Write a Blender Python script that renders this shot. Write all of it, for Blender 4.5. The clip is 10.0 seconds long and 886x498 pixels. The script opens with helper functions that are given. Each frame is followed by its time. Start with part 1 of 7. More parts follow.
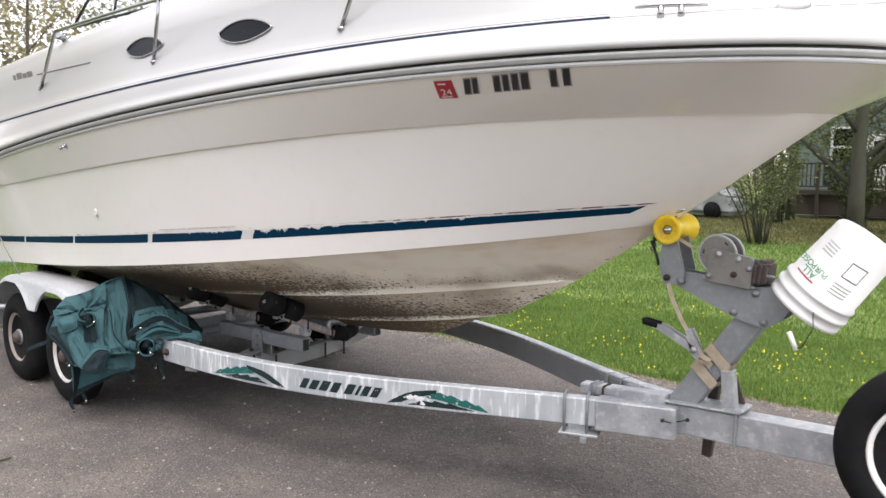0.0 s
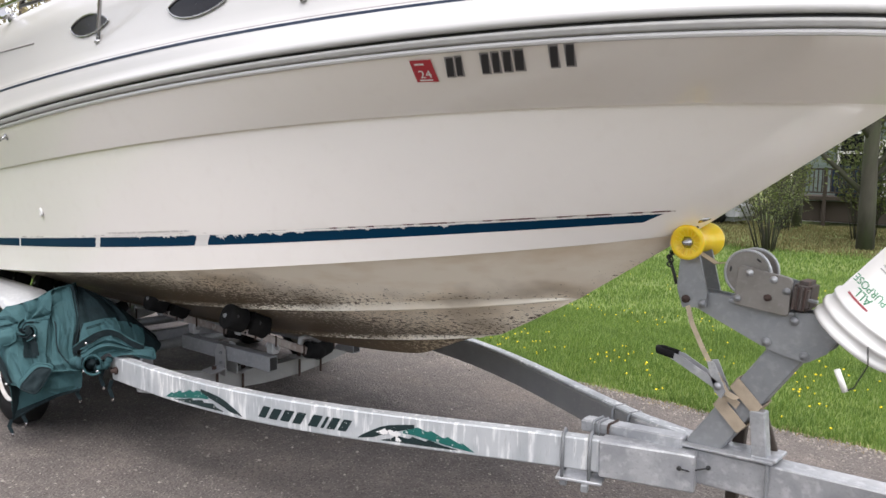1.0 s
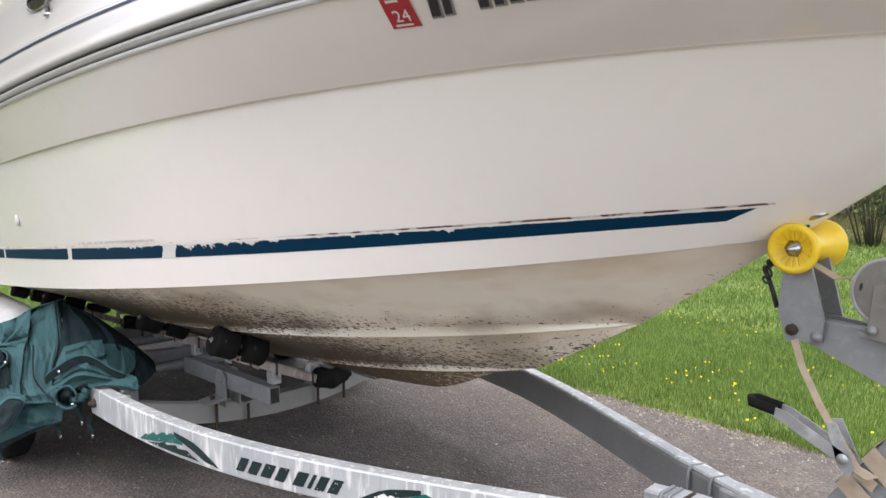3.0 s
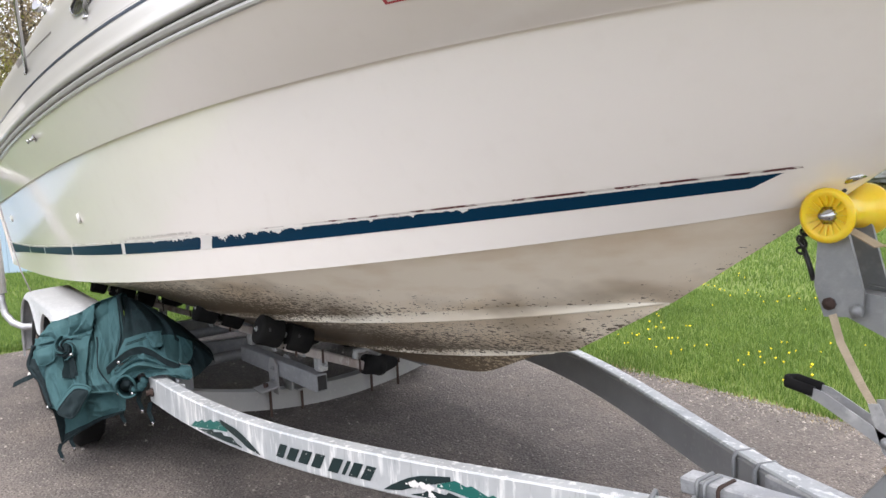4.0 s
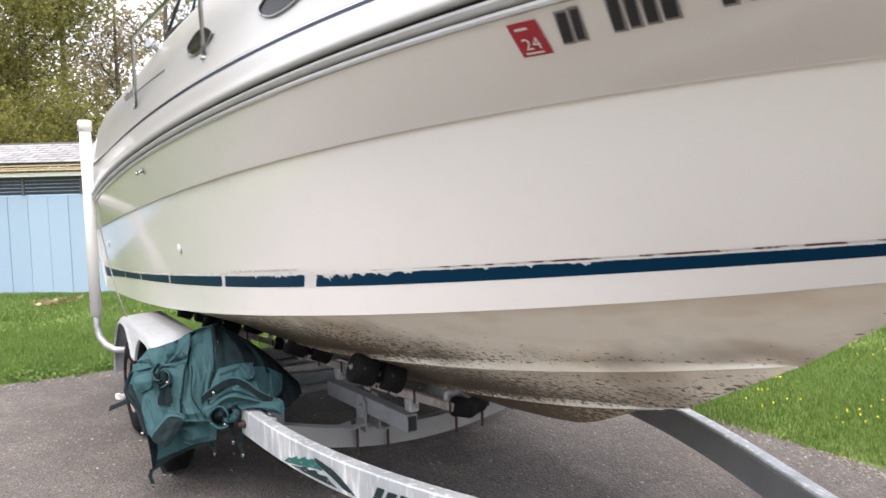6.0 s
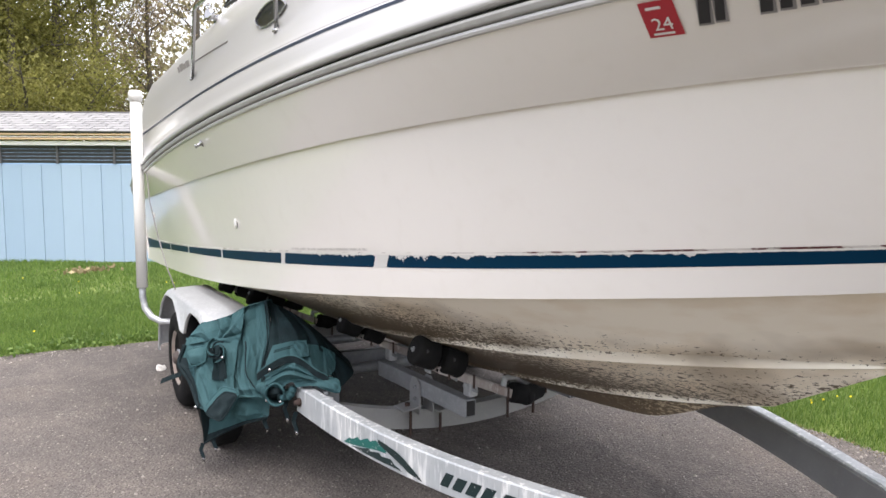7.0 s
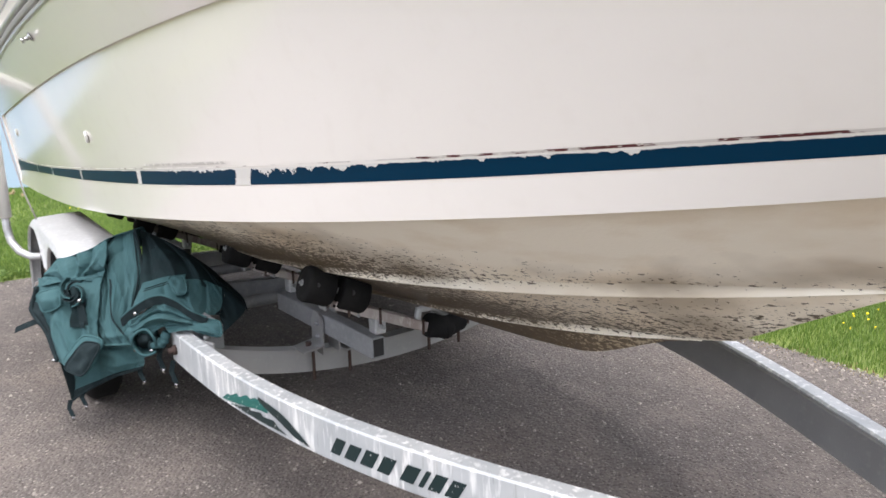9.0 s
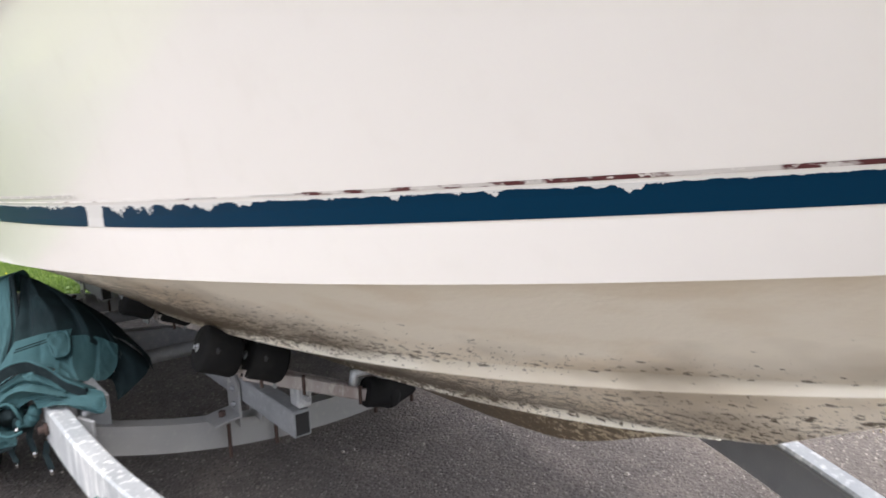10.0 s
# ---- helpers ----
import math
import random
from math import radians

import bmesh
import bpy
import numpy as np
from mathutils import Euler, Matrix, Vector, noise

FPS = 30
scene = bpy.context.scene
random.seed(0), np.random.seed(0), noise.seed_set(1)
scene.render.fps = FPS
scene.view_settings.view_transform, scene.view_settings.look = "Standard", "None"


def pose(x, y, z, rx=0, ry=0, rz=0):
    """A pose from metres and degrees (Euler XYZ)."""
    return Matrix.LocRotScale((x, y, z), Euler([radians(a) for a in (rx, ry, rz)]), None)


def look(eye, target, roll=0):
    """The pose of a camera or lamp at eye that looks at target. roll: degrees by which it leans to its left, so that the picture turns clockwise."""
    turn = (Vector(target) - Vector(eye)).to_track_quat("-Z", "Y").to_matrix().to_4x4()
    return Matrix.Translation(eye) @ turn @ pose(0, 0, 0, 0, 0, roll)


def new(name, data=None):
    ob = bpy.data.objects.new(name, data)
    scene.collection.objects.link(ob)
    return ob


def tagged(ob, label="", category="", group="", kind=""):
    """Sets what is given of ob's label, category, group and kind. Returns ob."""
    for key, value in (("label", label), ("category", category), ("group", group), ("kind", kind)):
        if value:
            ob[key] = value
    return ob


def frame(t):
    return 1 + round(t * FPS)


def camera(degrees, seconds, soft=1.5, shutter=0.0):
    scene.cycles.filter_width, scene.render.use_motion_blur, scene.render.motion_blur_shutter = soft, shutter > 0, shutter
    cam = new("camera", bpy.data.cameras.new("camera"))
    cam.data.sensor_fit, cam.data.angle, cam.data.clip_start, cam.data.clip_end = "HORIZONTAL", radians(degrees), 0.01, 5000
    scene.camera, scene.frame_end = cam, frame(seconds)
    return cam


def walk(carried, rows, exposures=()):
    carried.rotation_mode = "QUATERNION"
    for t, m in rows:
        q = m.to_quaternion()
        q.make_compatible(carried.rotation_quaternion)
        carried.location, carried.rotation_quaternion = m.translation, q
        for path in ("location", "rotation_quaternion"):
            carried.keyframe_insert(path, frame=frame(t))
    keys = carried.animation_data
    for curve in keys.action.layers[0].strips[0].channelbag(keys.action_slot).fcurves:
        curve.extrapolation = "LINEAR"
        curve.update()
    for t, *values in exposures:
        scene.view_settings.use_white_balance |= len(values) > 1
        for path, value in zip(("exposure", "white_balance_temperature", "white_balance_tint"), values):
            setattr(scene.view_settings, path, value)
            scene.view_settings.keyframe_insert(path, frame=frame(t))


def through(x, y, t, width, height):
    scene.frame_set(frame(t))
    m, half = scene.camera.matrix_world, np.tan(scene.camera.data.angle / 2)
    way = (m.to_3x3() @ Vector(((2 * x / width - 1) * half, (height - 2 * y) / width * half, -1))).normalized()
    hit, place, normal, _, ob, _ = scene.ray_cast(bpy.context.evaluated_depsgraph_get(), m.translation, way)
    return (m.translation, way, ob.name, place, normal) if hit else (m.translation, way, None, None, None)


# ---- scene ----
cam = camera(61.2, 10.0, shutter=0.4)
PATH = [
    (0, (1.431, -3.289, 1.630), (-1.194, -0.300, 1.210), 0.43),
    (0.5, (1.309, -3.035, 1.631), (-1.389, -0.113, 1.199), 0.42),
    (1, (1.145, -2.832, 1.620), (-1.485, 0.154, 1.207), 1.12),
    (1.5, (0.996, -2.600, 1.590), (-2.027, -0.004, 1.236), -0.81),
    (2, (0.929, -2.388, 1.599), (-2.390, -0.169, 1.362), -2.70),
    (2.5, (0.834, -2.235, 1.601), (-2.191, 0.367, 1.311), -0.65),
    (3, (0.784, -2.093, 1.583), (-2.142, 0.600, 1.158), -0.34),
    (3.2, (0.814, -2.037, 1.576), (-2.279, 0.464, 1.149), -0.61),
    (4.3, (0.878, -1.889, 1.552), (-2.342, 0.433, 1.063), -3.28),
    (4.5, (0.885, -1.897, 1.571), (-2.353, 0.401, 1.088), -3.54),
    (5, (0.883, -1.893, 1.575), (-2.403, 0.345, 1.144), -3.63),
    (5.5, (0.849, -1.921, 1.580), (-2.504, 0.232, 1.226), -2.94),
    (6, (0.746, -2.020, 1.616), (-2.651, 0.069, 1.306), -1.50),
    (6.2, (0.700, -2.062, 1.620), (-2.712, 0.004, 1.317), -0.78),
    (7.3, (0.561, -2.193, 1.623), (-2.870, -0.193, 1.142), 0.33),
    (7.5, (0.558, -2.189, 1.609), (-2.857, -0.181, 1.058), 0.17),
    (8, (0.501, -2.066, 1.572), (-2.843, -0.004, 0.818), -0.71),
    (8.5, (0.385, -1.826, 1.556), (-2.898, 0.292, 0.698), -1.31),
    (9, (0.153, -1.700, 1.547), (-3.068, 0.501, 0.663), -1.42),
    (9.5, (-0.046, -1.525, 1.543), (-3.199, 0.780, 0.679), -1.35),
    (10, (-0.270, -1.262, 1.508), (-3.434, 1.054, 0.719), -1.69),
]
walk(cam, [(t, look(eye, target, roll)) for t, eye, target, roll in PATH], [(0, 0.92), (2.5, 1.02), (4.5, 1.18), (7.5, 1.05), (8.5, 1.17), (10, 1.36)])


# ---- world, sun, exposure ----
world = bpy.data.worlds.new("overcast_sky")
scene.world = world
world.use_nodes = True
wn, wl = world.node_tree.nodes, world.node_tree.links
sky = wn.new("ShaderNodeTexSky")
sky.sky_type, sky.sun_disc = "NISHITA", False
sky.sun_elevation, sky.sun_rotation = radians(71), radians(117)
sky_bg = wn["Background"]
sky_bg.inputs["Strength"].default_value = 0.08
cloud_bg = wn.new("ShaderNodeBackground")
cloud_bg.inputs["Color"].default_value = (1.0, 0.915, 0.88, 1)
cloud_bg.inputs["Strength"].default_value = 0.72
add_bg = wn.new("ShaderNodeAddShader")
wl.new(sky.outputs[0], sky_bg.inputs["Color"])
wl.new(sky_bg.outputs[0], add_bg.inputs[0])
wl.new(cloud_bg.outputs[0], add_bg.inputs[1])
wl.new(add_bg.outputs[0], wn["World Output"].inputs["Surface"])
sun = new("sun", bpy.data.lights.new("sun", "SUN"))
sun.data.energy, sun.data.angle, sun.data.color = 2.75, radians(60), (1.0, 0.95, 0.91)
sun.matrix_world = look((0, 0, 20), (-6, 3, 0))


# ---- materials ----
def material(name, base, rough=0.6, metal=0.0, spots=(), bump=0.0, bump_scale=60.0, coat=0.0, stretch=(1, 1, 1)):
    """A principled material. spots: layers of (scale, low, high, colour, strength, detail), noise-masked."""
    m = bpy.data.materials.new(name)
    m.use_nodes = True
    n, l = m.node_tree.nodes, m.node_tree.links
    b = n["Principled BSDF"]
    b.inputs["Roughness"].default_value, b.inputs["Metallic"].default_value = rough, metal
    b.inputs["Coat Weight"].default_value, b.inputs["Coat Roughness"].default_value = coat, 0.08
    tc = n.new("ShaderNodeTexCoord")
    mp = n.new("ShaderNodeMapping")
    mp.inputs["Scale"].default_value = stretch
    l.new(tc.outputs["Object"], mp.inputs["Vector"])
    rgb = n.new("ShaderNodeRGB")
    rgb.outputs[0].default_value = (*base, 1)
    out = rgb.outputs[0]
    for scale, low, high, colour, strength, detail in spots:
        t = n.new("ShaderNodeTexNoise")
        t.inputs["Scale"].default_value, t.inputs["Detail"].default_value = scale, detail
        r = n.new("ShaderNodeMapRange")
        r.inputs["From Min"].default_value, r.inputs["From Max"].default_value = low, high
        r.inputs["To Max"].default_value = strength
        x = n.new("ShaderNodeMix")
        x.data_type = "RGBA"
        x.inputs["B"].default_value = (*colour, 1)
        l.new(mp.outputs[0], t.inputs["Vector"])
        l.new(t.outputs["Fac"], r.inputs["Value"])
        l.new(r.outputs[0], x.inputs["Factor"])
        l.new(out, x.inputs["A"])
        out = x.outputs["Result"]
    l.new(out, b.inputs["Base Color"])
    if bump:
        t = n.new("ShaderNodeTexNoise")
        t.inputs["Scale"].default_value, t.inputs["Detail"].default_value = bump_scale, 4
        u = n.new("ShaderNodeBump")
        u.inputs["Strength"].default_value, u.inputs["Distance"].default_value = bump, 0.01
        l.new(mp.outputs[0], t.inputs["Vector"])
        l.new(t.outputs["Fac"], u.inputs["Height"])
        l.new(u.outputs[0], b.inputs["Normal"])
    return m


GELCOAT = material("white_gelcoat", (0.86, 0.82, 0.785), 0.2, coat=0.7, spots=[(1.3, 0.4, 0.75, (0.80, 0.76, 0.715), 0.5, 3), (14, 0.55, 0.8, (0.77, 0.72, 0.67), 0.25, 5)])
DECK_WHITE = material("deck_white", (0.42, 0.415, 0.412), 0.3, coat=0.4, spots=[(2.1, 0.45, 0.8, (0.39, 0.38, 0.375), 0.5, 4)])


def bottom_material(name, base, stain):
    """Stained bottom paint: tan blotches, run marks and dark mud flecks, denser where dirt and painted shade are set
    higher.
    """
    m = material(name, base, 0.42, stretch=(0.7, 1, 2.2), bump=0.12, bump_scale=90, coat=0.1,
                 spots=[(1.9, 0.46, 0.68, stain, 0.5, 6), (6, 0.5, 0.72, stain, 0.35, 8)])
    n, l = m.node_tree.nodes, m.node_tree.links
    b = n["Principled BSDF"]
    under = b.inputs["Base Color"].links[0].from_socket
    at = n.new("ShaderNodeAttribute")
    at.attribute_name = "grime_shade"
    tc = n.new("ShaderNodeTexCoord")
    for scale, turn, low, high, colour, gain in (((3, 3, 5), 0.2, 0.86, 1.22, (0.20, 0.155, 0.105), 0.85), ((40, 40, 122), 0.35, 1.022, 1.045, (0.085, 0.062, 0.040), 0.95), ((85, 85, 200), -0.3, 1.055, 1.075, (0.11, 0.078, 0.048), 0.95)):
        mp = n.new("ShaderNodeMapping")
        mp.inputs["Scale"].default_value, mp.inputs["Rotation"].default_value = scale, (0, turn, 0)
        t = n.new("ShaderNodeTexNoise")
        t.inputs["Scale"].default_value, t.inputs["Detail"].default_value = 1.0, 3
        a = n.new("ShaderNodeMath")
        r = n.new("ShaderNodeMapRange")
        r.inputs["From Min"].default_value, r.inputs["From Max"].default_value, r.inputs["To Max"].default_value = low, high, gain
        x = n.new("ShaderNodeMix")
        x.data_type = "RGBA"
        x.inputs["B"].default_value = (*colour, 1)
        l.new(tc.outputs["Object"], mp.inputs["Vector"])
        l.new(mp.outputs[0], t.inputs["Vector"])
        l.new(t.outputs["Fac"], a.inputs[0])
        l.new(at.outputs["Fac"], a.inputs[1])
        l.new(a.outputs[0], r.inputs["Value"])
        l.new(r.outputs[0], x.inputs["Factor"])
        l.new(under, x.inputs["A"])
        under = x.outputs["Result"]
    l.new(under, b.inputs["Base Color"])
    return m


def stripe_material():
    """Navy vinyl that has peeled along its upper edge and left a grey residue."""
    m = material("navy_vinyl", (0.004, 0.045, 0.095), 0.35)
    n, l = m.node_tree.nodes, m.node_tree.links
    b = n["Principled BSDF"]
    b.inputs["Specular IOR Level"].default_value = 0.08
    at = n.new("ShaderNodeAttribute")
    at.attribute_name = "peel"
    tc = n.new("ShaderNodeTexCoord")
    mp = n.new("ShaderNodeMapping")
    mp.inputs["Scale"].default_value = (55, 55, 60)
    t = n.new("ShaderNodeTexNoise")
    t.inputs["Scale"].default_value, t.inputs["Detail"].default_value, t.inputs["Roughness"].default_value = 1.0, 6, 0.7
    a = n.new("ShaderNodeMath")
    r = n.new("ShaderNodeMapRange")
    r.inputs["From Min"].default_value, r.inputs["From Max"].default_value = 0.995, 1.005
    x = n.new("ShaderNodeMix")
    x.data_type = "RGBA"
    x.inputs["A"].default_value, x.inputs["B"].default_value = (0.001, 0.027, 0.062, 1), (0.66, 0.64, 0.62, 1)
    l.new(tc.outputs["Object"], mp.inputs["Vector"])
    l.new(mp.outputs[0], t.inputs["Vector"])
    l.new(t.outputs["Fac"], a.inputs[0])
    l.new(at.outputs["Fac"], a.inputs[1])
    l.new(a.outputs[0], r.inputs["Value"])
    l.new(r.outputs[0], x.inputs["Factor"])
    l.new(x.outputs["Result"], b.inputs["Base Color"])
    return m


def island_material(name, dark, light, rough=0.8, through=0.0):
    """A material whose colour runs from dark to light from piece to piece."""
    m = material(name, dark, rough)
    n, l = m.node_tree.nodes, m.node_tree.links
    b = n["Principled BSDF"]
    g = n.new("ShaderNodeNewGeometry")
    x = n.new("ShaderNodeMix")
    x.data_type = "RGBA"
    x.inputs["A"].default_value, x.inputs["B"].default_value = (*dark, 1), (*light, 1)
    l.new(g.outputs["Random Per Island"], x.inputs["Factor"])
    l.new(x.outputs["Result"], b.inputs["Base Color"])
    if through:
        t = n.new("ShaderNodeBsdfTranslucent")
        s = n.new("ShaderNodeMixShader")
        s.inputs[0].default_value = through
        l.new(x.outputs["Result"], t.inputs["Color"])
        l.new(b.outputs[0], s.inputs[1])
        l.new(t.outputs[0], s.inputs[2])
        l.new(s.outputs[0], n["Material Output"].inputs["Surface"])
    return m


def object_material(name, dark, light, rough=0.8):
    """A material whose colour runs from dark to light from object to object."""
    m = material(name, dark, rough, bump=0.1, bump_scale=40)
    n, l = m.node_tree.nodes, m.node_tree.links
    o = n.new("ShaderNodeObjectInfo")
    x = n.new("ShaderNodeMix")
    x.data_type = "RGBA"
    x.inputs["A"].default_value, x.inputs["B"].default_value = (*dark, 1), (*light, 1)
    l.new(o.outputs["Random"], x.inputs["Factor"])
    l.new(x.outputs["Result"], n["Principled BSDF"].inputs["Base Color"])
    return m


BOTTOM = bottom_material("stained_bottom", (0.86, 0.79, 0.675), (0.62, 0.47, 0.30))
# paler base stands in for light the strakes' outward faces catch
BOTTOM_PALE = bottom_material("lit_strake", (0.90, 0.86, 0.765), (0.74, 0.62, 0.46))
BOTTOM_MUD = bottom_material("muddy_keel", (0.48, 0.40, 0.29), (0.33, 0.24, 0.14))
STRIPE = stripe_material()
GRASS = island_material("grass", (0.074, 0.148, 0.025), (0.21, 0.302, 0.066), 0.6, 0.4)


def patchy(m, scale, low, high, tint):
    """Mixes broad patches of a darker tint into a material's colour."""
    n, l = m.node_tree.nodes, m.node_tree.links
    tc, t, r, x = n.new("ShaderNodeTexCoord"), n.new("ShaderNodeTexNoise"), n.new("ShaderNodeMapRange"), n.new("ShaderNodeMix")
    t.inputs["Scale"].default_value, t.inputs["Detail"].default_value = scale, 5
    r.inputs["From Min"].default_value, r.inputs["From Max"].default_value, r.inputs["To Max"].default_value = low, high, 0.8
    x.data_type, x.blend_type = "RGBA", "MULTIPLY"
    x.inputs["B"].default_value = (*tint, 1)
    l.new(tc.outputs["Object"], t.inputs["Vector"])
    l.new(t.outputs["Fac"], r.inputs["Value"])
    l.new(r.outputs[0], x.inputs["Factor"])
    for k in [k for k in l if k.to_socket.name in ("Base Color", "Color") and k.from_node.type == "MIX"]:
        l.new(k.from_socket, x.inputs["A"])
        l.new(x.outputs["Result"], k.to_socket)
    return m


patchy(GRASS, 1.6, 0.46, 0.70, (0.66, 0.70, 0.66))
# far lawn's olive, with the trees' shade put into the colour
GRASS_SHADED = island_material("olive_shaded_grass", (0.085, 0.085, 0.028), (0.22, 0.19, 0.085), 0.8, 0.3)
LEAF = island_material("spring_leaf", (0.13, 0.13, 0.030), (0.35, 0.33, 0.098), 0.7, 0.6)
LEAF_RED = island_material("budding_leaf", (0.20, 0.15, 0.11), (0.36, 0.28, 0.18), 0.7, 0.5)
# far leaves paled: distance haze is put into their colour
LEAF_HAZY = island_material("undergrowth", (0.15, 0.135, 0.08), (0.36, 0.32, 0.17), 0.8, 0.3)
THATCH = island_material("dry_thatch", (0.20, 0.15, 0.08), (0.42, 0.34, 0.20), 0.9, 0.2)
GRAVEL = island_material("loose_gravel", (0.10, 0.09, 0.08), (0.34, 0.31, 0.28), 0.9)
BARK = material("bark", (0.10, 0.085, 0.07), 0.9, spots=[(9, 0.4, 0.7, (0.06, 0.05, 0.04), 0.7, 5)], bump=0.5, bump_scale=30, stretch=(1, 1, 0.3))
LEAF_DIM = island_material("dim_green_leaf", (0.06, 0.085, 0.025), (0.17, 0.20, 0.06), 0.7, 0.4)
BARK_DARK = material("dark_bark", (0.050, 0.046, 0.034), 0.9, spots=[(9, 0.4, 0.7, (0.030, 0.030, 0.020), 0.7, 5), (3, 0.45, 0.65, (0.045, 0.058, 0.022), 0.6, 5)], bump=0.5, bump_scale=30, stretch=(1, 1, 0.3))
DANDELION = material("dandelion_yellow", (0.85, 0.68, 0.01), 0.7)
RED_LINE = material("maroon_pinstripe", (0.085, 0.018, 0.020), 0.4, stretch=(1, 1, 2.5), spots=[(16, 0.50, 0.54, (0.62, 0.58, 0.55), 0.95, 6), (60, 0.60, 0.64, (0.70, 0.66, 0.62), 0.9, 4)])
FADED_LINE = material("faded_pinstripe", (0.58, 0.55, 0.53), 0.45, stretch=(1, 1, 2.5), spots=[(22, 0.56, 0.60, (0.10, 0.03, 0.035), 0.9, 5), (9, 0.45, 0.55, (0.76, 0.73, 0.70), 0.9, 3)])
GHOST = material("adhesive_residue", (0.50, 0.47, 0.45), 0.5, spots=[(60, 0.5, 0.6, (0.66, 0.63, 0.6), 1.0, 3)])
DECK_LINE = material("blue_deck_line", (0.008, 0.020, 0.050), 0.35)
GREY_LINE = material("grey_deck_line", (0.22, 0.20, 0.20), 0.4)
LETTER = material("black_vinyl_letter", (0.02, 0.02, 0.021), 0.4)
LETTER_EDGE = material("grey_letter_edge", (0.26, 0.25, 0.25), 0.4)
STICKER = material("red_sticker", (0.42, 0.022, 0.035), 0.4, spots=[(40, 0.5, 0.8, (0.34, 0.03, 0.04), 0.5, 3)])
STICKER_WHITE = material("sticker_print", (0.72, 0.68, 0.66), 0.5)
DECAL_GREEN = material("green_decal", (0.008, 0.11, 0.095), 0.4, spots=[(60, 0.62, 0.64, (0.5, 0.5, 0.49), 1.0, 4)])
DECAL_DARK = material("dark_green_decal", (0.006, 0.020, 0.022), 0.4, spots=[(70, 0.68, 0.7, (0.5, 0.5, 0.49), 1.0, 3)])
CHALK = material("white_scuff", (0.72, 0.71, 0.70), 0.7)
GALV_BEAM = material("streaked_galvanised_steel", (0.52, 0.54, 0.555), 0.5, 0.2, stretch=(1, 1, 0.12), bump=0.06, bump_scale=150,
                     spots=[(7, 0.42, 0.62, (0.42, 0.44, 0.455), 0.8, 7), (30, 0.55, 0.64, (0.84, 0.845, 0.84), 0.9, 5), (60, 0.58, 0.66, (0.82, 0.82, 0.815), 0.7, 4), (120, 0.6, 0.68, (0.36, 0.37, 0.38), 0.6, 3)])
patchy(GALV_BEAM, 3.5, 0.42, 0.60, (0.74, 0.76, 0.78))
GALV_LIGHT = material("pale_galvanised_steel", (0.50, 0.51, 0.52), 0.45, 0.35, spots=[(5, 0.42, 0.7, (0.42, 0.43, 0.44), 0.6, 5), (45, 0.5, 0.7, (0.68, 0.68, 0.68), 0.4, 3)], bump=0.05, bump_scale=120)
# lowered base puts the shade under the boat into the steel
GALV_WEB = material("shade_dark_galvanised_steel", (0.36, 0.365, 0.37), 0.45, 0.55, spots=[(5, 0.4, 0.7, (0.27, 0.275, 0.28), 0.6, 5), (40, 0.55, 0.7, (0.42, 0.42, 0.42), 0.4, 4)], bump=0.06, bump_scale=150)
WINCH_STEEL = material("warm_grey_winch_steel", (0.24, 0.225, 0.21), 0.5, 0.4, spots=[(12, 0.45, 0.7, (0.17, 0.155, 0.14), 0.6, 5), (60, 0.55, 0.7, (0.30, 0.29, 0.28), 0.4, 3)], bump=0.06, bump_scale=140)
GEAR = material("brown_grey_gear_housing", (0.10, 0.085, 0.078), 0.8, 0.3, spots=[(20, 0.5, 0.7, (0.12, 0.06, 0.045), 0.6, 4)], bump=0.3)
RUST = material("rusty_bolt", (0.045, 0.027, 0.022), 0.85, bump=0.3)
TAN_STRAP = material("tan_webbing", (0.42, 0.345, 0.255), 0.85, spots=[(20, 0.45, 0.7, (0.29, 0.24, 0.18), 0.6, 5)], bump=0.3, bump_scale=300)
WOOD_DARK = material("dark_weathered_wood", (0.052, 0.040, 0.032), 0.9, spots=[(15, 0.4, 0.7, (0.05, 0.04, 0.03), 0.7, 5)], stretch=(1, 1, 0.2))
LUMBER = material("pale_lumber", (0.56, 0.40, 0.24), 0.8, spots=[(6, 0.4, 0.7, (0.44, 0.30, 0.17), 0.6, 5)])
WHITE_PAINT = material("white_paint", (0.78, 0.77, 0.74), 0.55, spots=[(6, 0.5, 0.75, (0.68, 0.66, 0.62), 0.5, 5)])
LOUVRE = material("dark_louvre_slat", (0.075, 0.075, 0.08), 0.7, spots=[(12, 0.45, 0.7, (0.12, 0.12, 0.125), 0.6, 4)])
BOARD = object_material("pale_blue_board", (0.285, 0.385, 0.50), (0.325, 0.425, 0.535), 0.6)
TAB = object_material("grey_shingle_tab", (0.23, 0.228, 0.232), (0.31, 0.308, 0.31), 0.9)
SIDING = object_material("pale_green_siding", (0.17, 0.215, 0.20), (0.22, 0.265, 0.245), 0.7)
NAVY_CLOTH = material("navy_cloth", (0.014, 0.030, 0.060), 0.8, spots=[(4, 0.45, 0.7, (0.03, 0.055, 0.09), 0.6, 4)], bump=0.5, bump_scale=8)
SILVER = material("silver_car_cover", (0.30, 0.31, 0.32), 0.45, spots=[(3, 0.4, 0.7, (0.16, 0.165, 0.17), 0.8, 6)], bump=1.0, bump_scale=6)
GREEN_PRINT = material("green_print", (0.03, 0.28, 0.13), 0.5)
GREY_PRINT = material("grey_print", (0.45, 0.44, 0.44), 0.5)
RED_PRINT = material("red_print", (0.45, 0.08, 0.10), 0.5)
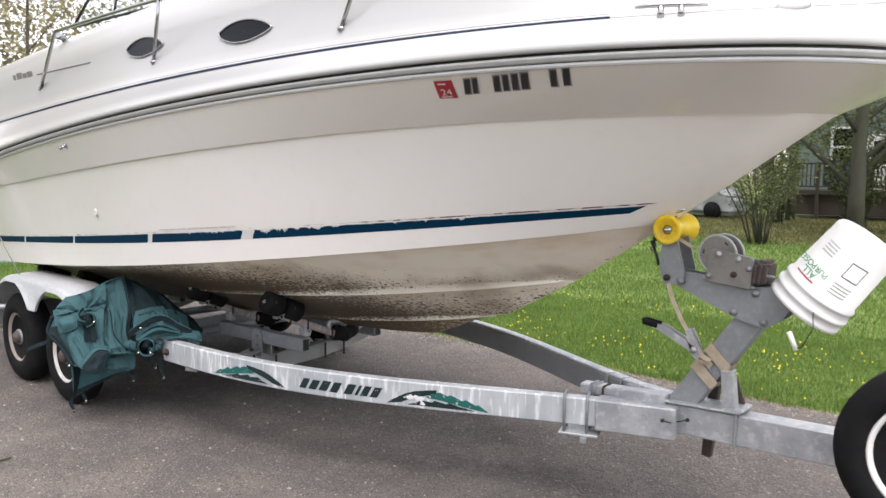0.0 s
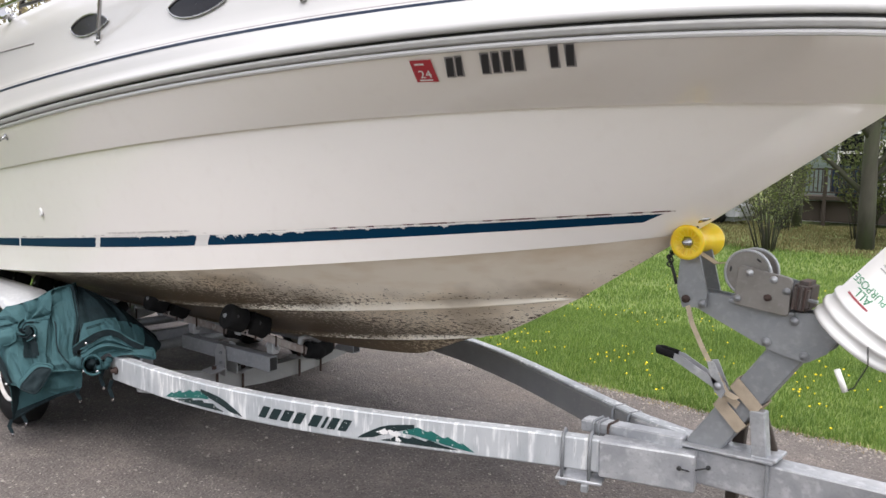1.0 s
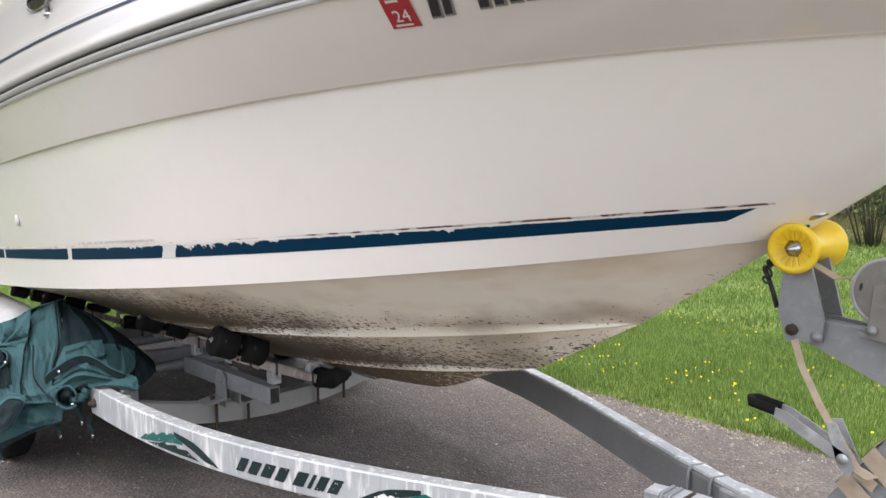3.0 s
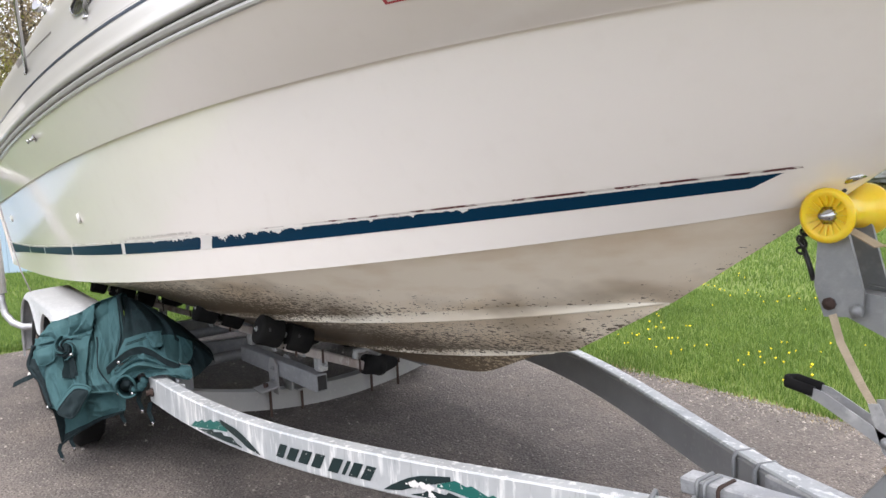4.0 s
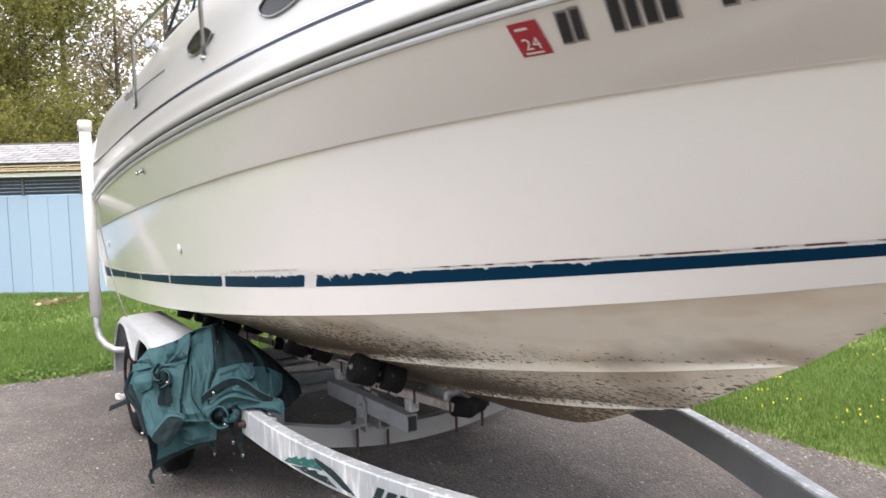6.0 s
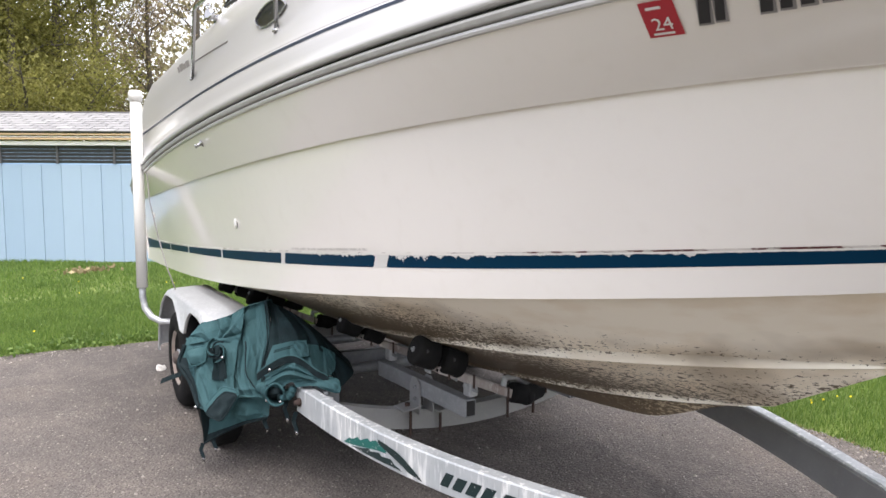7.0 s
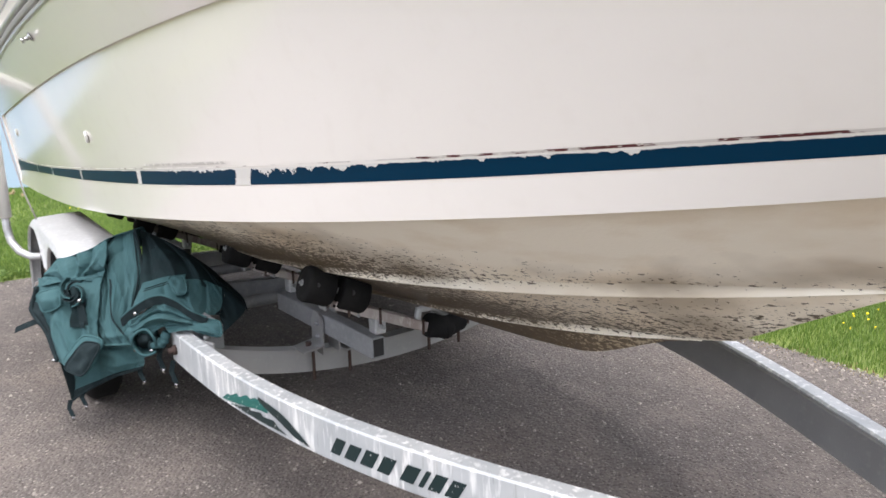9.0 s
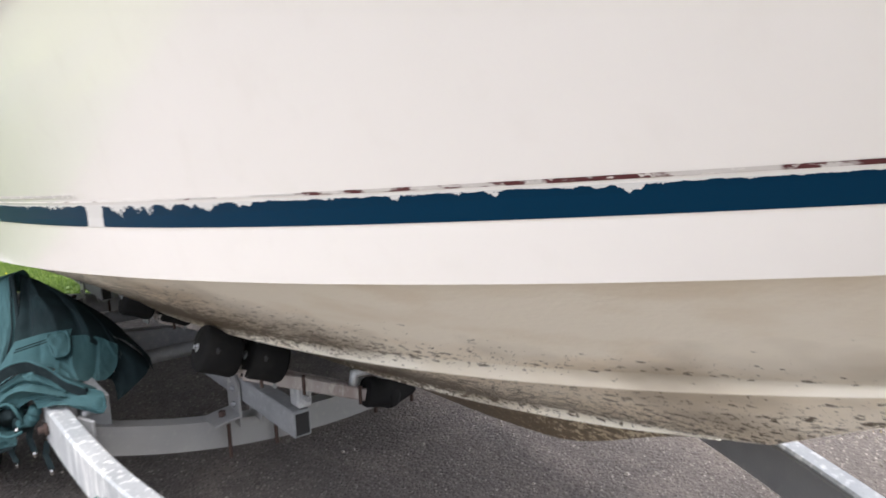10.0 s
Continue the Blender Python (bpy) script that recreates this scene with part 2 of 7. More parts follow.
def pane_material():
    """Clear glass: mostly see-through, with a little gloss."""
    m = bpy.data.materials.new("clear_pane")
    m.use_nodes = True
    n, l = m.node_tree.nodes, m.node_tree.links
    t, g, x = n.new("ShaderNodeBsdfTransparent"), n.new("ShaderNodeBsdfGlossy"), n.new("ShaderNodeMixShader")
    t.inputs["Color"].default_value = (0.80, 0.83, 0.84, 1)
    g.inputs["Roughness"].default_value = 0.03
    x.inputs[0].default_value = 0.1
    l.new(t.outputs[0], x.inputs[1])
    l.new(g.outputs[0], x.inputs[2])
    l.new(x.outputs[0], n["Material Output"].inputs["Surface"])
    return m


CLEAR = pane_material()
GALV = material("galvanised_steel", (0.47, 0.48, 0.495), 0.48, 0.5, spots=[(7, 0.4, 0.62, (0.29, 0.30, 0.32), 0.75, 7), (30, 0.52, 0.68, (0.62, 0.63, 0.64), 0.6, 5), (90, 0.55, 0.7, (0.30, 0.31, 0.32), 0.5, 3)], bump=0.1, bump_scale=120)
CHANNEL = material("corroded_channel", (0.40, 0.365, 0.35), 0.7, 0.15, stretch=(1, 1, 0.4), spots=[(9, 0.45, 0.62, (0.25, 0.20, 0.185), 0.75, 6), (50, 0.55, 0.66, (0.56, 0.53, 0.51), 0.6, 4)], bump=0.25, bump_scale=140)
GALV_DARK = material("weathered_galvanised_steel", (0.27, 0.28, 0.29), 0.6, 0.4, spots=[(7, 0.4, 0.7, (0.20, 0.21, 0.22), 0.7, 6), (40, 0.5, 0.7, (0.36, 0.37, 0.38), 0.4, 3)], bump=0.1, bump_scale=120)
RUBBER = material("black_rubber", (0.009, 0.009, 0.0095), 0.9, spots=[(12, 0.5, 0.8, (0.03, 0.028, 0.026), 0.4, 5)], bump=0.1)
BLACK = material("black_trim", (0.012, 0.012, 0.013), 0.5)
VINYL = material("grey_vinyl_rail", (0.32, 0.315, 0.31), 0.45, spots=[(20, 0.45, 0.8, (0.42, 0.41, 0.40), 0.5, 4)])
YELLOW = material("yellow_polyurethane", (0.86, 0.60, 0.02), 0.32, spots=[(30, 0.5, 0.8, (0.66, 0.42, 0.02), 0.5, 4), (8, 0.5, 0.7, (0.90, 0.70, 0.10), 0.5, 3)])
YELLOW.node_tree.nodes["Principled BSDF"].inputs["Subsurface Weight"].default_value = 0.25
YELLOW.node_tree.nodes["Principled BSDF"].inputs["Subsurface Scale"].default_value = 0.02
RIM = material("dirty_steel_rim", (0.34, 0.29, 0.255), 0.6, 0.2, spots=[(14, 0.42, 0.7, (0.26, 0.20, 0.17), 0.7, 5)], bump=0.15)
RIM_PALE = material("pale_steel_rim", (0.66, 0.64, 0.61), 0.5, 0.1, spots=[(14, 0.45, 0.7, (0.42, 0.36, 0.32), 0.6, 5)], bump=0.1)
PVC = material("white_pvc", (0.80, 0.79, 0.76), 0.4, spots=[(5, 0.5, 0.8, (0.70, 0.68, 0.63), 0.4, 4)])
CHROME = material("stainless_steel", (0.42, 0.42, 0.42), 0.12, 1.0)
GLASS_DARK = material("dark_glass", (0.006, 0.007, 0.010), 0.12)
GLASS_DARK.node_tree.nodes["Principled BSDF"].inputs["Specular IOR Level"].default_value = 0.12
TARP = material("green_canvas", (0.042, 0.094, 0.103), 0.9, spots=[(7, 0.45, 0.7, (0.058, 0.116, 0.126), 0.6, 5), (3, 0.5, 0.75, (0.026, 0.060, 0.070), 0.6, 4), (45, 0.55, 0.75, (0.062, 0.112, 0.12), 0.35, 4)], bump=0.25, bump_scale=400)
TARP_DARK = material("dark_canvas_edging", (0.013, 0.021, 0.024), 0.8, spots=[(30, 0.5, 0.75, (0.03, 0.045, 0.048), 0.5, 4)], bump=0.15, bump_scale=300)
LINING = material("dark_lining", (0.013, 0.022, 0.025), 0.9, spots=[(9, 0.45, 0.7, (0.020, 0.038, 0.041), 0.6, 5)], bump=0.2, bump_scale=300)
BUCKET = material("white_plastic", (0.80, 0.79, 0.78), 0.35, spots=[(8, 0.55, 0.8, (0.70, 0.66, 0.62), 0.4, 5)])
BLUE_PAINT = material("pale_blue_paint", (0.36, 0.56, 0.80), 0.6, spots=[(2, 0.4, 0.75, (0.44, 0.62, 0.83), 0.6, 4), (25, 0.55, 0.8, (0.30, 0.48, 0.70), 0.4, 4)])


def asphalt_material():
    """Worn asphalt: pale and dark chippings of about a centimetre in a grey binder, with broad stains."""
    m = material("asphalt", (0.104, 0.093, 0.086), 0.88, spots=[(0.7, 0.4, 0.7, (0.080, 0.070, 0.065), 0.6, 6), (2.2, 0.47, 0.62, (0.150, 0.130, 0.118), 0.7, 7), (1.1, 0.55, 0.68, (0.122, 0.102, 0.088), 0.6, 7), (9, 0.48, 0.72, (0.15, 0.130, 0.118), 0.6, 6), (26, 0.5, 0.66, (0.080, 0.070, 0.066), 0.7, 4)])
    n, l = m.node_tree.nodes, m.node_tree.links
    b = n["Principled BSDF"]
    under = b.inputs["Base Color"].links[0].from_socket
    tc = n.new("ShaderNodeTexCoord")
    height = None
    for scale, share, colour in ((70, 0.90, (0.36, 0.325, 0.30)), (105, 0.60, (0.215, 0.194, 0.18)), (80, 0.62, (0.046, 0.040, 0.038))):
        v = n.new("ShaderNodeTexVoronoi")
        v.inputs["Scale"].default_value = scale
        s = n.new("ShaderNodeSeparateColor")
        r = n.new("ShaderNodeMapRange")
        r.inputs["From Min"].default_value, r.inputs["From Max"].default_value, r.inputs["To Max"].default_value = share, share + 0.08, 0.85
        d = n.new("ShaderNodeMapRange")
        d.inputs["From Min"].default_value, d.inputs["From Max"].default_value, d.inputs["To Min"].default_value, d.inputs["To Max"].default_value = 0.25, 0.5, 1.0, 0.0
        k = n.new("ShaderNodeMath")
        k.operation = "MULTIPLY"
        x = n.new("ShaderNodeMix")
        x.data_type = "RGBA"
        x.inputs["B"].default_value = (*colour, 1)
        l.new(tc.outputs["Object"], v.inputs["Vector"])
        l.new(v.outputs["Color"], s.inputs["Color"])
        l.new(s.outputs[0], r.inputs["Value"])
        l.new(v.outputs["Distance"], d.inputs["Value"])
        l.new(r.outputs[0], k.inputs[0])
        l.new(d.outputs[0], k.inputs[1])
        l.new(k.outputs[0], x.inputs["Factor"])
        l.new(under, x.inputs["A"])
        under = x.outputs["Result"]
        height = height or v.outputs["Distance"]
    l.new(under, b.inputs["Base Color"])
    u = n.new("ShaderNodeBump")
    u.inputs["Strength"].default_value, u.inputs["Distance"].default_value = 0.9, 0.009
    u.invert = True
    l.new(height, u.inputs["Height"])
    l.new(u.outputs[0], b.inputs["Normal"])
    return m


ASPHALT = asphalt_material()
# rough, porous surfaces shine little
for m, shine in ((ASPHALT, 0.25), (RUBBER, 0.15), (TARP, 0.1), (TARP_DARK, 0.1), (LINING, 0.1)):
    m.node_tree.nodes["Principled BSDF"].inputs["Specular IOR Level"].default_value = shine
GRASS_SOIL = material("lawn_soil", (0.10, 0.14, 0.028), 0.95, spots=[(3, 0.45, 0.7, (0.15, 0.19, 0.04), 0.7, 5), (30, 0.55, 0.75, (0.05, 0.06, 0.02), 0.6, 4)], bump=0.6, bump_scale=50)
SHINGLE = material("grey_shingle", (0.055, 0.053, 0.053), 0.9, spots=[(6, 0.45, 0.75, (0.09, 0.085, 0.085), 0.6, 4)])


# ---- mesh helpers ----
def mesh_of(bm, name, mat=None, smooth=False):
    me = bpy.data.meshes.new(name)
    bmesh.ops.recalc_face_normals(bm, faces=bm.faces)
    bm.to_mesh(me)
    bm.free()
    if mat:
        me.materials.append(mat)
    if smooth:
        me.polygons.foreach_set("use_smooth", [True] * len(me.polygons))
    return me


def part(name, bm, mat, parent, label="", smooth=False):
    ob = new(name, mesh_of(bm, name, mat, smooth))
    ob.parent = parent
    if label:
        ob["label"] = label
    return ob


def thing(name, label, category, at=(0, 0, 0), group="", kind=""):
    ob = new(name)
    ob.location = at
    ob.empty_display_size = 0.1
    return tagged(ob, label, category, group, kind)


def sheet(rows, bm=None, both=False):
    """A quad sheet through rows of points; both: mirrored to the other side of the centre plane too."""
    bm = bm or bmesh.new()
    for sign in ((1, -1) if both else (1,)):
        vs = [[bm.verts.new((p[0], p[1] * sign, p[2])) for p in row] for row in rows]
        for a, b in zip(vs, vs[1:]):
            for i in range(len(a) - 1):
                if both and max(abs(v.co.y) for v in (a[i], a[i + 1], b[i], b[i + 1])) < 1e-5:
                    continue
                bm.faces.new((a[i], a[i + 1], b[i + 1], b[i]))
    return bm


def box(size, at=(0, 0, 0), turn=(0, 0, 0), bevel=0.004, bm=None, segments=1):
    bm = bm or bmesh.new()
    made = bmesh.ops.create_cube(bm, size=1.0)["verts"]
    bmesh.ops.scale(bm, vec=size, verts=made)
    if bevel:
        edges = list({e for v in made for e in v.link_edges})
        res = bmesh.ops.bevel(bm, geom=edges, offset=bevel, segments=segments, affect="EDGES")
        made = list({v for f in res["faces"] for v in f.verts} | {v for v in made if v.is_valid})
    bmesh.ops.transform(bm, matrix=pose(*at, *turn), verts=made)
    return bm


def bar(a, b, w, h, up=(0, 0, 1), bevel=0.004, bm=None):
    """A rectangular bar from a to b, w wide, h high towards up."""
    a, b = Vector(a), Vector(b)
    x = (b - a).normalized()
    y = Vector(up).cross(x).normalized()
    z = x.cross(y)
    m = Matrix((x, y, z)).transposed().to_4x4()
    m.translation = (a + b) / 2
    bm = bm or bmesh.new()
    made = bmesh.ops.create_cube(bm, size=1.0)["verts"]
    bmesh.ops.scale(bm, vec=((b - a).length, w, h), verts=made)
    if bevel:
        edges = list({e for v in made for e in v.link_edges})
        res = bmesh.ops.bevel(bm, geom=edges, offset=bevel, segments=1, affect="EDGES")
        made = list({v for f in res["faces"] for v in f.verts} | {v for v in made if v.is_valid})
    bmesh.ops.transform(bm, matrix=m, verts=made)
    return bm


def tube(points, radius, sides=12, bm=None, cap=True):
    """A round tube along points; radius may be one number or one a point."""
    bm = bm or bmesh.new()
    pts = [Vector(p) for p in points]
    radii = radius if isinstance(radius, (list, tuple)) else [radius] * len(pts)
    side, rings = None, []
    for i, p in enumerate(pts):
        d = (pts[min(i + 1, len(pts) - 1)] - pts[max(i - 1, 0)]).normalized()
        if side is None:
            side = d.orthogonal().normalized()
        side = (side - d * side.dot(d)).normalized()
        other = d.cross(side)
        rings.append([bm.verts.new(p + radii[i] * (math.cos(a) * side + math.sin(a) * other)) for a in (2 * math.pi * k / sides for k in range(sides))])
    for a, b in zip(rings, rings[1:]):
        for k in range(sides):
            bm.faces.new((a[k], a[(k + 1) % sides], b[(k + 1) % sides], b[k]))
    if cap:
        bm.faces.new(rings[0][::-1])
        bm.faces.new(rings[-1])
    return bm


def spun(profile, m=None, sides=32, bm=None):
    """A turned body round z: profile of (radius, z)."""
    bm = bm or bmesh.new()
    m = m or Matrix()
    rings = [[bm.verts.new(m @ Vector((r * math.cos(a), r * math.sin(a), z))) for a in (2 * math.pi * k / sides for k in range(sides))] for r, z in profile]
    for a, b in zip(rings, rings[1:]):
        for k in range(sides):
            bm.faces.new((a[k], a[(k + 1) % sides], b[(k + 1) % sides], b[k]))
    for ring in (rings[0], rings[-1]):
        bm.faces.new(ring)
    return bm


def prism(outline, a, b, axis="y", bm=None, bevel=0.0):
    """A flat outline, given as (x, z) for axis y or (x, y) for axis z, made solid from a to b along the axis."""
    bm = bm or bmesh.new()
    put = (lambda u, v, w: (u, w, v)) if axis == "y" else (lambda u, v, w: (u, v, w))
    low = [bm.verts.new(put(u, v, a)) for u, v in outline]
    high = [bm.verts.new(put(u, v, b)) for u, v in outline]
    bm.faces.new(low)
    bm.faces.new(high[::-1])
    k = len(outline)
    for i in range(k):
        bm.faces.new((low[i], high[i], high[(i + 1) % k], low[(i + 1) % k]))
    if bevel:
        bmesh.ops.bevel(bm, geom=list(bm.edges), offset=bevel, segments=1, affect="EDGES")
    return bm


# ---- the boat's lines: bow end (x, z), then powers of s for half breadth and height ----
STERN = -6.3
LINES = {
    "rub": ((0.95, 2.05), (-2.985, 1.67, 1.964, -2.94, -0.879, 1.965), (0.186, 0.509, -2.035, 0.727)),
    "knuckle": ((0.62, 1.86), (-0.903, -4.221, 4.811, 0.394, -1.307), (-0.036, 0.42, -2.337, 1.406)),
    "chine": ((-0.05, 1.4), (-0.434, -5.656, 6.456, 1.311, -2.899), (-1.769, 3.014, -4.4, 2.675)),
    "strake1": ((-0.55, 1.075), (0.386, -7.963, 11.343, -0.398, -4.521), (-1.28, -0.079, 2.894, -2.396)),
    "strake2": ((-0.965, 0.85), (0.373, -3.657, 5.977, -1.75, -2.05), (-2.265, 3.34, -1.048, -0.691)),
    "deck": ((0.95, 2.25), (0.069, -7.885, 8.011, 1.294, -2.728), (-0.599, 1.826, -3.148, 1.514)),
    "stripe_top": ((0.17, 1.56), (0.0,), (-2.676, 6.938, -8.799, 4.092)),
    "stripe_low": ((0.08, 1.50), (0.0,), (-2.306, 5.314, -6.758, 3.302)),
}
STEM = ((-0.965, 0.85), (-0.55, 1.075), (-0.05, 1.40), (0.62, 1.86), (0.95, 2.05), (0.97, 2.25))


# aft of amidships the bottom runs level: fall, slope, spread
AFT = {"strake1": (0.030, 0.010, 0.015), "strake2": (0.026, 0.0, 0.04)}


def stem(x):
    return float(np.interp(x, [p[0] for p in STEM], [p[1] for p in STEM]))


def line(name, x):
    """The point of a line of the hull at station x, on the camera's side; forward of its end it runs up the stem."""
    (xb, zb), ys, zs = LINES[name]
    if x >= xb:
        return Vector((x, 0.0, stem(x)))
    aft = max(0.0, -2.8 - x) if name in AFT else 0.0
    s = math.sqrt((xb - x - aft) / 7.45)
    y = sum(c * s ** (k + 1) for k, c in enumerate(ys))
    if name == "knuckle":
        y += 0.034 * min(1.0, s / 0.4) ** 1.5
    z = zb + sum(c * s ** (k + 2) for k, c in enumerate(zs))
    if name in ("knuckle", "deck"):
        z += 0.007 * min(1.0, s / 0.4)
    if aft:
        fall, slope, spread = AFT[name]
        y, z = y - spread * aft, z - slope * aft - fall * (1 - math.exp(-aft / 0.5))
    return Vector((x, min(y, 0.0), z))


def keel(x):
    d = -0.965 - x
    if d <= 0:
        return Vector((x, 0, stem(x)))
    f = min(1.0, max(0.0, (d - 0.08) / 0.5))
    f = f * f * (3 - 2 * f)
    return Vector((x, 0, f * (0.64 - 0.036 * min(d, 1.85) + 0.21 * math.exp(-d / 0.33)) + (1 - f) * line("strake2", x).z))


def out(p, d, up=0.0):
    """p moved d outwards (to its own side) and up."""
    return Vector((p.x, p.y - d if p.y < -0.02 else p.y - d * max(0.0, -p.y) / 0.02, p.z + up))


def stations(ends):
    xs = []
    for a, b in zip(ends, ends[1:]):
        n = max(6, int((b - a) / 0.05))
        xs += [b - (b - a) * (1 - i / n) ** 1.8 for i in range(n)]
    return xs + [ends[-1]]


def ruled(f, g, xs, n):
    """Rows of points across from line f to line g at the stations xs."""
    return [[f(x).lerp(g(x), i / n) for i in range(n + 1)] for x in xs]


def along_line(name, u):
    """The point of a line of the hull a share u of its way aft: 0 at the stem, 1 at the stern, close together at the bow."""
    xb = LINES[name][0][0]
    return line(name, xb - (xb - STERN) * u * u)


def fanned(low, high, n, us, low_shift=(0.0, 0.0), high_shift=(0.0, 0.0)):
    """Rows from one line to another whose rulings fan out from the stem."""
    rows = []
    for u in us:
        a, b = out(along_line(low, u), *low_shift), out(along_line(high, u), *high_shift)
        rows.append([a.lerp(b, v) + Vector((0, hollow(low, u, v), 0)) for v in (i / n for i in range(n + 1))])
    return rows


def hollow(low, u, v):
    """The sections are not straight: the topside stands steeper under the stripe than above it."""
    if low == "knuckle":
        return 0.0
    return 0.012 * min(1.0, u / 0.35) ** 1.5 * (v / 0.23 if v < 0.23 else 1 - ((v - 0.23) / 0.77) ** 1.2)


def fan_point(low, high, x, z, d, high_out=0.0, high_up=0.0):
    """The point at station x and height z of the surface fanned between two lines, d proud of it."""
    b0, b1 = LINES[low][0][0], LINES[high][0][0]
    v = 0.5
    for _ in range(8):
        bow = b0 + (b1 - b0) * v
        u = math.sqrt(max(0.0, bow - x) / (bow - STERN))
        p, q = along_line(low, u), out(along_line(high, u), high_out, high_up)
        v = min(1.2, max(-0.2, (z - p.z) / (q.z - p.z)))
    n = Vector((0, -(q.z - p.z), (q.y - p.y))).normalized()
    return p.lerp(q, v) + Vector((0, hollow(low, u, v), 0)) + d * n


def side_point(x, z, d=0.0):
    """The point of the topside at station x and height z, d proud of it."""
    return fan_point("chine", "knuckle", x, z, d, -0.014)


def band_point(x, z, d=0.0):
    """The point of the flared band at station x and height z, d proud of it."""
    return fan_point("knuckle", "rub", x, z, d + 0.002, 0.0, -0.055)


# ---- ground ----
def flat(x0, x1, y0, y1, z, nx, ny, name, mat, jag=0.0):
    bm = bmesh.new()
    vs = []
    for i in range(nx + 1):
        row = []
        for j in range(ny + 1):
            x, y = x0 + (x1 - x0) * i / nx, y0 + (y1 - y0) * j / ny
            edge = i in (0, nx) or j in (0, ny)
            k = jag * (noise.noise(Vector((x * 1.3, y * 1.3, 3))) + 0.5 * noise.noise(Vector((x * 6, y * 6, 8)))) if edge else 0
            row.append(bm.verts.new((x + (k if i in (0, nx) else 0), y + (k if j in (0, ny) else 0), z)))
        vs.append(row)
    for a, b in zip(vs, vs[1:]):
        for j in range(ny):
            bm.faces.new((a[j], b[j], b[j + 1], a[j + 1]))
    return new(name, mesh_of(bm, name, mat))


tagged(flat(-400, 400, -400, 400, -0.012, 8, 8, "ground", GRASS_SOIL), "green lawn reaching away past the driveway", "ground", kind="structure")
tagged(flat(-6.88, 12, -9, 2.17, 0.0, 180, 110, "driveway", ASPHALT, 0.06), "worn grey asphalt driveway under the boat trailer", "driveway", kind="structure")

# ---- boat ----
boat = thing("boat", "white fibreglass cabin cruiser with peeling navy stripe, on a trailer", "boat")
ENDS = [STERN, -0.965, -0.55, -0.05, 0.62, 0.95]
XS = stations(ENDS)


def cut(x_end):
    return [x for x in XS if x <= x_end + 1e-6]


STEP = 0.028


def fade(x, end):
    """1 along a strake, falling to 0 where it runs out at the stem."""
    return min(1.0, max(0.0, (end - x) / 0.45)) ** 0.7


def shelf1(x):
    p = line("strake2", x)
    return p.lerp(line("strake1", x), 0.16 * fade(x, -0.965)) + Vector((0, 0.030 * min(1, -p.y / 0.05), 0))


def shelf2(x):
    p = line("strake1", x)
    return p.lerp(line("chine", x), 0.17 * fade(x, -0.55)) + Vector((0, 0.016 * min(1, -p.y / 0.05), 0))


def grimed_shaded(rows, f0, f1):
    """A sheet on both sides that carries how dirty it is, from f0 at its foot to f1 at its head, with more dirt and
    painted shade towards the stern.
    """
    bm = sheet(rows, both=True)
    lay = bm.verts.layers.float.new("grime_shade")
    n = len(rows[0])
    for k, v in enumerate(bm.verts):
        f = (k % n) / (n - 1)
        # aft terms: real mud, plus darkening put in for shade under the hull
        v[lay] = f0 + (f1 - f0) * f + 0.12 * min(1.0, max(0.0, (-0.8 - v.co.x) / 1.3)) + 0.20 * min(1.0, max(0.0, (-1.4 - v.co.x) / 1.5))
    return bm


def strake(xs, foot, edge, shelf, head):
    """Rows across a strake: a step out, then a rounded shelf that runs into the panel above it."""
    rows = []
    for x in xs:
        a, b = edge(x), shelf(x)
        c = b + (b - head(x)).normalized() * (b - a).length * 0.5
        rows.append([foot(x), foot(x).lerp(a, 0.85)] + [a.lerp(c, t).lerp(c.lerp(b, t), t) for t in (0.0, 0.08, 0.25, 0.5, 0.75, 1.0)])
    return rows


def joined(xs, *points):
    return [[p(x) for p in points] for x in xs]


part("keel_panel", grimed_shaded(ruled(keel, lambda x: out(line("strake2", x), -STEP, -0.004), cut(-0.55), 5), 0.50, 0.46), BOTTOM_MUD, boat, "muddy keel panel", True)
part("lower_strake", grimed_shaded(strake(cut(-0.965), lambda x: out(line("strake2", x), -STEP, -0.004), lambda x: out(line("strake2", x), 0.006), shelf1, lambda x: out(line("strake1", x), -STEP, -0.006)), 0.24, 0.44), BOTTOM_PALE, boat, "pale spray strake", True)
part("middle_panel", grimed_shaded(ruled(shelf1, lambda x: out(line("strake1", x), -STEP, -0.006), cut(-0.55), 8), 0.47, 0.35), BOTTOM, boat, "speckled bottom panel", True)
part("upper_strake", grimed_shaded(strake(cut(-0.55), lambda x: out(line("strake1", x), -STEP, -0.006), lambda x: out(line("strake1", x), 0.008), shelf2, lambda x: out(line("chine", x), -0.03, -0.002)), 0.14, 0.38), BOTTOM_PALE, boat, "pale spray strake", True)
part("upper_panel", grimed_shaded(ruled(shelf2, lambda x: out(line("chine", x), -0.03, -0.002), cut(-0.05), 14), 0.39, 0.12), BOTTOM, boat, "grey-brown stained bottom panel, also darkened aft for shade", True)
part("chine_flat", grimed_shaded(joined(cut(-0.05), lambda x: out(line("chine", x), -0.03, -0.002), lambda x: line("chine", x)), 0.1, 0.1), BOTTOM, boat)
FAN = [i / 150 for i in range(151)]
part("topside", sheet(fanned("chine", "knuckle", 26, FAN, high_shift=(-0.014, 0.0)), both=True), GELCOAT, boat, "glossy white topside", True)
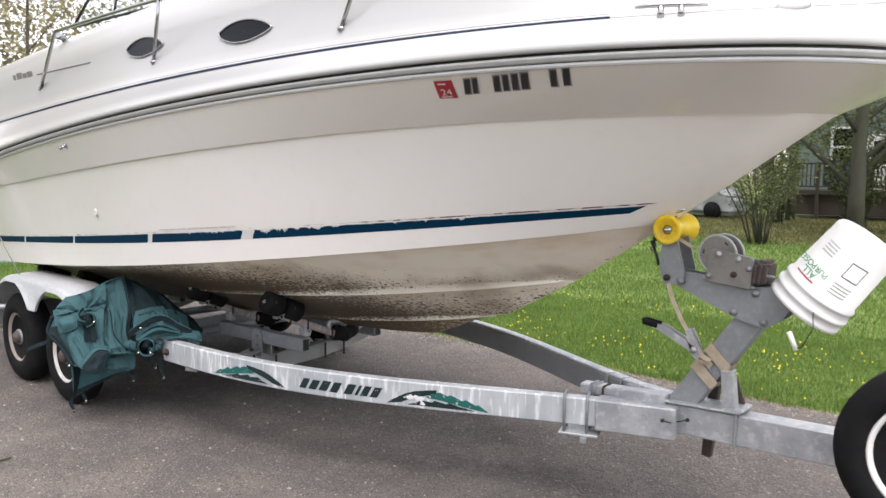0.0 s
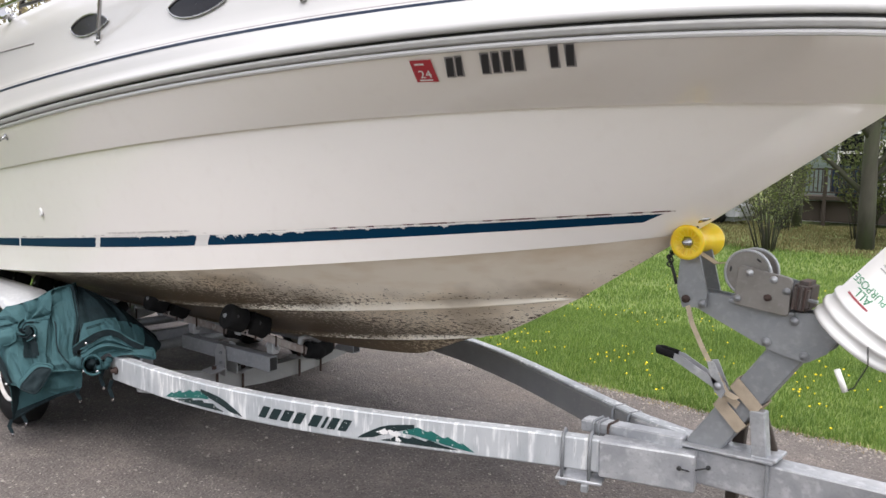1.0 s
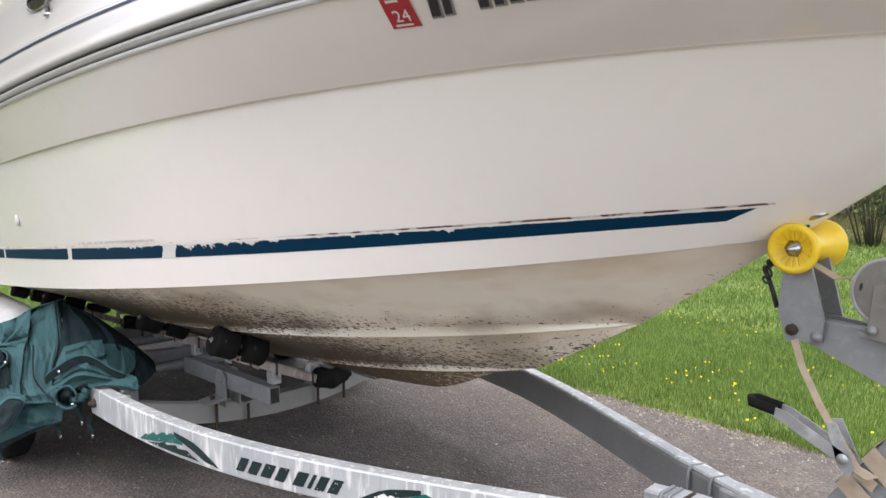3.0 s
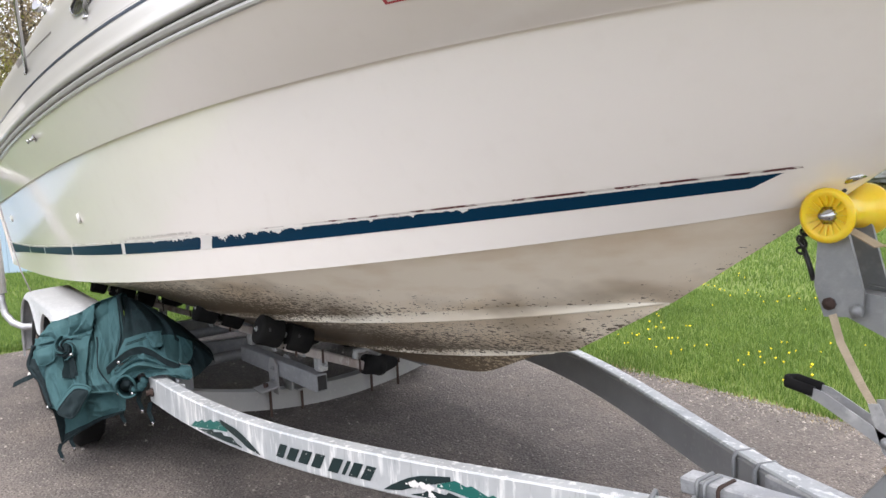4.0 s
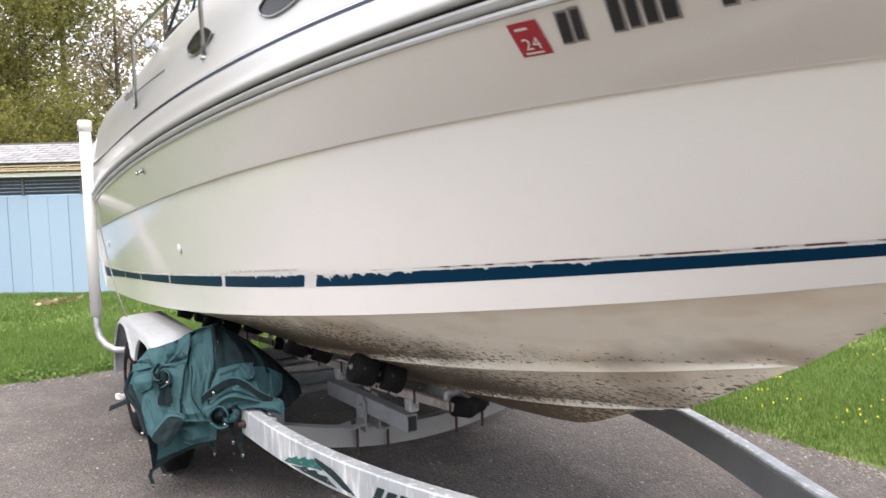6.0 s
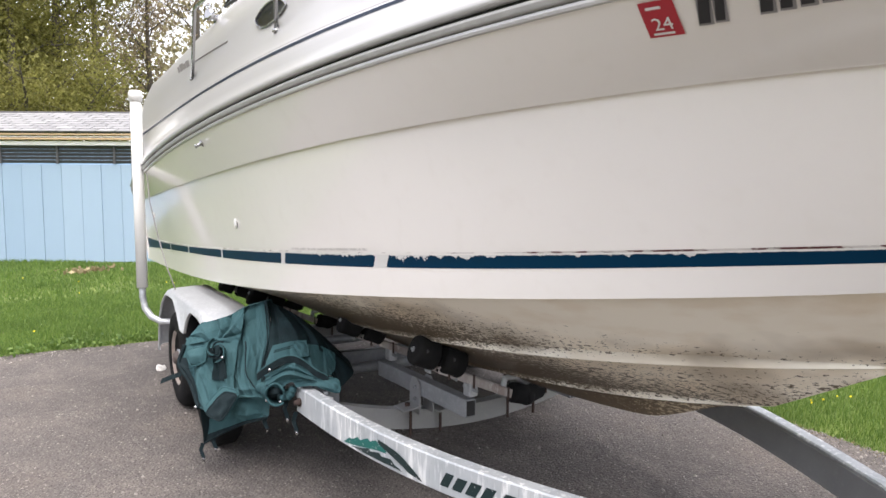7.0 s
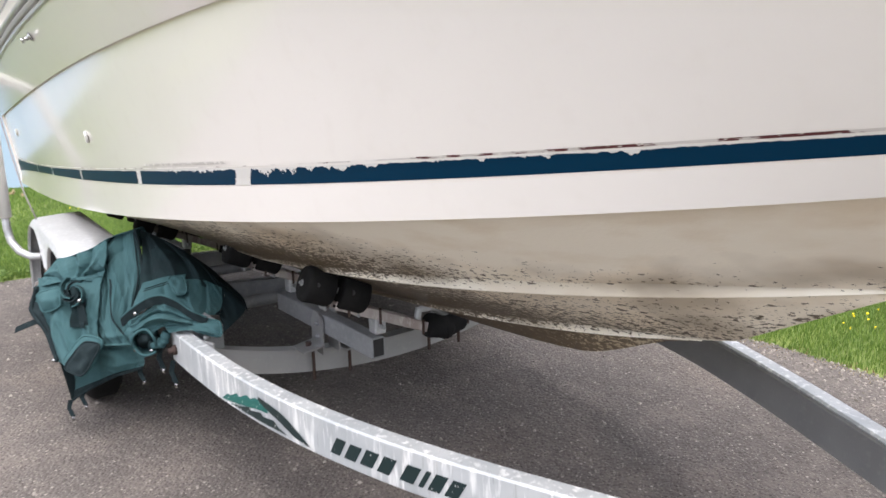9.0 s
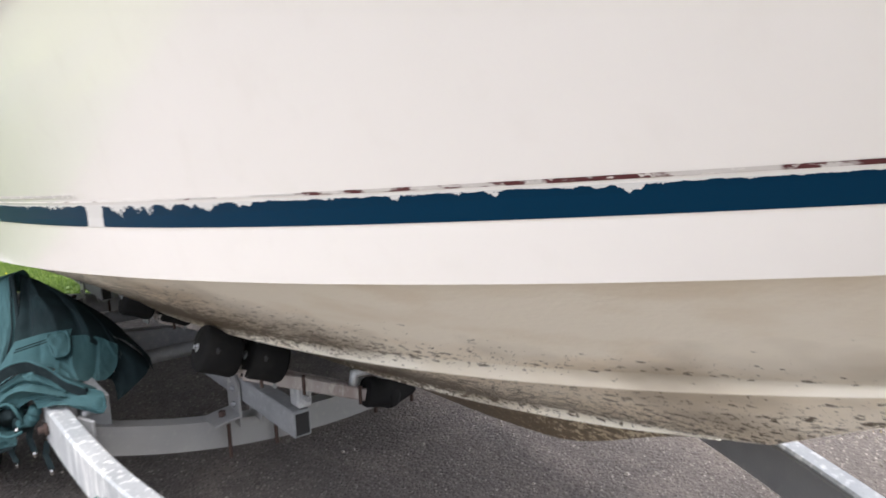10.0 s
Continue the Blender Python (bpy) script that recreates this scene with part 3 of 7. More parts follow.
def knuckle_ring(u):
    """Section of the groove under the flared band, from the topside round to the band's lip."""
    p = along_line("knuckle", u)
    return [out(p, d, h) for d, h in ((-0.014, 0.0), (-0.014, 0.008), (-0.002, 0.009), (0.0, -0.002), (0.001, -0.004), (0.003, -0.002))]


part("knuckle_step", sheet([knuckle_ring(u) for u in FAN], both=True), GELCOAT, boat, "overhanging step under the flared band")
band = sheet(fanned("knuckle", "rub", 10, FAN, (0.003, -0.002), (0.0, -0.055)), both=True)
part("flared_band", band, GELCOAT, boat, "flared white band under the rub rail", True)


def strip(offsets, name="rub", xs=XS):
    return sheet([[out(line(name, x), d, u) for d, u in offsets] for x in xs], both=True)


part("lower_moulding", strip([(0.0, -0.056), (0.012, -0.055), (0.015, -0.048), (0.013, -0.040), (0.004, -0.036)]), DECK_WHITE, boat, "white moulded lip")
part("rub_rail", strip([(0.004, -0.036), (0.016, -0.035), (0.022, -0.030), (0.021, -0.026), (0.025, -0.022), (0.024, -0.014), (0.018, -0.009), (0.006, -0.008)]), VINYL, boat, "grey vinyl rub rail", True)
# black strip paints the shadow below the gunwale lip
part("lip_shadow_strip", strip([(0.006, -0.009), (0.004, 0.003)]), BLACK, boat, "black strip for the shadow under the gunwale lip")
GUN = [(0.004, 0.003), (0.024, 0.003), (0.030, 0.008), (0.031, 0.018), (0.027, 0.032), (0.015, 0.042)]


def cabin(x, f):
    """Deck and cabin section above the stripe line: f from 0 at the stripe to 1 at the centre line."""
    a = line("deck", x)
    w = -a.y
    prof = ((0.0, 0.0), (0.015, 0.012), (0.042, 0.055), (0.080, 0.18), (0.118, 0.34), (0.19, 0.49), (0.36, 0.575), (1.3, 0.64))
    d, u = np.interp(f, np.linspace(0, 1, 8), [p[0] for p in prof]), np.interp(f, np.linspace(0, 1, 8), [p[1] for p in prof])
    k = min(1.0, max(0.12, (0.75 - x) / 1.6))
    return Vector((x, -max(0.0, w - d * w / 1.3 if f == 1 else w - d), a.z + u * k))


deck_xs = XS
deck = sheet([[out(line("rub", x), d, u) for d, u in GUN] + [out(line("rub", x), 0.015, 0.042).lerp(line("deck", x), f) for f in (0.3, 0.6, 0.9)] + [line("deck", x) + Vector((0, 0.004, 0))] for x in deck_xs], both=True)
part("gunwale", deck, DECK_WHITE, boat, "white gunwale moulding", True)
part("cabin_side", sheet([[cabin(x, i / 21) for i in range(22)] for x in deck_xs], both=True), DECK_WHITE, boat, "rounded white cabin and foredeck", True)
tr = bmesh.new()
ring = [keel(STERN), line("strake2", STERN), line("strake1", STERN), line("chine", STERN), line("knuckle", STERN), line("rub", STERN), line("deck", STERN), cabin(STERN, 0.6)]
tr.faces.new([tr.verts.new(p) for p in ring] + [tr.verts.new((p.x, -p.y, p.z)) for p in ring[::-1] if p.y < -0.001])
part("transom", tr, GELCOAT, boat)
# ---- trailer ----
trailer = thing("boat_trailer", "galvanised steel tandem-axle boat trailer with curved side beams", "trailer")


def beam_y(x):
    u = (x + 1.5) / 1.5
    return -0.7276 + 0.5327 * u + 0.3028 * u ** 2 - 0.1019 * u ** 3 - 0.1075 * u ** 4


BEAM_XS = [-2.96 + i * (0.02 + 2.96) / 48 for i in range(49)]


def beam(sign, xs, w=0.062, low=0.416, high=0.551):
    """A curved box beam."""
    bm = bmesh.new()
    rings = []
    for x in xs:
        s = (beam_y(x + 0.01) - beam_y(x - 0.01)) / 0.02
        n = Vector((s, -1, 0)).normalized()
        o = Vector((x, beam_y(x), 0))
        c = 0.006
        prof = [(0, low + c), (0, high - c), (c, high), (w - c, high), (w, high - c), (w, low + c), (w - c, low), (c, low)]
        rings.append([bm.verts.new(((o - n * d).x, (o - n * d).y * sign, z)) for d, z in prof])
    for a, b in zip(rings, rings[1:]):
        for k in range(len(a)):
            bm.faces.new((a[k], a[(k + 1) % len(a)], b[(k + 1) % len(a)], b[k]))
    bm.faces.new(rings[0])
    bm.faces.new(rings[-1][::-1])
    return bm


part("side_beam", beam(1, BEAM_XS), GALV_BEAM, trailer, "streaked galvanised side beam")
# far beam: dark web for its shade, added pale top for skylight
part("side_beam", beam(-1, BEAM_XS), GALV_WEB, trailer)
part("top_light_strip", beam(-1, BEAM_XS, 0.062, 0.5515, 0.5665), GALV_BEAM, trailer, "pale strip laid on top for the sky's light")
part("tongue", bar((-0.43, 0, 0.482), (1.9, 0, 0.555), 0.11, 0.135), GALV, trailer)
wheelspots = [(-4.72, -1.22), (-3.87, -1.22)]


def wheel(x, y, z, r=0.335, side=-1, parent=None, rim_mat=None, k=1.0):
    w = new("wheel")
    w.parent, w.location = parent, (x, y, z)
    m = Matrix.Rotation(radians(90), 4, "X") @ Matrix.Scale(1 if side < 0 else -1, 4, (0, 0, 1))
    tyre = spun([(0.185 * k, -0.175), (0.235 * k, -0.18), (r - 0.03, -0.165), (r, -0.14), (r, -0.04), (r - 0.03, -0.012), (0.24 * k, 0.0), (0.19 * k, -0.006), (0.185 * k, -0.03)], m, 48)
    part("tyre", tyre, RUBBER, w, "", True)
    rim = spun([(a * k, b) for a, b in ((0.19, -0.19), (0.19, -0.012), (0.178, -0.012), (0.165, -0.05), (0.12, -0.06), (0.105, -0.045), (0.06, -0.045), (0.0001, -0.045))], m, 40)
    face = part("rim", rim, rim_mat or PVC, w, "", True)
    for q in range(8):
        a = 2 * math.pi * q / 8
        # proud black discs stand in for the shade inside the holes
        hole = spun([(0.020, -0.004), (0.020, 0.0), (0.001, 0.0)], m @ Matrix.Translation((0.132 * k * math.cos(a), 0.132 * k * math.sin(a), -0.050)), 14)
        part("rim_hole", hole, BLACK, face)
    part("hub_cap", spun([(0.05, -0.05), (0.048, -0.005), (0.034, 0.012), (0.001, 0.016)], m, 20), GEAR if rim_mat else GALV_DARK, w, "", True)
    return w


for x, y in wheelspots:
    wheel(x, y, 0.335, parent=trailer, rim_mat=RIM if x < -4.3 else RIM_PALE)
    wheel(x, -y, 0.335, side=1, parent=trailer, rim_mat=RIM)
spare = thing("spare_wheel", "black spare tyre on a white steel rim beside the tongue", "wheel", (0, 0, 0))
w = wheel(1.07, -0.30, 0.63, parent=spare, k=1.16)

# ---- boat: stripe, lettering and fittings ----
def stripe_z(x, c):
    u = (x + 2.5) / 2.5
    return sum(k * u ** i for i, k in enumerate(c))


def top_z(x):
    return stripe_z(x, (1.2706, 0.1993, 0.0241, 0.006, 0.0025, -0.0054))


def low_z(x):
    return stripe_z(x, (1.2072, 0.2102, 0.0478, -0.0055, -0.0042, 0.0046))


def bump1(x, at, w):
    return math.exp(-((x - at) / w) ** 2)


def peel(x, v):
    """How far the vinyl has gone at station x, v from the lower edge 0 to the upper edge 1; past 1 with noise it is gone."""
    edge = 0.02 + 0.10 * max(0.0, noise.noise(Vector((x * 2.3, 0, 5))) - 0.12)
    for at, w, deep in ((-1.97, 0.05, 0.75), (-1.85, 0.045, 0.70), (-1.74, 0.04, 0.45), (-1.63, 0.05, 0.62), (-1.51, 0.03, 0.40), (-1.30, 0.02, 0.24), (-1.16, 0.035, 0.26), (-1.06, 0.03, 0.20), (-1.01, 0.012, 0.35), (-0.91, 0.012, 0.22), (-0.875, 0.02, 0.20), (-0.838, 0.014, 0.62), (-0.81, 0.016, 0.26), (-0.71, 0.014, 0.16), (-2.35, 0.14, 0.30), (-2.6, 0.16, 0.24)):
        edge = max(edge, deep * bump1(x, at, w))
    edge *= 0.75 + 0.9 * noise.noise(Vector((x * 38, 0, 9))) + 0.5 * noise.noise(Vector((x * 95, 3, 9)))
    edge = max(0.0, edge)
    a = 0.5 * min(1.0, max(0.0, (v - 1 + edge) / max(edge, 0.01))) ** 0.5 if v > 1 - edge else 0.0
    for at, w in ((-2.108, 0.060), (-2.99, 0.03), (-3.95, 0.014), (-4.77, 0.014), (-5.35, 0.012)):
        a = max(a, 0.9 * min(1.0, max(0.0, 1.6 * (1 - abs(x - at - 0.03 * (v - 0.5)) / w))))
    return 0.16 + a


nx, nv = 1500, 10
xs = [-6.25 + (6.25 - 0.085) * i / nx for i in range(nx + 1)]
stripe = bmesh.new()
lay = stripe.verts.layers.float.new("peel")
for sign in (1, -1):
    grid = []
    for x in xs:
        row = []
        for j in range(nv + 1):
            v = j / nv
            xx = x if x < -0.3 else x - (1 - v) * 0.075 * (x + 0.3) / 0.215
            z = low_z(xx) + (top_z(xx) - 0.0095 - low_z(xx)) * v
            p = side_point(xx, z, 0.0016)
            vert = stripe.verts.new((p.x, p.y * sign, p.z))
            vert[lay] = peel(xx, v)
            row.append(vert)
        grid.append(row)
    for a, b in zip(grid, grid[1:]):
        for j in range(nv):
            stripe.faces.new((a[j], a[j + 1], b[j + 1], b[j]))
part("stripe", stripe, STRIPE, boat, "peeling navy blue vinyl stripe")
def pinstripe(x0, x1, low, high):
    n = max(2, int((x1 - x0) / 0.025))
    return sheet([[side_point(x, top_z(x) + low, 0.0016), side_point(x, top_z(x) + high, 0.0016)] for x in (x0 + (x1 - x0) * k / n for k in range(n + 1))], both=True)


part("pinstripe", pinstripe(-1.35, -0.05, -0.0045, 0.001), RED_LINE, boat, "flaking maroon pinstripe")
part("pinstripe", pinstripe(-6.2, -1.35, -0.0035, 0.0), FADED_LINE, boat, "faded remains of a pinstripe")
part("residue", sheet([[side_point(x, top_z(x) + 0.007, 0.0016), side_point(x, top_z(x) + 0.016, 0.0016)] for x in xs[::10] if -2.92 < x < -2.16]), GHOST, boat, "faded adhesive residue")

DECK_XS = [x for x in XS if x < 0.0]
part("deck_line", sheet([[line("deck", x) + Vector((0, -0.003, -0.006)), line("deck", x) + Vector((0, -0.003, 0.006))] for x in DECK_XS], both=True), DECK_LINE, boat, "blue line along the deck moulding")
part("deck_pinstripe", sheet([[line("deck", x) + Vector((0, -0.002, 0.012)), line("deck", x) + Vector((0, 0.001, 0.017))] for x in DECK_XS], both=True), GREY_LINE, boat, "thin grey pinstripe")

# registration characters as plain bars, and the year sticker
def on_band(x, z, d):
    return band_point(x, z, d)


def band_patch(x0, x1, z0, z1, lean, d, name, mat, label=""):
    n = 4
    rows = [[on_band(x0 + (x1 - x0) * i / n + lean * (j / n), z0 + (z1 - z0) * j / n, d) for j in range(n + 1)] for i in range(n + 1)]
    return part(name, sheet(rows), mat, boat, label)


for i, (x0, x1) in enumerate(((-0.582, -0.549), (-0.545, -0.517), (-0.452, -0.420), (-0.413, -0.383), (-0.375, -0.343), (-0.336, -0.300), (-0.218, -0.187), (-0.168, -0.136))):
    zb = 1.942 + 0.04 * (x0 + 0.58)
    band_patch(x0, x1, zb, zb + 0.058, 0.041, 0.002, "character_edge", LETTER_EDGE)
    band_patch(x0 + 0.004, x1 - 0.004, zb + 0.004, zb + 0.054, 0.041, 0.003, "character_bar", LETTER)
band_patch(-0.704, -0.622, 1.932, 1.995, 0.027, 0.002, "sticker", STICKER, "red year sticker")
band_patch(-0.668, -0.632, 1.981, 1.986, 0.002, 0.003, "sticker_bar", STICKER_WHITE)
band_patch(-0.690, -0.640, 1.936, 1.940, 0.002, 0.003, "sticker_bar", STICKER_WHITE)
txt = bpy.data.curves.new("year", "FONT")
txt.body, txt.size, txt.extrude, txt.align_x = "24", 0.05, 0.0004, "CENTER"
year = new("year_print", txt)
o = on_band(-0.655, 1.945, 0.004)
ux = (on_band(-0.62, 1.945, 0.004) - o).normalized()
uy = (on_band(-0.655 + 0.02, 1.985, 0.004) - o).normalized()
uz = ux.cross(uy).normalized()
uy = uz.cross(ux)
m = Matrix((ux, uy, uz)).transposed().to_4x4()
m.translation = o
year.matrix_world = m @ Matrix.Shear("XZ", 4, (0.0, 0.0))
year.parent = boat
txt.materials.append(STICKER_WHITE)

# small hull fittings
def knob(name, p, n, profile, mat, parent, label="", sides=20):
    turn = Vector(n).to_track_quat("Z", "Y").to_matrix().to_4x4()
    turn.translation = p
    return part(name, spun(profile, turn, sides), mat, parent, label, True)


p = side_point(-3.54, 1.334)
knob("drain_fitting", p, (-0.15, -1, -0.15), [(0.028, 0), (0.028, 0.006), (0.02, 0.012), (0.013, 0.012), (0.012, 0.002)], WHITE_PAINT, boat, "white through-hull drain")
# black disc paints the drain's shaded inside
knob("drain_hole", p + Vector((0, -0.004, 0)), (-0.15, -1, -0.15), [(0.011, 0), (0.011, 0.003)], BLACK, boat)
p = band_point(-3.565, 1.767)
knob("vent_fitting", p, (-0.1, -1, -0.5), [(0.02, 0), (0.02, 0.005), (0.009, 0.008), (0.009, 0.03), (0.012, 0.034), (0.012, 0.042)], CHROME, boat, "small chrome vent fitting")
p = side_point(-5.74, 1.265)
knob("drain_fitting", p, (0, -1, -0.15), [(0.025, 0), (0.025, 0.006), (0.015, 0.012)], WHITE_PAINT, boat)
part("bow_eye", tube([(-0.028, -0.022, 1.445), (-0.016, -0.046, 1.450), (0.002, -0.054, 1.456), (0.017, -0.045, 1.461), (0.024, -0.022, 1.463)], [0.006, 0.009, 0.011, 0.009, 0.006], 14), CHROME, boat, "chrome bow eye", True)

# portlights on the cabin side
def cabin_at(x, z):
    lo, hi = 0.0, 0.75
    for _ in range(24):
        mid = (lo + hi) / 2
        if cabin(x, mid).z < z:
            lo = mid
        else:
            hi = mid
    return cabin(x, lo)


def lens_outline(cx, cz, length, height, tip, n=40):
    pts = []
    for k in range(n):
        a = 2 * math.pi * k / n
        c, s = math.cos(a), math.sin(a)
        pts.append((cx + length / 2 * c, cz + height / 2 * math.copysign(abs(s) ** tip, s) * (1 - 0.12 * c)))
    return pts


def portlight(cx, cz, length, height):
    def skin(scale, d):
        rows = []
        for f in (0.02, 0.35, 0.7, 1.0):
            rows.append([cabin_at(x, z) + Vector((0, -d, -0.2 * d)) for x, z in [(cx + (x - cx) * f * scale[0], cz + (z - cz) * f * scale[1]) for x, z in lens_outline(cx, cz, length, height, 1.5)]])
            rows[-1].append(rows[-1][0])
        return rows
    part("portlight_glass", sheet(skin((1, 1), 0.004)), GLASS_DARK, boat, "dark oval portlight", True)
    a = skin((1, 1), 0.004)[-1]
    rim = [cabin_at(cx + (v.x - cx), v.z) + Vector((0, -0.007, -0.001)) for v in a]
    part("portlight_rim", tube(rim, 0.0045, 8, cap=False), CHROME, boat, "chrome rim", True)


portlight(-1.868, 2.319, 0.385, 0.116)
portlight(-2.75, 2.318, 0.38, 0.112)
# cabin logo, unreadable, as bars, and a moulding line
for x0, w, h in ((-4.72, 0.05, 0.05), (-4.64, 0.10, 0.065), (-4.52, 0.07, 0.045), (-4.43, 0.09, 0.055)):
    q = cabin_at(x0 + w / 2, 2.28)
    part("logo_bar", box((w, 0.004, h), (q.x, q.y - 0.004, q.z), (14, 0, 0), 0.001), GREY_LINE, boat)
part("moulding_line", tube([cabin_at(x, 2.275 + 0.01 * (x + 4.3)) + Vector((0, -0.001, 0)) for x in (-4.25, -4.0, -3.7, -3.4)], 0.005, 6), GREY_LINE, boat)

# rails, cleat, light, windscreen
RAIL_IN = -1.262 - line("deck", -3.62).y


def rail_top(x):
    return Vector((x, line("deck", x).y + RAIL_IN, 2.483 + 0.035 * (x + 3.62)))


def rail_foot(x):
    return cabin_at(x, 2.165 + 0.036 * (x + 4.13))


REAR = -4.13
rear_foot, rear_top = rail_foot(REAR), rail_top(-3.64)
rail_pts = [rear_foot.lerp(rear_top, f) for f in (0.0, 0.5, 0.96)] + [rear_top + Vector((0.012, 0, 0.002))] + [rail_top(-3.57 + 0.25 * i) for i in range(16)]
part("hand_rail", tube(rail_pts, 0.011, 10), CHROME, boat, "stainless steel hand rail", True)
for x in (REAR, -2.62, -1.24):
    if x > REAR:
        part("rail_post", tube([rail_foot(x), rail_top(x + 0.19)], 0.010, 10), CHROME, boat, "", True)
    knob("post_foot", rail_foot(x), (0, -0.4, 1), [(0.018, -0.004), (0.018, 0.004), (0.012, 0.012)], CHROME, boat)
# a second, starboard rail
part("hand_rail", tube([Vector((p.x, -p.y, p.z)) for p in rail_pts], 0.012, 10), CHROME, boat, "", True)
# windscreen frame and pane behind the rail
def ws(x, f):
    a = line("deck", x)
    return Vector((x - 0.28 * f, a.y + 0.25 + 0.10 * f, 2.585 + 0.42 * f))


part("windscreen_frame", tube([ws(-4.0 + 0.2 * i, 0.0) for i in range(10)], 0.010, 8), BLACK, boat, "black windscreen frame", True)
part("windscreen_frame", tube([ws(-3.98, 0.0), ws(-3.75, 0.35), ws(-3.45, 0.75), ws(-3.15, 1.0), ws(-2.7, 1.0), ws(-2.3, 1.0)], 0.010, 8), BLACK, boat, "", True)
for x in (-3.3, -2.6):
    part("windscreen_post", tube([ws(x - 0.1, 0), ws(x + 0.15, 1)], 0.008, 8), BLACK, boat, "", True)
part("windscreen_pane", sheet([[ws(-3.9 + 0.2 * i, 0), ws(-3.9 + 0.2 * i, min(1.0, 0.12 + 0.25 * i))] for i in range(9)]), CLEAR, boat, "clear windscreen pane", True)
horn = cabin_at(-3.98, 2.5)
knob("chrome_horn", horn, (0.5, -0.8, 0.2), [(0.03, 0), (0.03, 0.01), (0.016, 0.015), (0.016, 0.05), (0.03, 0.06), (0.034, 0.085), (0.02, 0.088)], CHROME, boat, "chrome horn")
c0, c1 = Vector((0.05, -0.63, 2.245)), Vector((0.28, -0.50, 2.245))
part("cleat_bar", tube([c0, c0.lerp(c1, 0.25) + Vector((0, 0, 0.006)), c0.lerp(c1, 0.75) + Vector((0, 0, 0.006)), c1], [0.006, 0.011, 0.011, 0.006], 10), CHROME, boat, "stainless mooring cleat", True)
for f in (0.36, 0.64):
    q = c0.lerp(c1, f)
    part("cleat_foot", tube([q + Vector((0, 0, 0.004)), q - Vector((0, 0, 0.045))], [0.011, 0.015], 10), CHROME, boat, "", True)
q = cabin(0.52, 0.2)
knob("navigation_light", q, (0.1, -0.5, 0.9), [(0.06, 0), (0.06, 0.012), (0.045, 0.025), (0.01, 0.03)], GREY_PRINT, boat, "grey navigation light lens")
part("bow_roller", box((0.16, 0.09, 0.05), (0.80, 0.0, 2.30), bevel=0.012, segments=2), BLACK, boat, "black bow roller")

# tie cord from the gunwale to the fender
cord = tube([(-5.03, -1.315, 1.60), (-4.98, -1.31, 1.40), (-4.80, -1.29, 1.16), (-4.60, -1.275, 0.98), (-4.50, -1.245, 0.845)], 0.0045, 6)
tagged(new("tie_cord", mesh_of(cord, "tie_cord", GREY_LINE, True)), "thin grey cord tied from the boat to the trailer fender", "cord")

# ---- trailer: front ----
def beam_face(x, z, d=0.002):
    s = (beam_y(x + 0.01) - beam_y(x - 0.01)) / 0.02
    n = Vector((s, -1, 0)).normalized()
    return Vector((x, beam_y(x), z)) + n * d


def beam_patch(outline, d, name, mat, label=""):
    bm = bmesh.new()
    bm.faces.new([bm.verts.new(beam_face(x, z, d)) for x, z in outline])
    return part(name, bm, mat, trailer, label)


# swoosh decals: green wave and dark fin, each side of a row of plain bars
def shape(x0, x1, table, d, name, mat, label=""):
    """A decal on the beam's face from a table of (along, low, high), each from 0 to 1."""
    fs, lows, highs = zip(*table)
    n, a, b = 44, fs[0], fs[-1]
    put = lambda f, h: beam_face(x0 + (x1 - x0) * f, 0.428 + 0.098 * h, d)
    cols = [a + (b - a) * k / n for k in range(n + 1)]
    return part(name, sheet([[put(f, np.interp(f, fs, lows)), put(f, np.interp(f, fs, highs))] for f in cols]), mat, trailer, label)


def wave(x0, x1):
    shape(x0, x1, ((0, 0.03, 0.05), (0.10, 0.09, 0.40), (0.12, 0.10, 0.34), (0.22, 0.20, 0.60), (0.25, 0.22, 0.50), (0.36, 0.34, 0.78), (0.39, 0.36, 0.70), (0.47, 0.44, 0.86), (0.53, 0.48, 0.74), (0.60, 0.50, 0.60)), 0.002, "decal", DECAL_GREEN, "flaking green wave decal")
    shape(x0, x1, ((0.13, 0.04, 0.06), (0.28, 0.04, 0.20), (0.38, 0.04, 0.36), (0.40, 0.04, 0.26), (0.52, 0.05, 0.40), (0.54, 0.05, 0.28), (0.66, 0.06, 0.36), (0.70, 0.06, 0.20), (0.79, 0.05, 0.07)), 0.002, "decal", DECAL_DARK, "dark green wave decal")
    shape(x0, x1, ((0.50, 0.80, 0.96), (0.60, 0.62, 0.90), (0.72, 0.44, 0.80), (0.80, 0.28, 0.66), (0.86, 0.14, 0.50), (0.95, 0.07, 0.24), (1.0, 0.03, 0.05)), 0.003, "decal", DECAL_DARK, "dark green fin decal")


wave(-2.42, -1.87)
wave(-0.78, -1.27)
# white scraped flakes across the second decal
rng = random.Random(44)
for k in range(15):
    x, z = -1.115 + rng.gauss(0, 0.028), 0.466 + rng.gauss(0, 0.014)
    r = rng.uniform(0.004, 0.017)
    beam_patch([(x + r * rng.uniform(0.5, 1.5) * math.cos(0.7 * a), z + r * rng.uniform(0.4, 1.1) * math.sin(0.7 * a)) for a in range(9)], 0.0045 + 0.0001 * k, "scuff", CHALK, "white scraped patch")
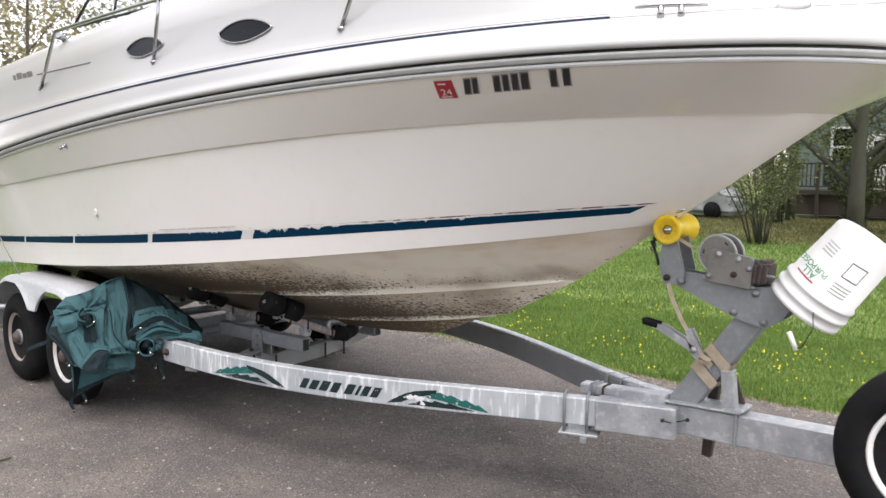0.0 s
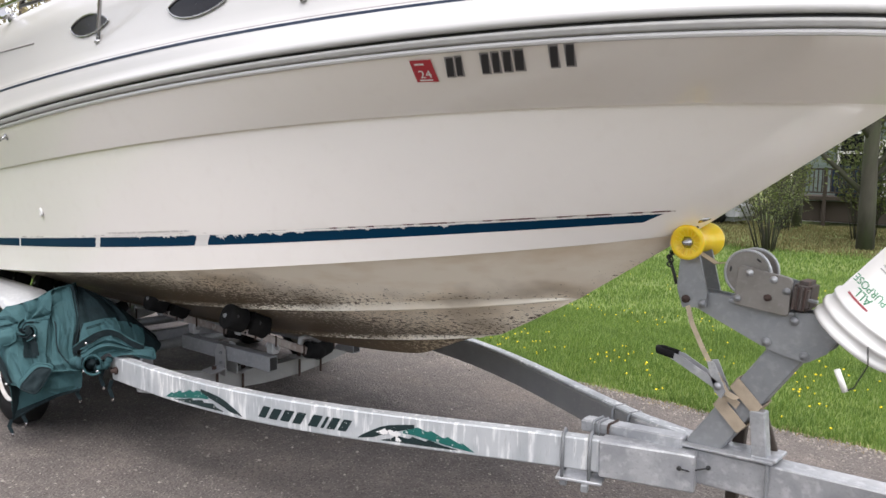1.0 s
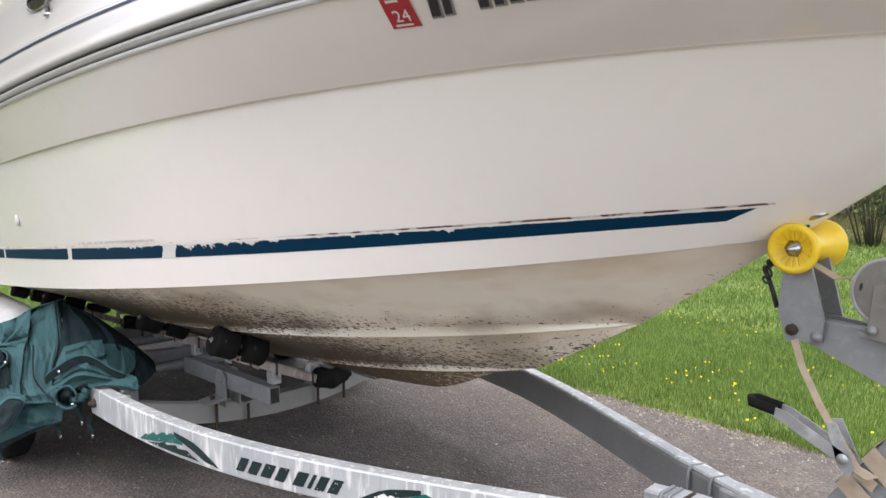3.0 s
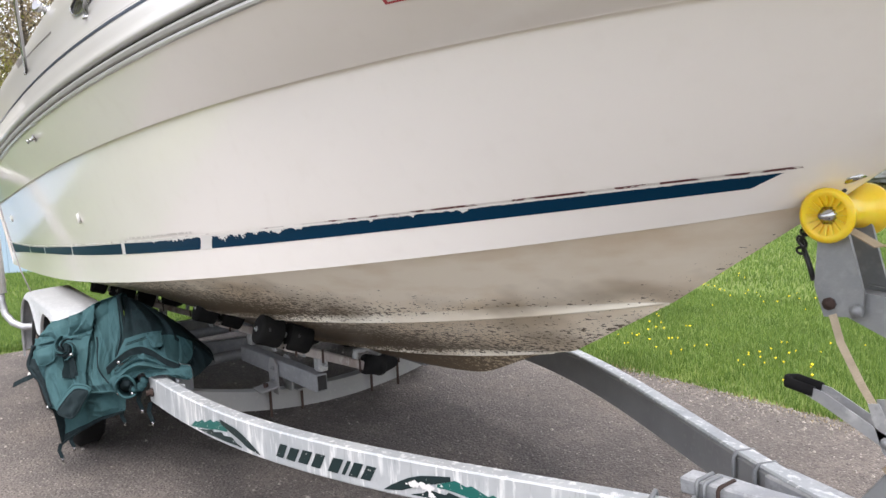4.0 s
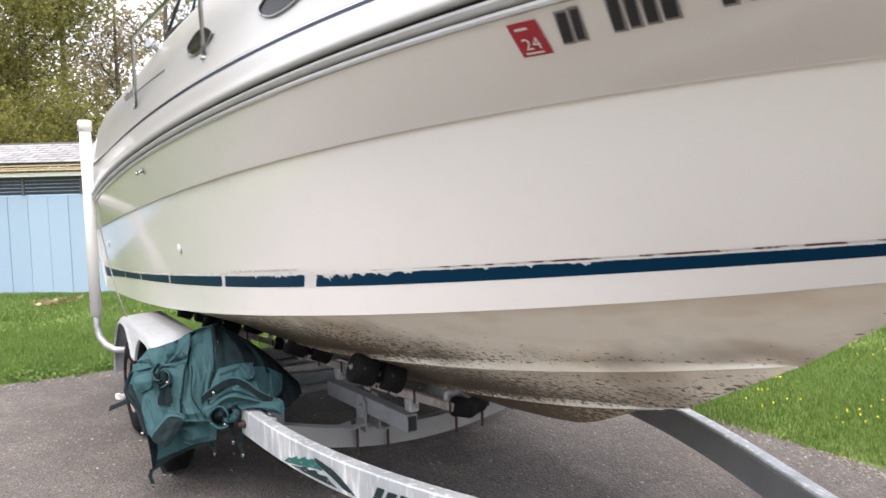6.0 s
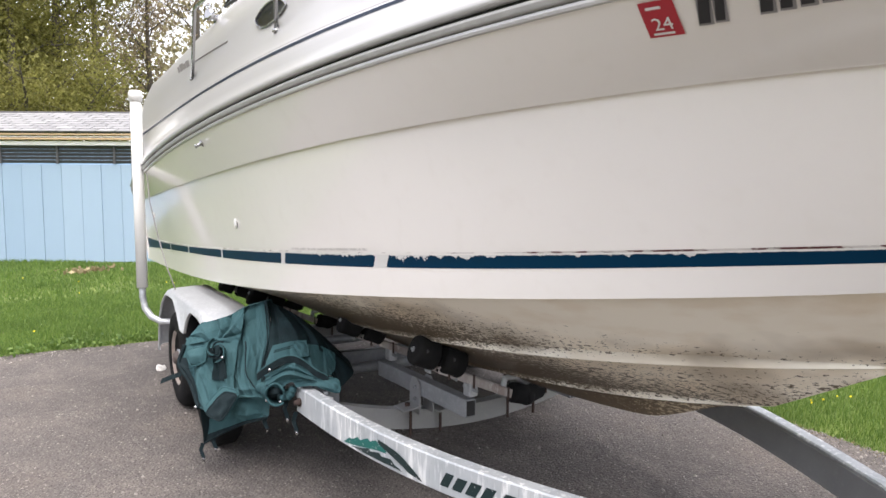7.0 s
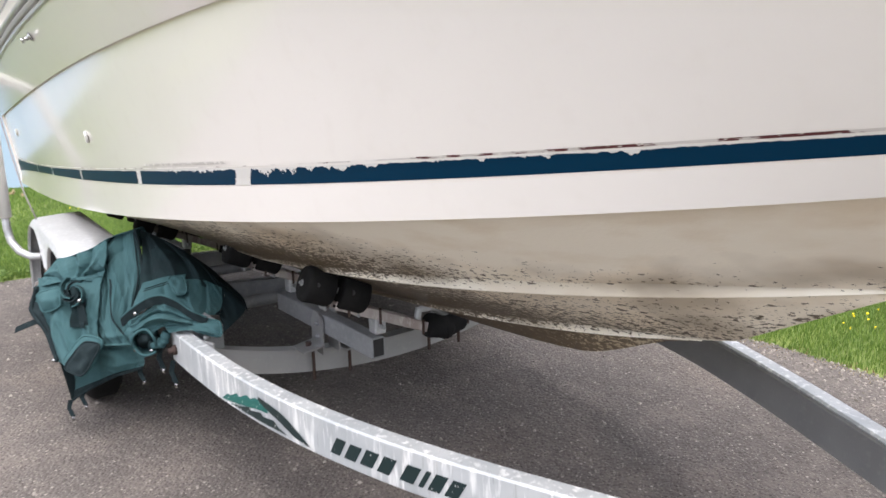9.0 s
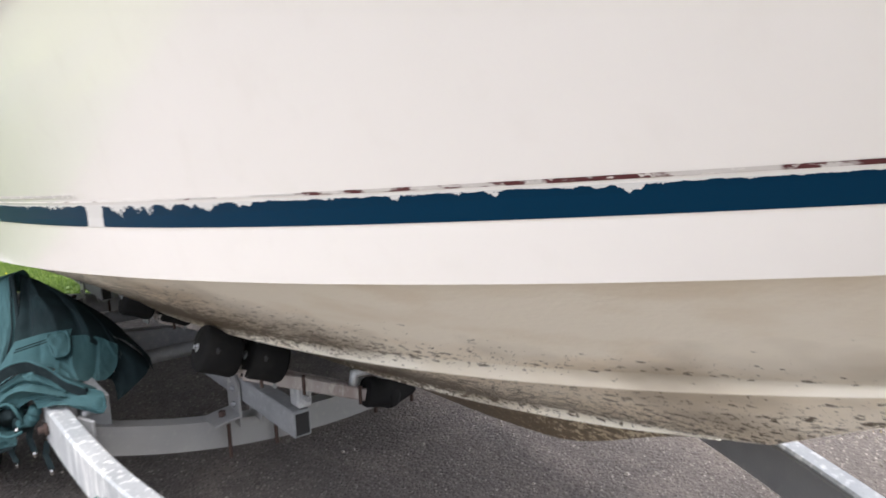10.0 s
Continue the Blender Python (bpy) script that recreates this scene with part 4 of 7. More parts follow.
for x0, w, h0, h1 in ((-1.775, 0.040, 0.0, 1.0), (-1.718, 0.046, 0.0, 0.95), (-1.655, 0.048, 0.03, 1.0), (-1.590, 0.044, 0.0, 1.0), (-1.510, 0.046, 0.0, 1.0), (-1.448, 0.016, 0.0, 1.0), (-1.418, 0.038, 0.0, 1.0), (-1.366, 0.040, 0.0, 0.97)):
    z0, z1, lean = 0.449 + 0.056 * h0, 0.449 + 0.056 * h1, 0.030
    beam_patch([(x0, z0), (x0 + w, z0), (x0 + w + lean, z1), (x0 + lean, z1)], 0.002, "lettering_bar", DECAL_DARK)
knob("beam_bolt", beam_face(-2.915, 0.478, 0.0), (0, -1, 0), [(0.022, 0), (0.022, 0.012), (0.013, 0.014), (0.013, 0.03)], RUST, trailer, "rusty bolt", 8)
part("joint_plate", prism([(-3.02, 0.40), (-2.80, 0.40), (-2.78, 0.48), (-2.80, 0.505), (-2.95, 0.515), (-3.02, 0.515)], -0.868, -0.855), GALV, trailer)
for z in (0.42, 0.50, 0.53):
    knob("plate_bolt", (-2.83, -0.868, z), (0, 1, 0), [(0.014, 0), (0.014, 0.02), (0.006, 0.03)], GALV_DARK, trailer, sides=8)


def ubolt(x, sign, name="u_bolt"):
    s = (beam_y(x + 0.01) - beam_y(x - 0.01)) / 0.02
    n = Vector((s, -1, 0)).normalized()
    o = Vector((x, beam_y(x), 0))
    pts = []
    for d, z in ((0.010, 0.37), (0.010, 0.548), (0.0, 0.562), (-0.062, 0.562), (-0.073, 0.548), (-0.073, 0.37)):
        q = o + n * d
        pts.append((q.x, q.y * sign, z))
    part(name, tube(pts, 0.0075, 8), GALV_DARK, trailer, "", True)


for sign in (1, -1):
    for x in (-0.44, -0.34):
        ubolt(x, sign)
    a, b = Vector((-0.40, beam_y(-0.40) + 0.045, 0.372)), Vector((-0.34, 0, 0))
    part("clamp_plate", box((0.19, 0.13, 0.012), (-0.39, (beam_y(-0.39) + 0.045) * sign, 0.376), (0, 0, 20 * sign), 0.003), GALV, trailer)
    for dx in (-0.05, 0.05):
        part("clamp_nut", box((0.03, 0.03, 0.03), (-0.39 + dx, (beam_y(-0.39) - 0.01) * sign, 0.356), (0, 0, 20), 0.004), GALV_DARK, trailer)
    s0, s1 = Vector((-0.31, (beam_y(-0.31) + 0.030) * sign, 0.482)), Vector((0.045, (beam_y(0.02) + 0.02) * sign, 0.488))
    part("beam_sleeve", bar(s0, s1, 0.105, 0.148, bevel=0.006), GALV, trailer, "galvanised sleeve over the beam end")
part("clamp_block", bar((-0.45, -0.080, 0.560), (-0.02, -0.045, 0.578), 0.075, 0.05, bevel=0.006), GALV, trailer, "square tube clamped between the beams")
for x, mat in ((-0.385, GALV_DARK), (-0.36, GALV_DARK), (-0.315, RUST)):
    part("u_bolt", tube([(x, -0.122, 0.52), (x, -0.122, 0.582), (x, -0.114, 0.592), (x, -0.042, 0.592), (x, -0.034, 0.582), (x, -0.034, 0.52)], 0.006, 8), mat, trailer, "", True)
part("top_plate", bar((-0.05, 0.0, 0.572), (0.32, 0.0, 0.588), 0.15, 0.010, bevel=0.002), GALV, trailer)
for x, y, z in ((0.012, -0.158, 0.512), (0.085, -0.056, 0.505)):
    knob("tongue_pin", (x, y, z), (0, -1, 0), [(0.009, 0), (0.009, 0.008), (0.005, 0.012)], BLACK, trailer, sides=10)
part("safety_wire", tube([(0.012, -0.165, 0.512), (0.04, -0.13, 0.498), (0.085, -0.062, 0.505)], 0.003, 6), BLACK, trailer)
part("tongue_strap", tube([(0.30, -0.062, 0.43), (0.30, -0.062, 0.585), (0.30, 0.062, 0.585)], 0.008, 6), GALV_DARK, trailer)
part("stay", bar((0.12, 0.10, 0.30), (0.15, 0.10, 0.72), 0.035, 0.045, up=(1, 0, 0)), WOOD_DARK, trailer, "dark upright bar")
spare_arm = bar((1.07, -0.06, 0.60), (1.07, -0.33, 0.63), 0.06, 0.06)
part("spare_bracket", spare_arm, GALV, trailer)

# winch stand
stand = thing("winch_stand", "grey galvanised winch stand with a yellow bow roller", "winch stand")
part("mast", bar((0.03, 0, 0.555), (0.345, 0, 1.015), 0.115, 0.085, up=(0, 1, 0)), GALV_DARK, stand)
# mast is wide in the plane of the boat
part("mast_brace", bar((0.27, -0.035, 0.585), (0.25, -0.035, 0.765), 0.05, 0.055), GALV, stand)
part("mast_brace", bar((0.29, 0.05, 0.585), (0.24, 0.04, 0.74), 0.03, 0.03), WOOD_DARK, stand)
part("brace_foot", box((0.09, 0.13, 0.014), (0.285, 0, 0.594), (0, -3, 0), 0.003), GALV, stand)
knee = [(0.27, 1.005), (0.255, 1.03), (0.33, 1.145), (0.44, 1.155), (0.505, 1.075), (0.47, 1.02), (0.42, 0.985), (0.40, 0.975)]
for y0, y1 in ((-0.062, -0.05), (0.05, 0.062)):
    part("knee_plate", prism(knee, y0, y1), GALV_DARK, stand)
arm = [(-0.02, 1.125), (-0.03, 1.16), (0.0, 1.185), (0.36, 1.15), (0.40, 1.10), (0.30, 1.015), (0.25, 1.01)]
for y0, y1 in ((-0.05, -0.042), (0.042, 0.05)):
    part("arm_plate", prism(arm, y0, y1), GALV_DARK, stand)
part("arm_floor", prism([(0.0, 1.175), (0.36, 1.142), (0.36, 1.135), (0.0, 1.168)], -0.042, 0.042), GALV_DARK, stand)
bracket = [(-0.075, 1.19), (-0.065, 1.34), (-0.045, 1.375), (-0.01, 1.375), (0.005, 1.33), (0.045, 1.18), (0.04, 1.125), (-0.05, 1.115)]
for y0, y1 in ((-0.068, -0.058), (0.058, 0.068)):
    part("roller_bracket", prism(bracket, y0, y1), GALV_DARK, stand)
for x, y, z, mat in ((-0.035, -0.068, 1.15, RUST), (0.03, -0.068, 1.14, GALV_DARK), (0.27, -0.062, 1.03, GALV_DARK), (0.40, -0.062, 1.0, GALV_DARK), (0.36, -0.062, 1.12, GALV_DARK)):
    knob("stand_bolt", (x, y, z), (0, -1, 0), [(0.016, 0), (0.016, 0.01), (0.009, 0.012), (0.009, 0.018)], mat, stand, sides=8)
turn = Matrix.Translation((-0.03, 0, 1.37)) @ Matrix.Rotation(radians(90), 4, "X")
prof = [(0.018, -0.105), (0.055, -0.108), (0.067, -0.100), (0.066, -0.09), (0.046, -0.06), (0.034, -0.025), (0.032, 0.0), (0.034, 0.025), (0.046, 0.06), (0.066, 0.09), (0.067, 0.100), (0.055, 0.108), (0.045, 0.098), (0.020, 0.092)]
roller = part("bow_roller", spun(prof, turn, 40), YELLOW, stand, "yellow flared bow roller", True)
for k in range(16):
    a = 2 * math.pi * k / 16
    bm = bar((0.024 * math.cos(a) - 0.03, -0.098, 0.024 * math.sin(a) + 1.37), (0.048 * math.cos(a) - 0.03, -0.103, 0.048 * math.sin(a) + 1.37), 0.004, 0.006, up=(0, 1, 0), bevel=0)
    part("rib", bm, YELLOW, roller)
knob("axle_nut", (-0.03, -0.092, 1.37), (0, -1, 0), [(0.024, 0), (0.024, 0.004), (0.015, 0.006), (0.015, 0.02), (0.008, 0.022), (0.008, 0.034)], CHROME, stand, sides=6)

winch = thing("winch", "grey steel boat winch with a round drum plate", "winch")
turn = Matrix.Translation((0.185, 0, 1.272)) @ Matrix.Rotation(radians(90), 4, "X") @ Matrix.Diagonal((0.86, 0.86, 1, 1))
for z0, z1 in ((0.050, 0.054), (-0.034, -0.030)):
    plate = part("drum_plate", spun([(0.02, z0), (0.094, z0), (0.094, z1), (0.020, z1)], turn, 40), WINCH_STEEL, winch, "round steel drum plate")
    part("plate_rim", tube([turn @ Vector((0.096 * math.cos(a), 0.096 * math.sin(a), (z0 + z1) / 2)) for a in (2 * math.pi * q / 40 for q in range(41))], 0.0055, 8, cap=False), GALV, plate, "bright worn rim", True)
    for k in range(3):
        a = 0.9 + 2 * math.pi * k / 3
        # black ovals on the plate stand in for shade in open slots
        slot = spun([(0.008, z1 - 0.001), (0.008, z1 + 0.001), (0.001, z1 + 0.001)], turn @ Matrix.Translation((0.072 * math.cos(a), 0.072 * math.sin(a), 0)) @ Matrix.Rotation(a, 4, "Z") @ Matrix.Diagonal((0.55, 1.6, 1, 1)), 12)
        part("slot", slot, BLACK, plate)
part("drum", spun([(0.050, -0.03), (0.050, 0.05)], turn, 24), TAN_STRAP, winch, "tan strap wound on the drum", True)
part("winch_frame", prism([(0.150, 1.165), (0.160, 1.155), (0.335, 1.135), (0.345, 1.145), (0.350, 1.262), (0.340, 1.272), (0.175, 1.300), (0.160, 1.292)], -0.085, -0.066, bevel=0.003), WINCH_STEEL, winch)
part("winch_frame", prism([(0.150, 1.165), (0.345, 1.145), (0.352, 1.245), (0.185, 1.285)], 0.050, 0.056, bevel=0.001), GALV_DARK, winch)
part("winch_base", bar((0.13, 0, 1.165), (0.36, 0, 1.145), 0.16, 0.012, bevel=0.002), GALV_DARK, winch)
part("gear_case", box((0.06, 0.12, 0.11), (0.372, 0.005, 1.205), (0, 5, 0), 0.015, segments=2), GEAR, winch)
part("gear_motor", box((0.05, 0.05, 0.085), (0.378, -0.070, 1.205), (0, 5, 0), 0.01, segments=2), GEAR, winch, "rusty dark gear housing")
for k in range(4):
    part("housing_fin", box((0.006, 0.056, 0.080), (0.362 + 0.011 * k, -0.072, 1.205), (0, 5, 0), 0.002), RUST if k % 2 else GEAR, winch)
for x, z, mat in ((0.205, 1.278, GALV), (0.272, 1.195, RUST), (0.290, 1.262, GALV), (0.335, 1.225, GALV_DARK), (0.165, 1.180, GALV_DARK)):
    knob("winch_bolt", (x, -0.085, z), (0, -1, 0), [(0.013, 0), (0.013, 0.01), (0.006, 0.012), (0.006, 0.018)], mat, winch, sides=8)
part("crank_stub", bar((0.40, -0.07, 1.20), (0.44, -0.09, 1.20), 0.012, 0.012), GALV_DARK, winch)


def ribbon(pts, width, across, name, mat, parent=None, label="", thick=0.003):
    """A flat strap along points, its width along the direction across."""
    w = Vector(across).normalized() * width / 2
    pts = [Vector(p) for p in pts]
    rows = []
    for i, p in enumerate(pts):
        d = (pts[min(i + 1, len(pts) - 1)] - pts[max(i - 1, 0)]).normalized()
        n = d.cross(w).normalized() * thick / 2
        rows.append([p - w - n, p + w - n, p + w + n, p - w + n, p - w - n])
    return part(name, sheet(rows), mat, parent, label)


ribbon([(0.10, -0.01, 1.30), (0.05, -0.005, 1.29), (0.0, 0.0, 1.315), (-0.03, -0.0, 1.33)], 0.05, (0, 1, 0), "winch_strap", TAN_STRAP, winch, "tan winch strap")
part("hook_chain", tube([(-0.02, -0.03, 1.43), (-0.08, -0.05, 1.36), (-0.125, -0.04, 1.30), (-0.10, -0.045, 1.24), (-0.085, -0.05, 1.20)], 0.007, 8), BLACK, winch, "dark safety chain", True)
for k in range(7):
    f = k / 6
    q = Vector((-0.035, -0.055, 1.415)).lerp(Vector((-0.115, -0.06, 1.275)), f) + Vector((-0.02 * math.sin(math.pi * f), 0, 0))
    ringm = Matrix.Translation(q) @ Matrix.Rotation(radians(60 + 90 * (k % 2)), 4, "Y") @ Matrix.Rotation(radians(80 * (k % 2)), 4, "X")
    part("chain_link", tube([ringm @ Vector((0.009 * math.cos(a), 0.016 * math.sin(a), 0)) for a in (2 * math.pi * j / 10 for j in range(11))], 0.0035, 6, cap=False), BLACK, winch)

# ratchet strap
ratchet = thing("ratchet_strap", "tan tie-down strap with a steel ratchet, hooked round the winch stand", "strap")
ribbon([(-0.025, -0.075, 1.125), (0.0, -0.085, 1.06), (0.05, -0.085, 0.965), (0.085, -0.08, 0.905)], 0.018, (1, 0.5, 0.4), "strap_webbing", TAN_STRAP, ratchet)
ribbon([(0.10, -0.085, 0.885), (0.14, -0.08, 0.82), (0.18, -0.07, 0.80)], 0.026, (1, 0.4, 0.5), "strap_webbing", TAN_STRAP, ratchet)
rod = Vector((0.575, 0, 0.818))
side = Vector((0.818, 0, -0.575))
def loop_at(f, extra=0.0):
    o = Vector((0.03, 0, 0.555)).lerp(Vector((0.345, 0, 1.015)), f)
    a, b = 0.062 + extra, 0.048 + extra
    return [o + side * (a * sx) + Vector((0, b * sy, 0)) + rod * dz for sx, sy, dz in ((-1, -1, 0), (1, -1, -0.02), (1, 1, -0.02), (-1, 1, 0), (-1, -1, 0))]
ribbon(loop_at(0.575, 0.002), 0.05, rod, "strap_loop", TAN_STRAP, ratchet)
ribbon(loop_at(0.395, 0.003), 0.05, rod + Vector((0.1, 0, 0)), "strap_loop", TAN_STRAP, ratchet)
ribbon([(0.18, -0.052, 0.77), (0.15, -0.053, 0.79), (0.10, -0.054, 0.775)], 0.03, (0.5, 0, 1), "strap_webbing", TAN_STRAP, ratchet)
for dy in (-0.022, 0.022):
    part("ratchet_frame", prism([(0.075, 0.93), (0.10, 0.935), (0.15, 0.83), (0.135, 0.80), (0.11, 0.82)], -0.085 + dy - 0.0015, -0.085 + dy + 0.0015), GALV, ratchet)
    part("ratchet_lever", prism([(0.115, 0.83), (0.135, 0.855), (-0.03, 0.935), (-0.10, 0.945), (-0.105, 0.93), (-0.04, 0.905)], -0.085 + dy - 0.0015, -0.085 + dy + 0.0015), GALV, ratchet)
part("ratchet_handle", tube([(-0.055, -0.107, 0.93), (-0.12, -0.107, 0.94), (-0.13, -0.085, 0.942), (-0.12, -0.063, 0.94), (-0.055, -0.063, 0.93)], 0.014, 10), RUBBER, ratchet, "black rubber grip", True)
part("ratchet_spindle", tube([(0.12, -0.115, 0.845), (0.12, -0.055, 0.845)], 0.014, 12), GALV, ratchet, "", True)

# bucket hung over the head of the stand
bucket = thing("bucket", "white plastic five-gallon bucket upside down over the winch stand", "bucket")
rim_c, ax = Vector((0.535, -0.005, 1.075)), Vector((0.60, 0.0, 0.80)).normalized()
bm_m = Matrix.Translation(rim_c) @ ax.to_track_quat("Z", "Y").to_matrix().to_4x4()
part("bucket_wall", spun([(0.140, 0.012), (0.146, 0.0), (0.156, 0.002), (0.156, 0.018), (0.150, 0.022), (0.149, 0.045), (0.158, 0.048), (0.158, 0.062), (0.150, 0.066), (0.147, 0.095), (0.153, 0.098), (0.153, 0.108), (0.144, 0.114), (0.130, 0.365), (0.122, 0.375), (0.0001, 0.372), (0.0001, 0.366), (0.122, 0.362)], bm_m, 56), BUCKET, bucket, "", True)


def on_bucket(ang, h, d=0.001):
    r = 0.144 + (h - 0.114) * (0.130 - 0.144) / (0.365 - 0.114) + d
    return bm_m @ Vector((r * math.cos(ang), r * math.sin(ang), h))


# angle whose normal faces the driveway
best = min((a / 100 * 2 * math.pi for a in range(100)), key=lambda a: (bm_m.to_3x3() @ Vector((math.cos(a), math.sin(a), 0))).y)


def bucket_patch(a0, a1, h0, h1, mat, name="print_bar"):
    n = 6
    part(name, sheet([[on_bucket(best + a0 + (a1 - a0) * i / n, h0), on_bucket(best + a0 + (a1 - a0) * i / n, h1)] for i in range(n + 1)]), mat, bucket)


lr = 1 if (on_bucket(best + 0.3, 0.2) - on_bucket(best, 0.2)).x > 0 else -1


def bucket_text(body, size, a, h, mat):
    c = bpy.data.curves.new("print", "FONT")
    c.body, c.size, c.extrude, c.align_x = body, size, 0.0003, "CENTER"
    c.materials.append(mat)
    ob = new("print", c)
    n = (bm_m.to_3x3() @ Vector((math.cos(best + a), math.sin(best + a), 0))).normalized()
    y = -ax
    x = y.cross(n)
    m = Matrix((x, y, n)).transposed().to_4x4()
    m.translation = on_bucket(best + a, h, 0.002)
    ob.matrix_world = m
    ob.parent = bucket


bucket_text("ALL", 0.042, -0.45 * lr, 0.175, GREEN_PRINT)
bucket_text("PURPOSE", 0.036, -0.45 * lr, 0.205, GREEN_PRINT)
bucket_patch(-0.85 * lr, -0.15 * lr, 0.135, 0.142, RED_PRINT)
for k in range(4):
    bucket_patch(0.25 * lr, 0.75 * lr, 0.15 + 0.014 * k, 0.155 + 0.014 * k, GREY_PRINT)
    bucket_patch(-0.7 * lr, -0.25 * lr, 0.26 + 0.014 * k, 0.265 + 0.014 * k, GREY_PRINT)
for a0, a1, h0, h1 in ((0.25, 0.75, 0.225, 0.230), (0.25, 0.75, 0.290, 0.295), (0.25, 0.28, 0.225, 0.295), (0.72, 0.75, 0.225, 0.295)):
    bucket_patch(a0 * lr, a1 * lr, h0, h1, GREY_LINE)
g0 = on_bucket(best + 0.35 * lr, 0.055, 0.014)
part("handle_wire", tube([g0, g0 + Vector((0.005, -0.004, -0.06)), g0 + Vector((-0.03, -0.006, -0.14)), g0 + Vector((-0.06, 0.0, -0.16))], 0.0025, 6), BLACK, bucket)
part("handle_grip", tube([g0 + Vector((-0.055, 0, -0.16)), g0 + Vector((-0.085, 0.0, -0.09))], 0.010, 10), WHITE_PAINT, bucket, "", True)

# ---- trailer: rear frame, axles, fenders, rollers ----
def fender(sign):
    """A tandem fender: long top with rounded ends and two wheel arches in its outer skirt."""
    bm = bmesh.new()
    n = 120
    x0, x1, top = -5.17, -3.42, 0.815
    def roof(f):
        x = x0 + (x1 - x0) * f
        e = min(f, 1 - f) * (x1 - x0)
        r = 0.46
        return x, (top if e > r else top - r * 1.02 * (1 - math.sqrt(max(0.0, 1 - ((r - e) / r) ** 2))))
    def arch(x):
        z = 0.60
        for cx in (-4.72, -3.87):
            d = abs(x - cx)
            if d < 0.43:
                z = max(z, 0.365 + math.sqrt(0.43 ** 2 - d * d))
        return z
    rows = []
    for i in range(n + 1):
        x, z = roof(i / n)
        s = min(z - 0.045, arch(x))
        rows.append([bm.verts.new((x, sign * y, h)) for y, h in ((-0.985, z - 0.03), (-0.985, z + 0.012), (-1.10, z + 0.010), (-1.215, z + 0.002), (-1.235, z - 0.006), (-1.247, z - 0.022), (-1.250, s + 0.010), (-1.256, s + 0.006), (-1.256, s), (-1.240, s))])
    for a, b in zip(rows, rows[1:]):
        for k in range(len(a) - 1):
            bm.faces.new((a[k], a[k + 1], b[k + 1], b[k]))
    return bm


for sign in (1, -1):
    f = part("fender", fender(sign), GALV_LIGHT, trailer, "rounded galvanised tandem fender", True)
    part("rear_beam", bar((-6.1, -0.93 * sign, 0.50), (-2.85, -0.815 * sign, 0.50), 0.08, 0.14), GALV_DARK, trailer)
    part("fender_bracket", bar((-4.30, -0.9 * sign, 0.60), (-4.30, -1.15 * sign, 0.79), 0.04, 0.04), GALV_DARK, trailer)
    for x in (-4.72, -3.87):
        part("hub", tube([(x, -1.02 * sign, 0.335), (x, -1.2 * sign, 0.335)], 0.06, 16), GALV_DARK, trailer, "", True)
for x in (-4.72, -3.87):
    part("axle", tube([(x, -1.1, 0.335), (x, 1.1, 0.335)], 0.035, 14), GALV_DARK, trailer, "", True)


def cross_member(x, half, dip, top, h=0.105, w=0.07):
    bm = bmesh.new()
    rings = []
    for i in range(29):
        y = -half + 2 * half * i / 28
        z = top - h + dip * (y / half) ** 2 - dip
        rings.append([bm.verts.new((x + dx, y, z + dz)) for dx, dz in ((-w / 2, 0), (w / 2, 0), (w / 2, h), (-w / 2, h))])
    for a, b in zip(rings, rings[1:]):
        for k in range(4):
            bm.faces.new((a[k], a[(k + 1) % 4], b[(k + 1) % 4], b[k]))
    bm.faces.new(rings[0])
    bm.faces.new(rings[-1][::-1])
    return bm


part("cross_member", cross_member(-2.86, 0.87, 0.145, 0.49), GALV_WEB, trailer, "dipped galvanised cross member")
for sign in (1, -1):
    part("joint_plate", box((0.09, 0.012, 0.17), (-2.80, -0.865 * sign, 0.44), (0, 0, 22 * sign), 0.003), GALV, trailer)
    for dz in (-0.05, 0.03):
        knob("joint_bolt", (-2.79, -0.872 * sign, 0.44 + dz), (0.3, -sign, 0), [(0.014, 0), (0.014, 0.01), (0.007, 0.012), (0.007, 0.02)], GALV_DARK, trailer, sides=8)
part("cross_member", cross_member(-4.1, 0.87, 0.13, 0.52, 0.12), GALV_DARK, trailer)
part("cross_member", cross_member(-5.5, 0.87, 0.145, 0.44, 0.12), GALV_DARK, trailer)


def roller_wheel(c, axis, r, w, parent, mat=RUBBER):
    t = Vector(axis).to_track_quat("Z", "Y").to_matrix().to_4x4()
    t.translation = c
    ob = part("roller", spun([(0.02, -w / 2), (r * 0.62, -w / 2), (r * 0.70, -w / 2 + 0.006), (r * 0.92, -w / 2 + 0.004), (r, -w / 2 + 0.016), (r * 0.97, 0), (r, w / 2 - 0.016), (r * 0.92, w / 2 - 0.004), (r * 0.70, w / 2 - 0.006), (r * 0.62, w / 2), (0.02, w / 2)], t, 28), mat, parent, "black rubber roller", True)
    for end in (-1, 1):
        part("hub_washer", spun([(0.013, end * w / 2), (0.013, end * (w / 2 + 0.003)), (0.006, end * (w / 2 + 0.005)), (0.006, end * (w / 2 + 0.012)), (0.001, end * (w / 2 + 0.013))], t, 14), GALV_DARK, ob)
    return ob


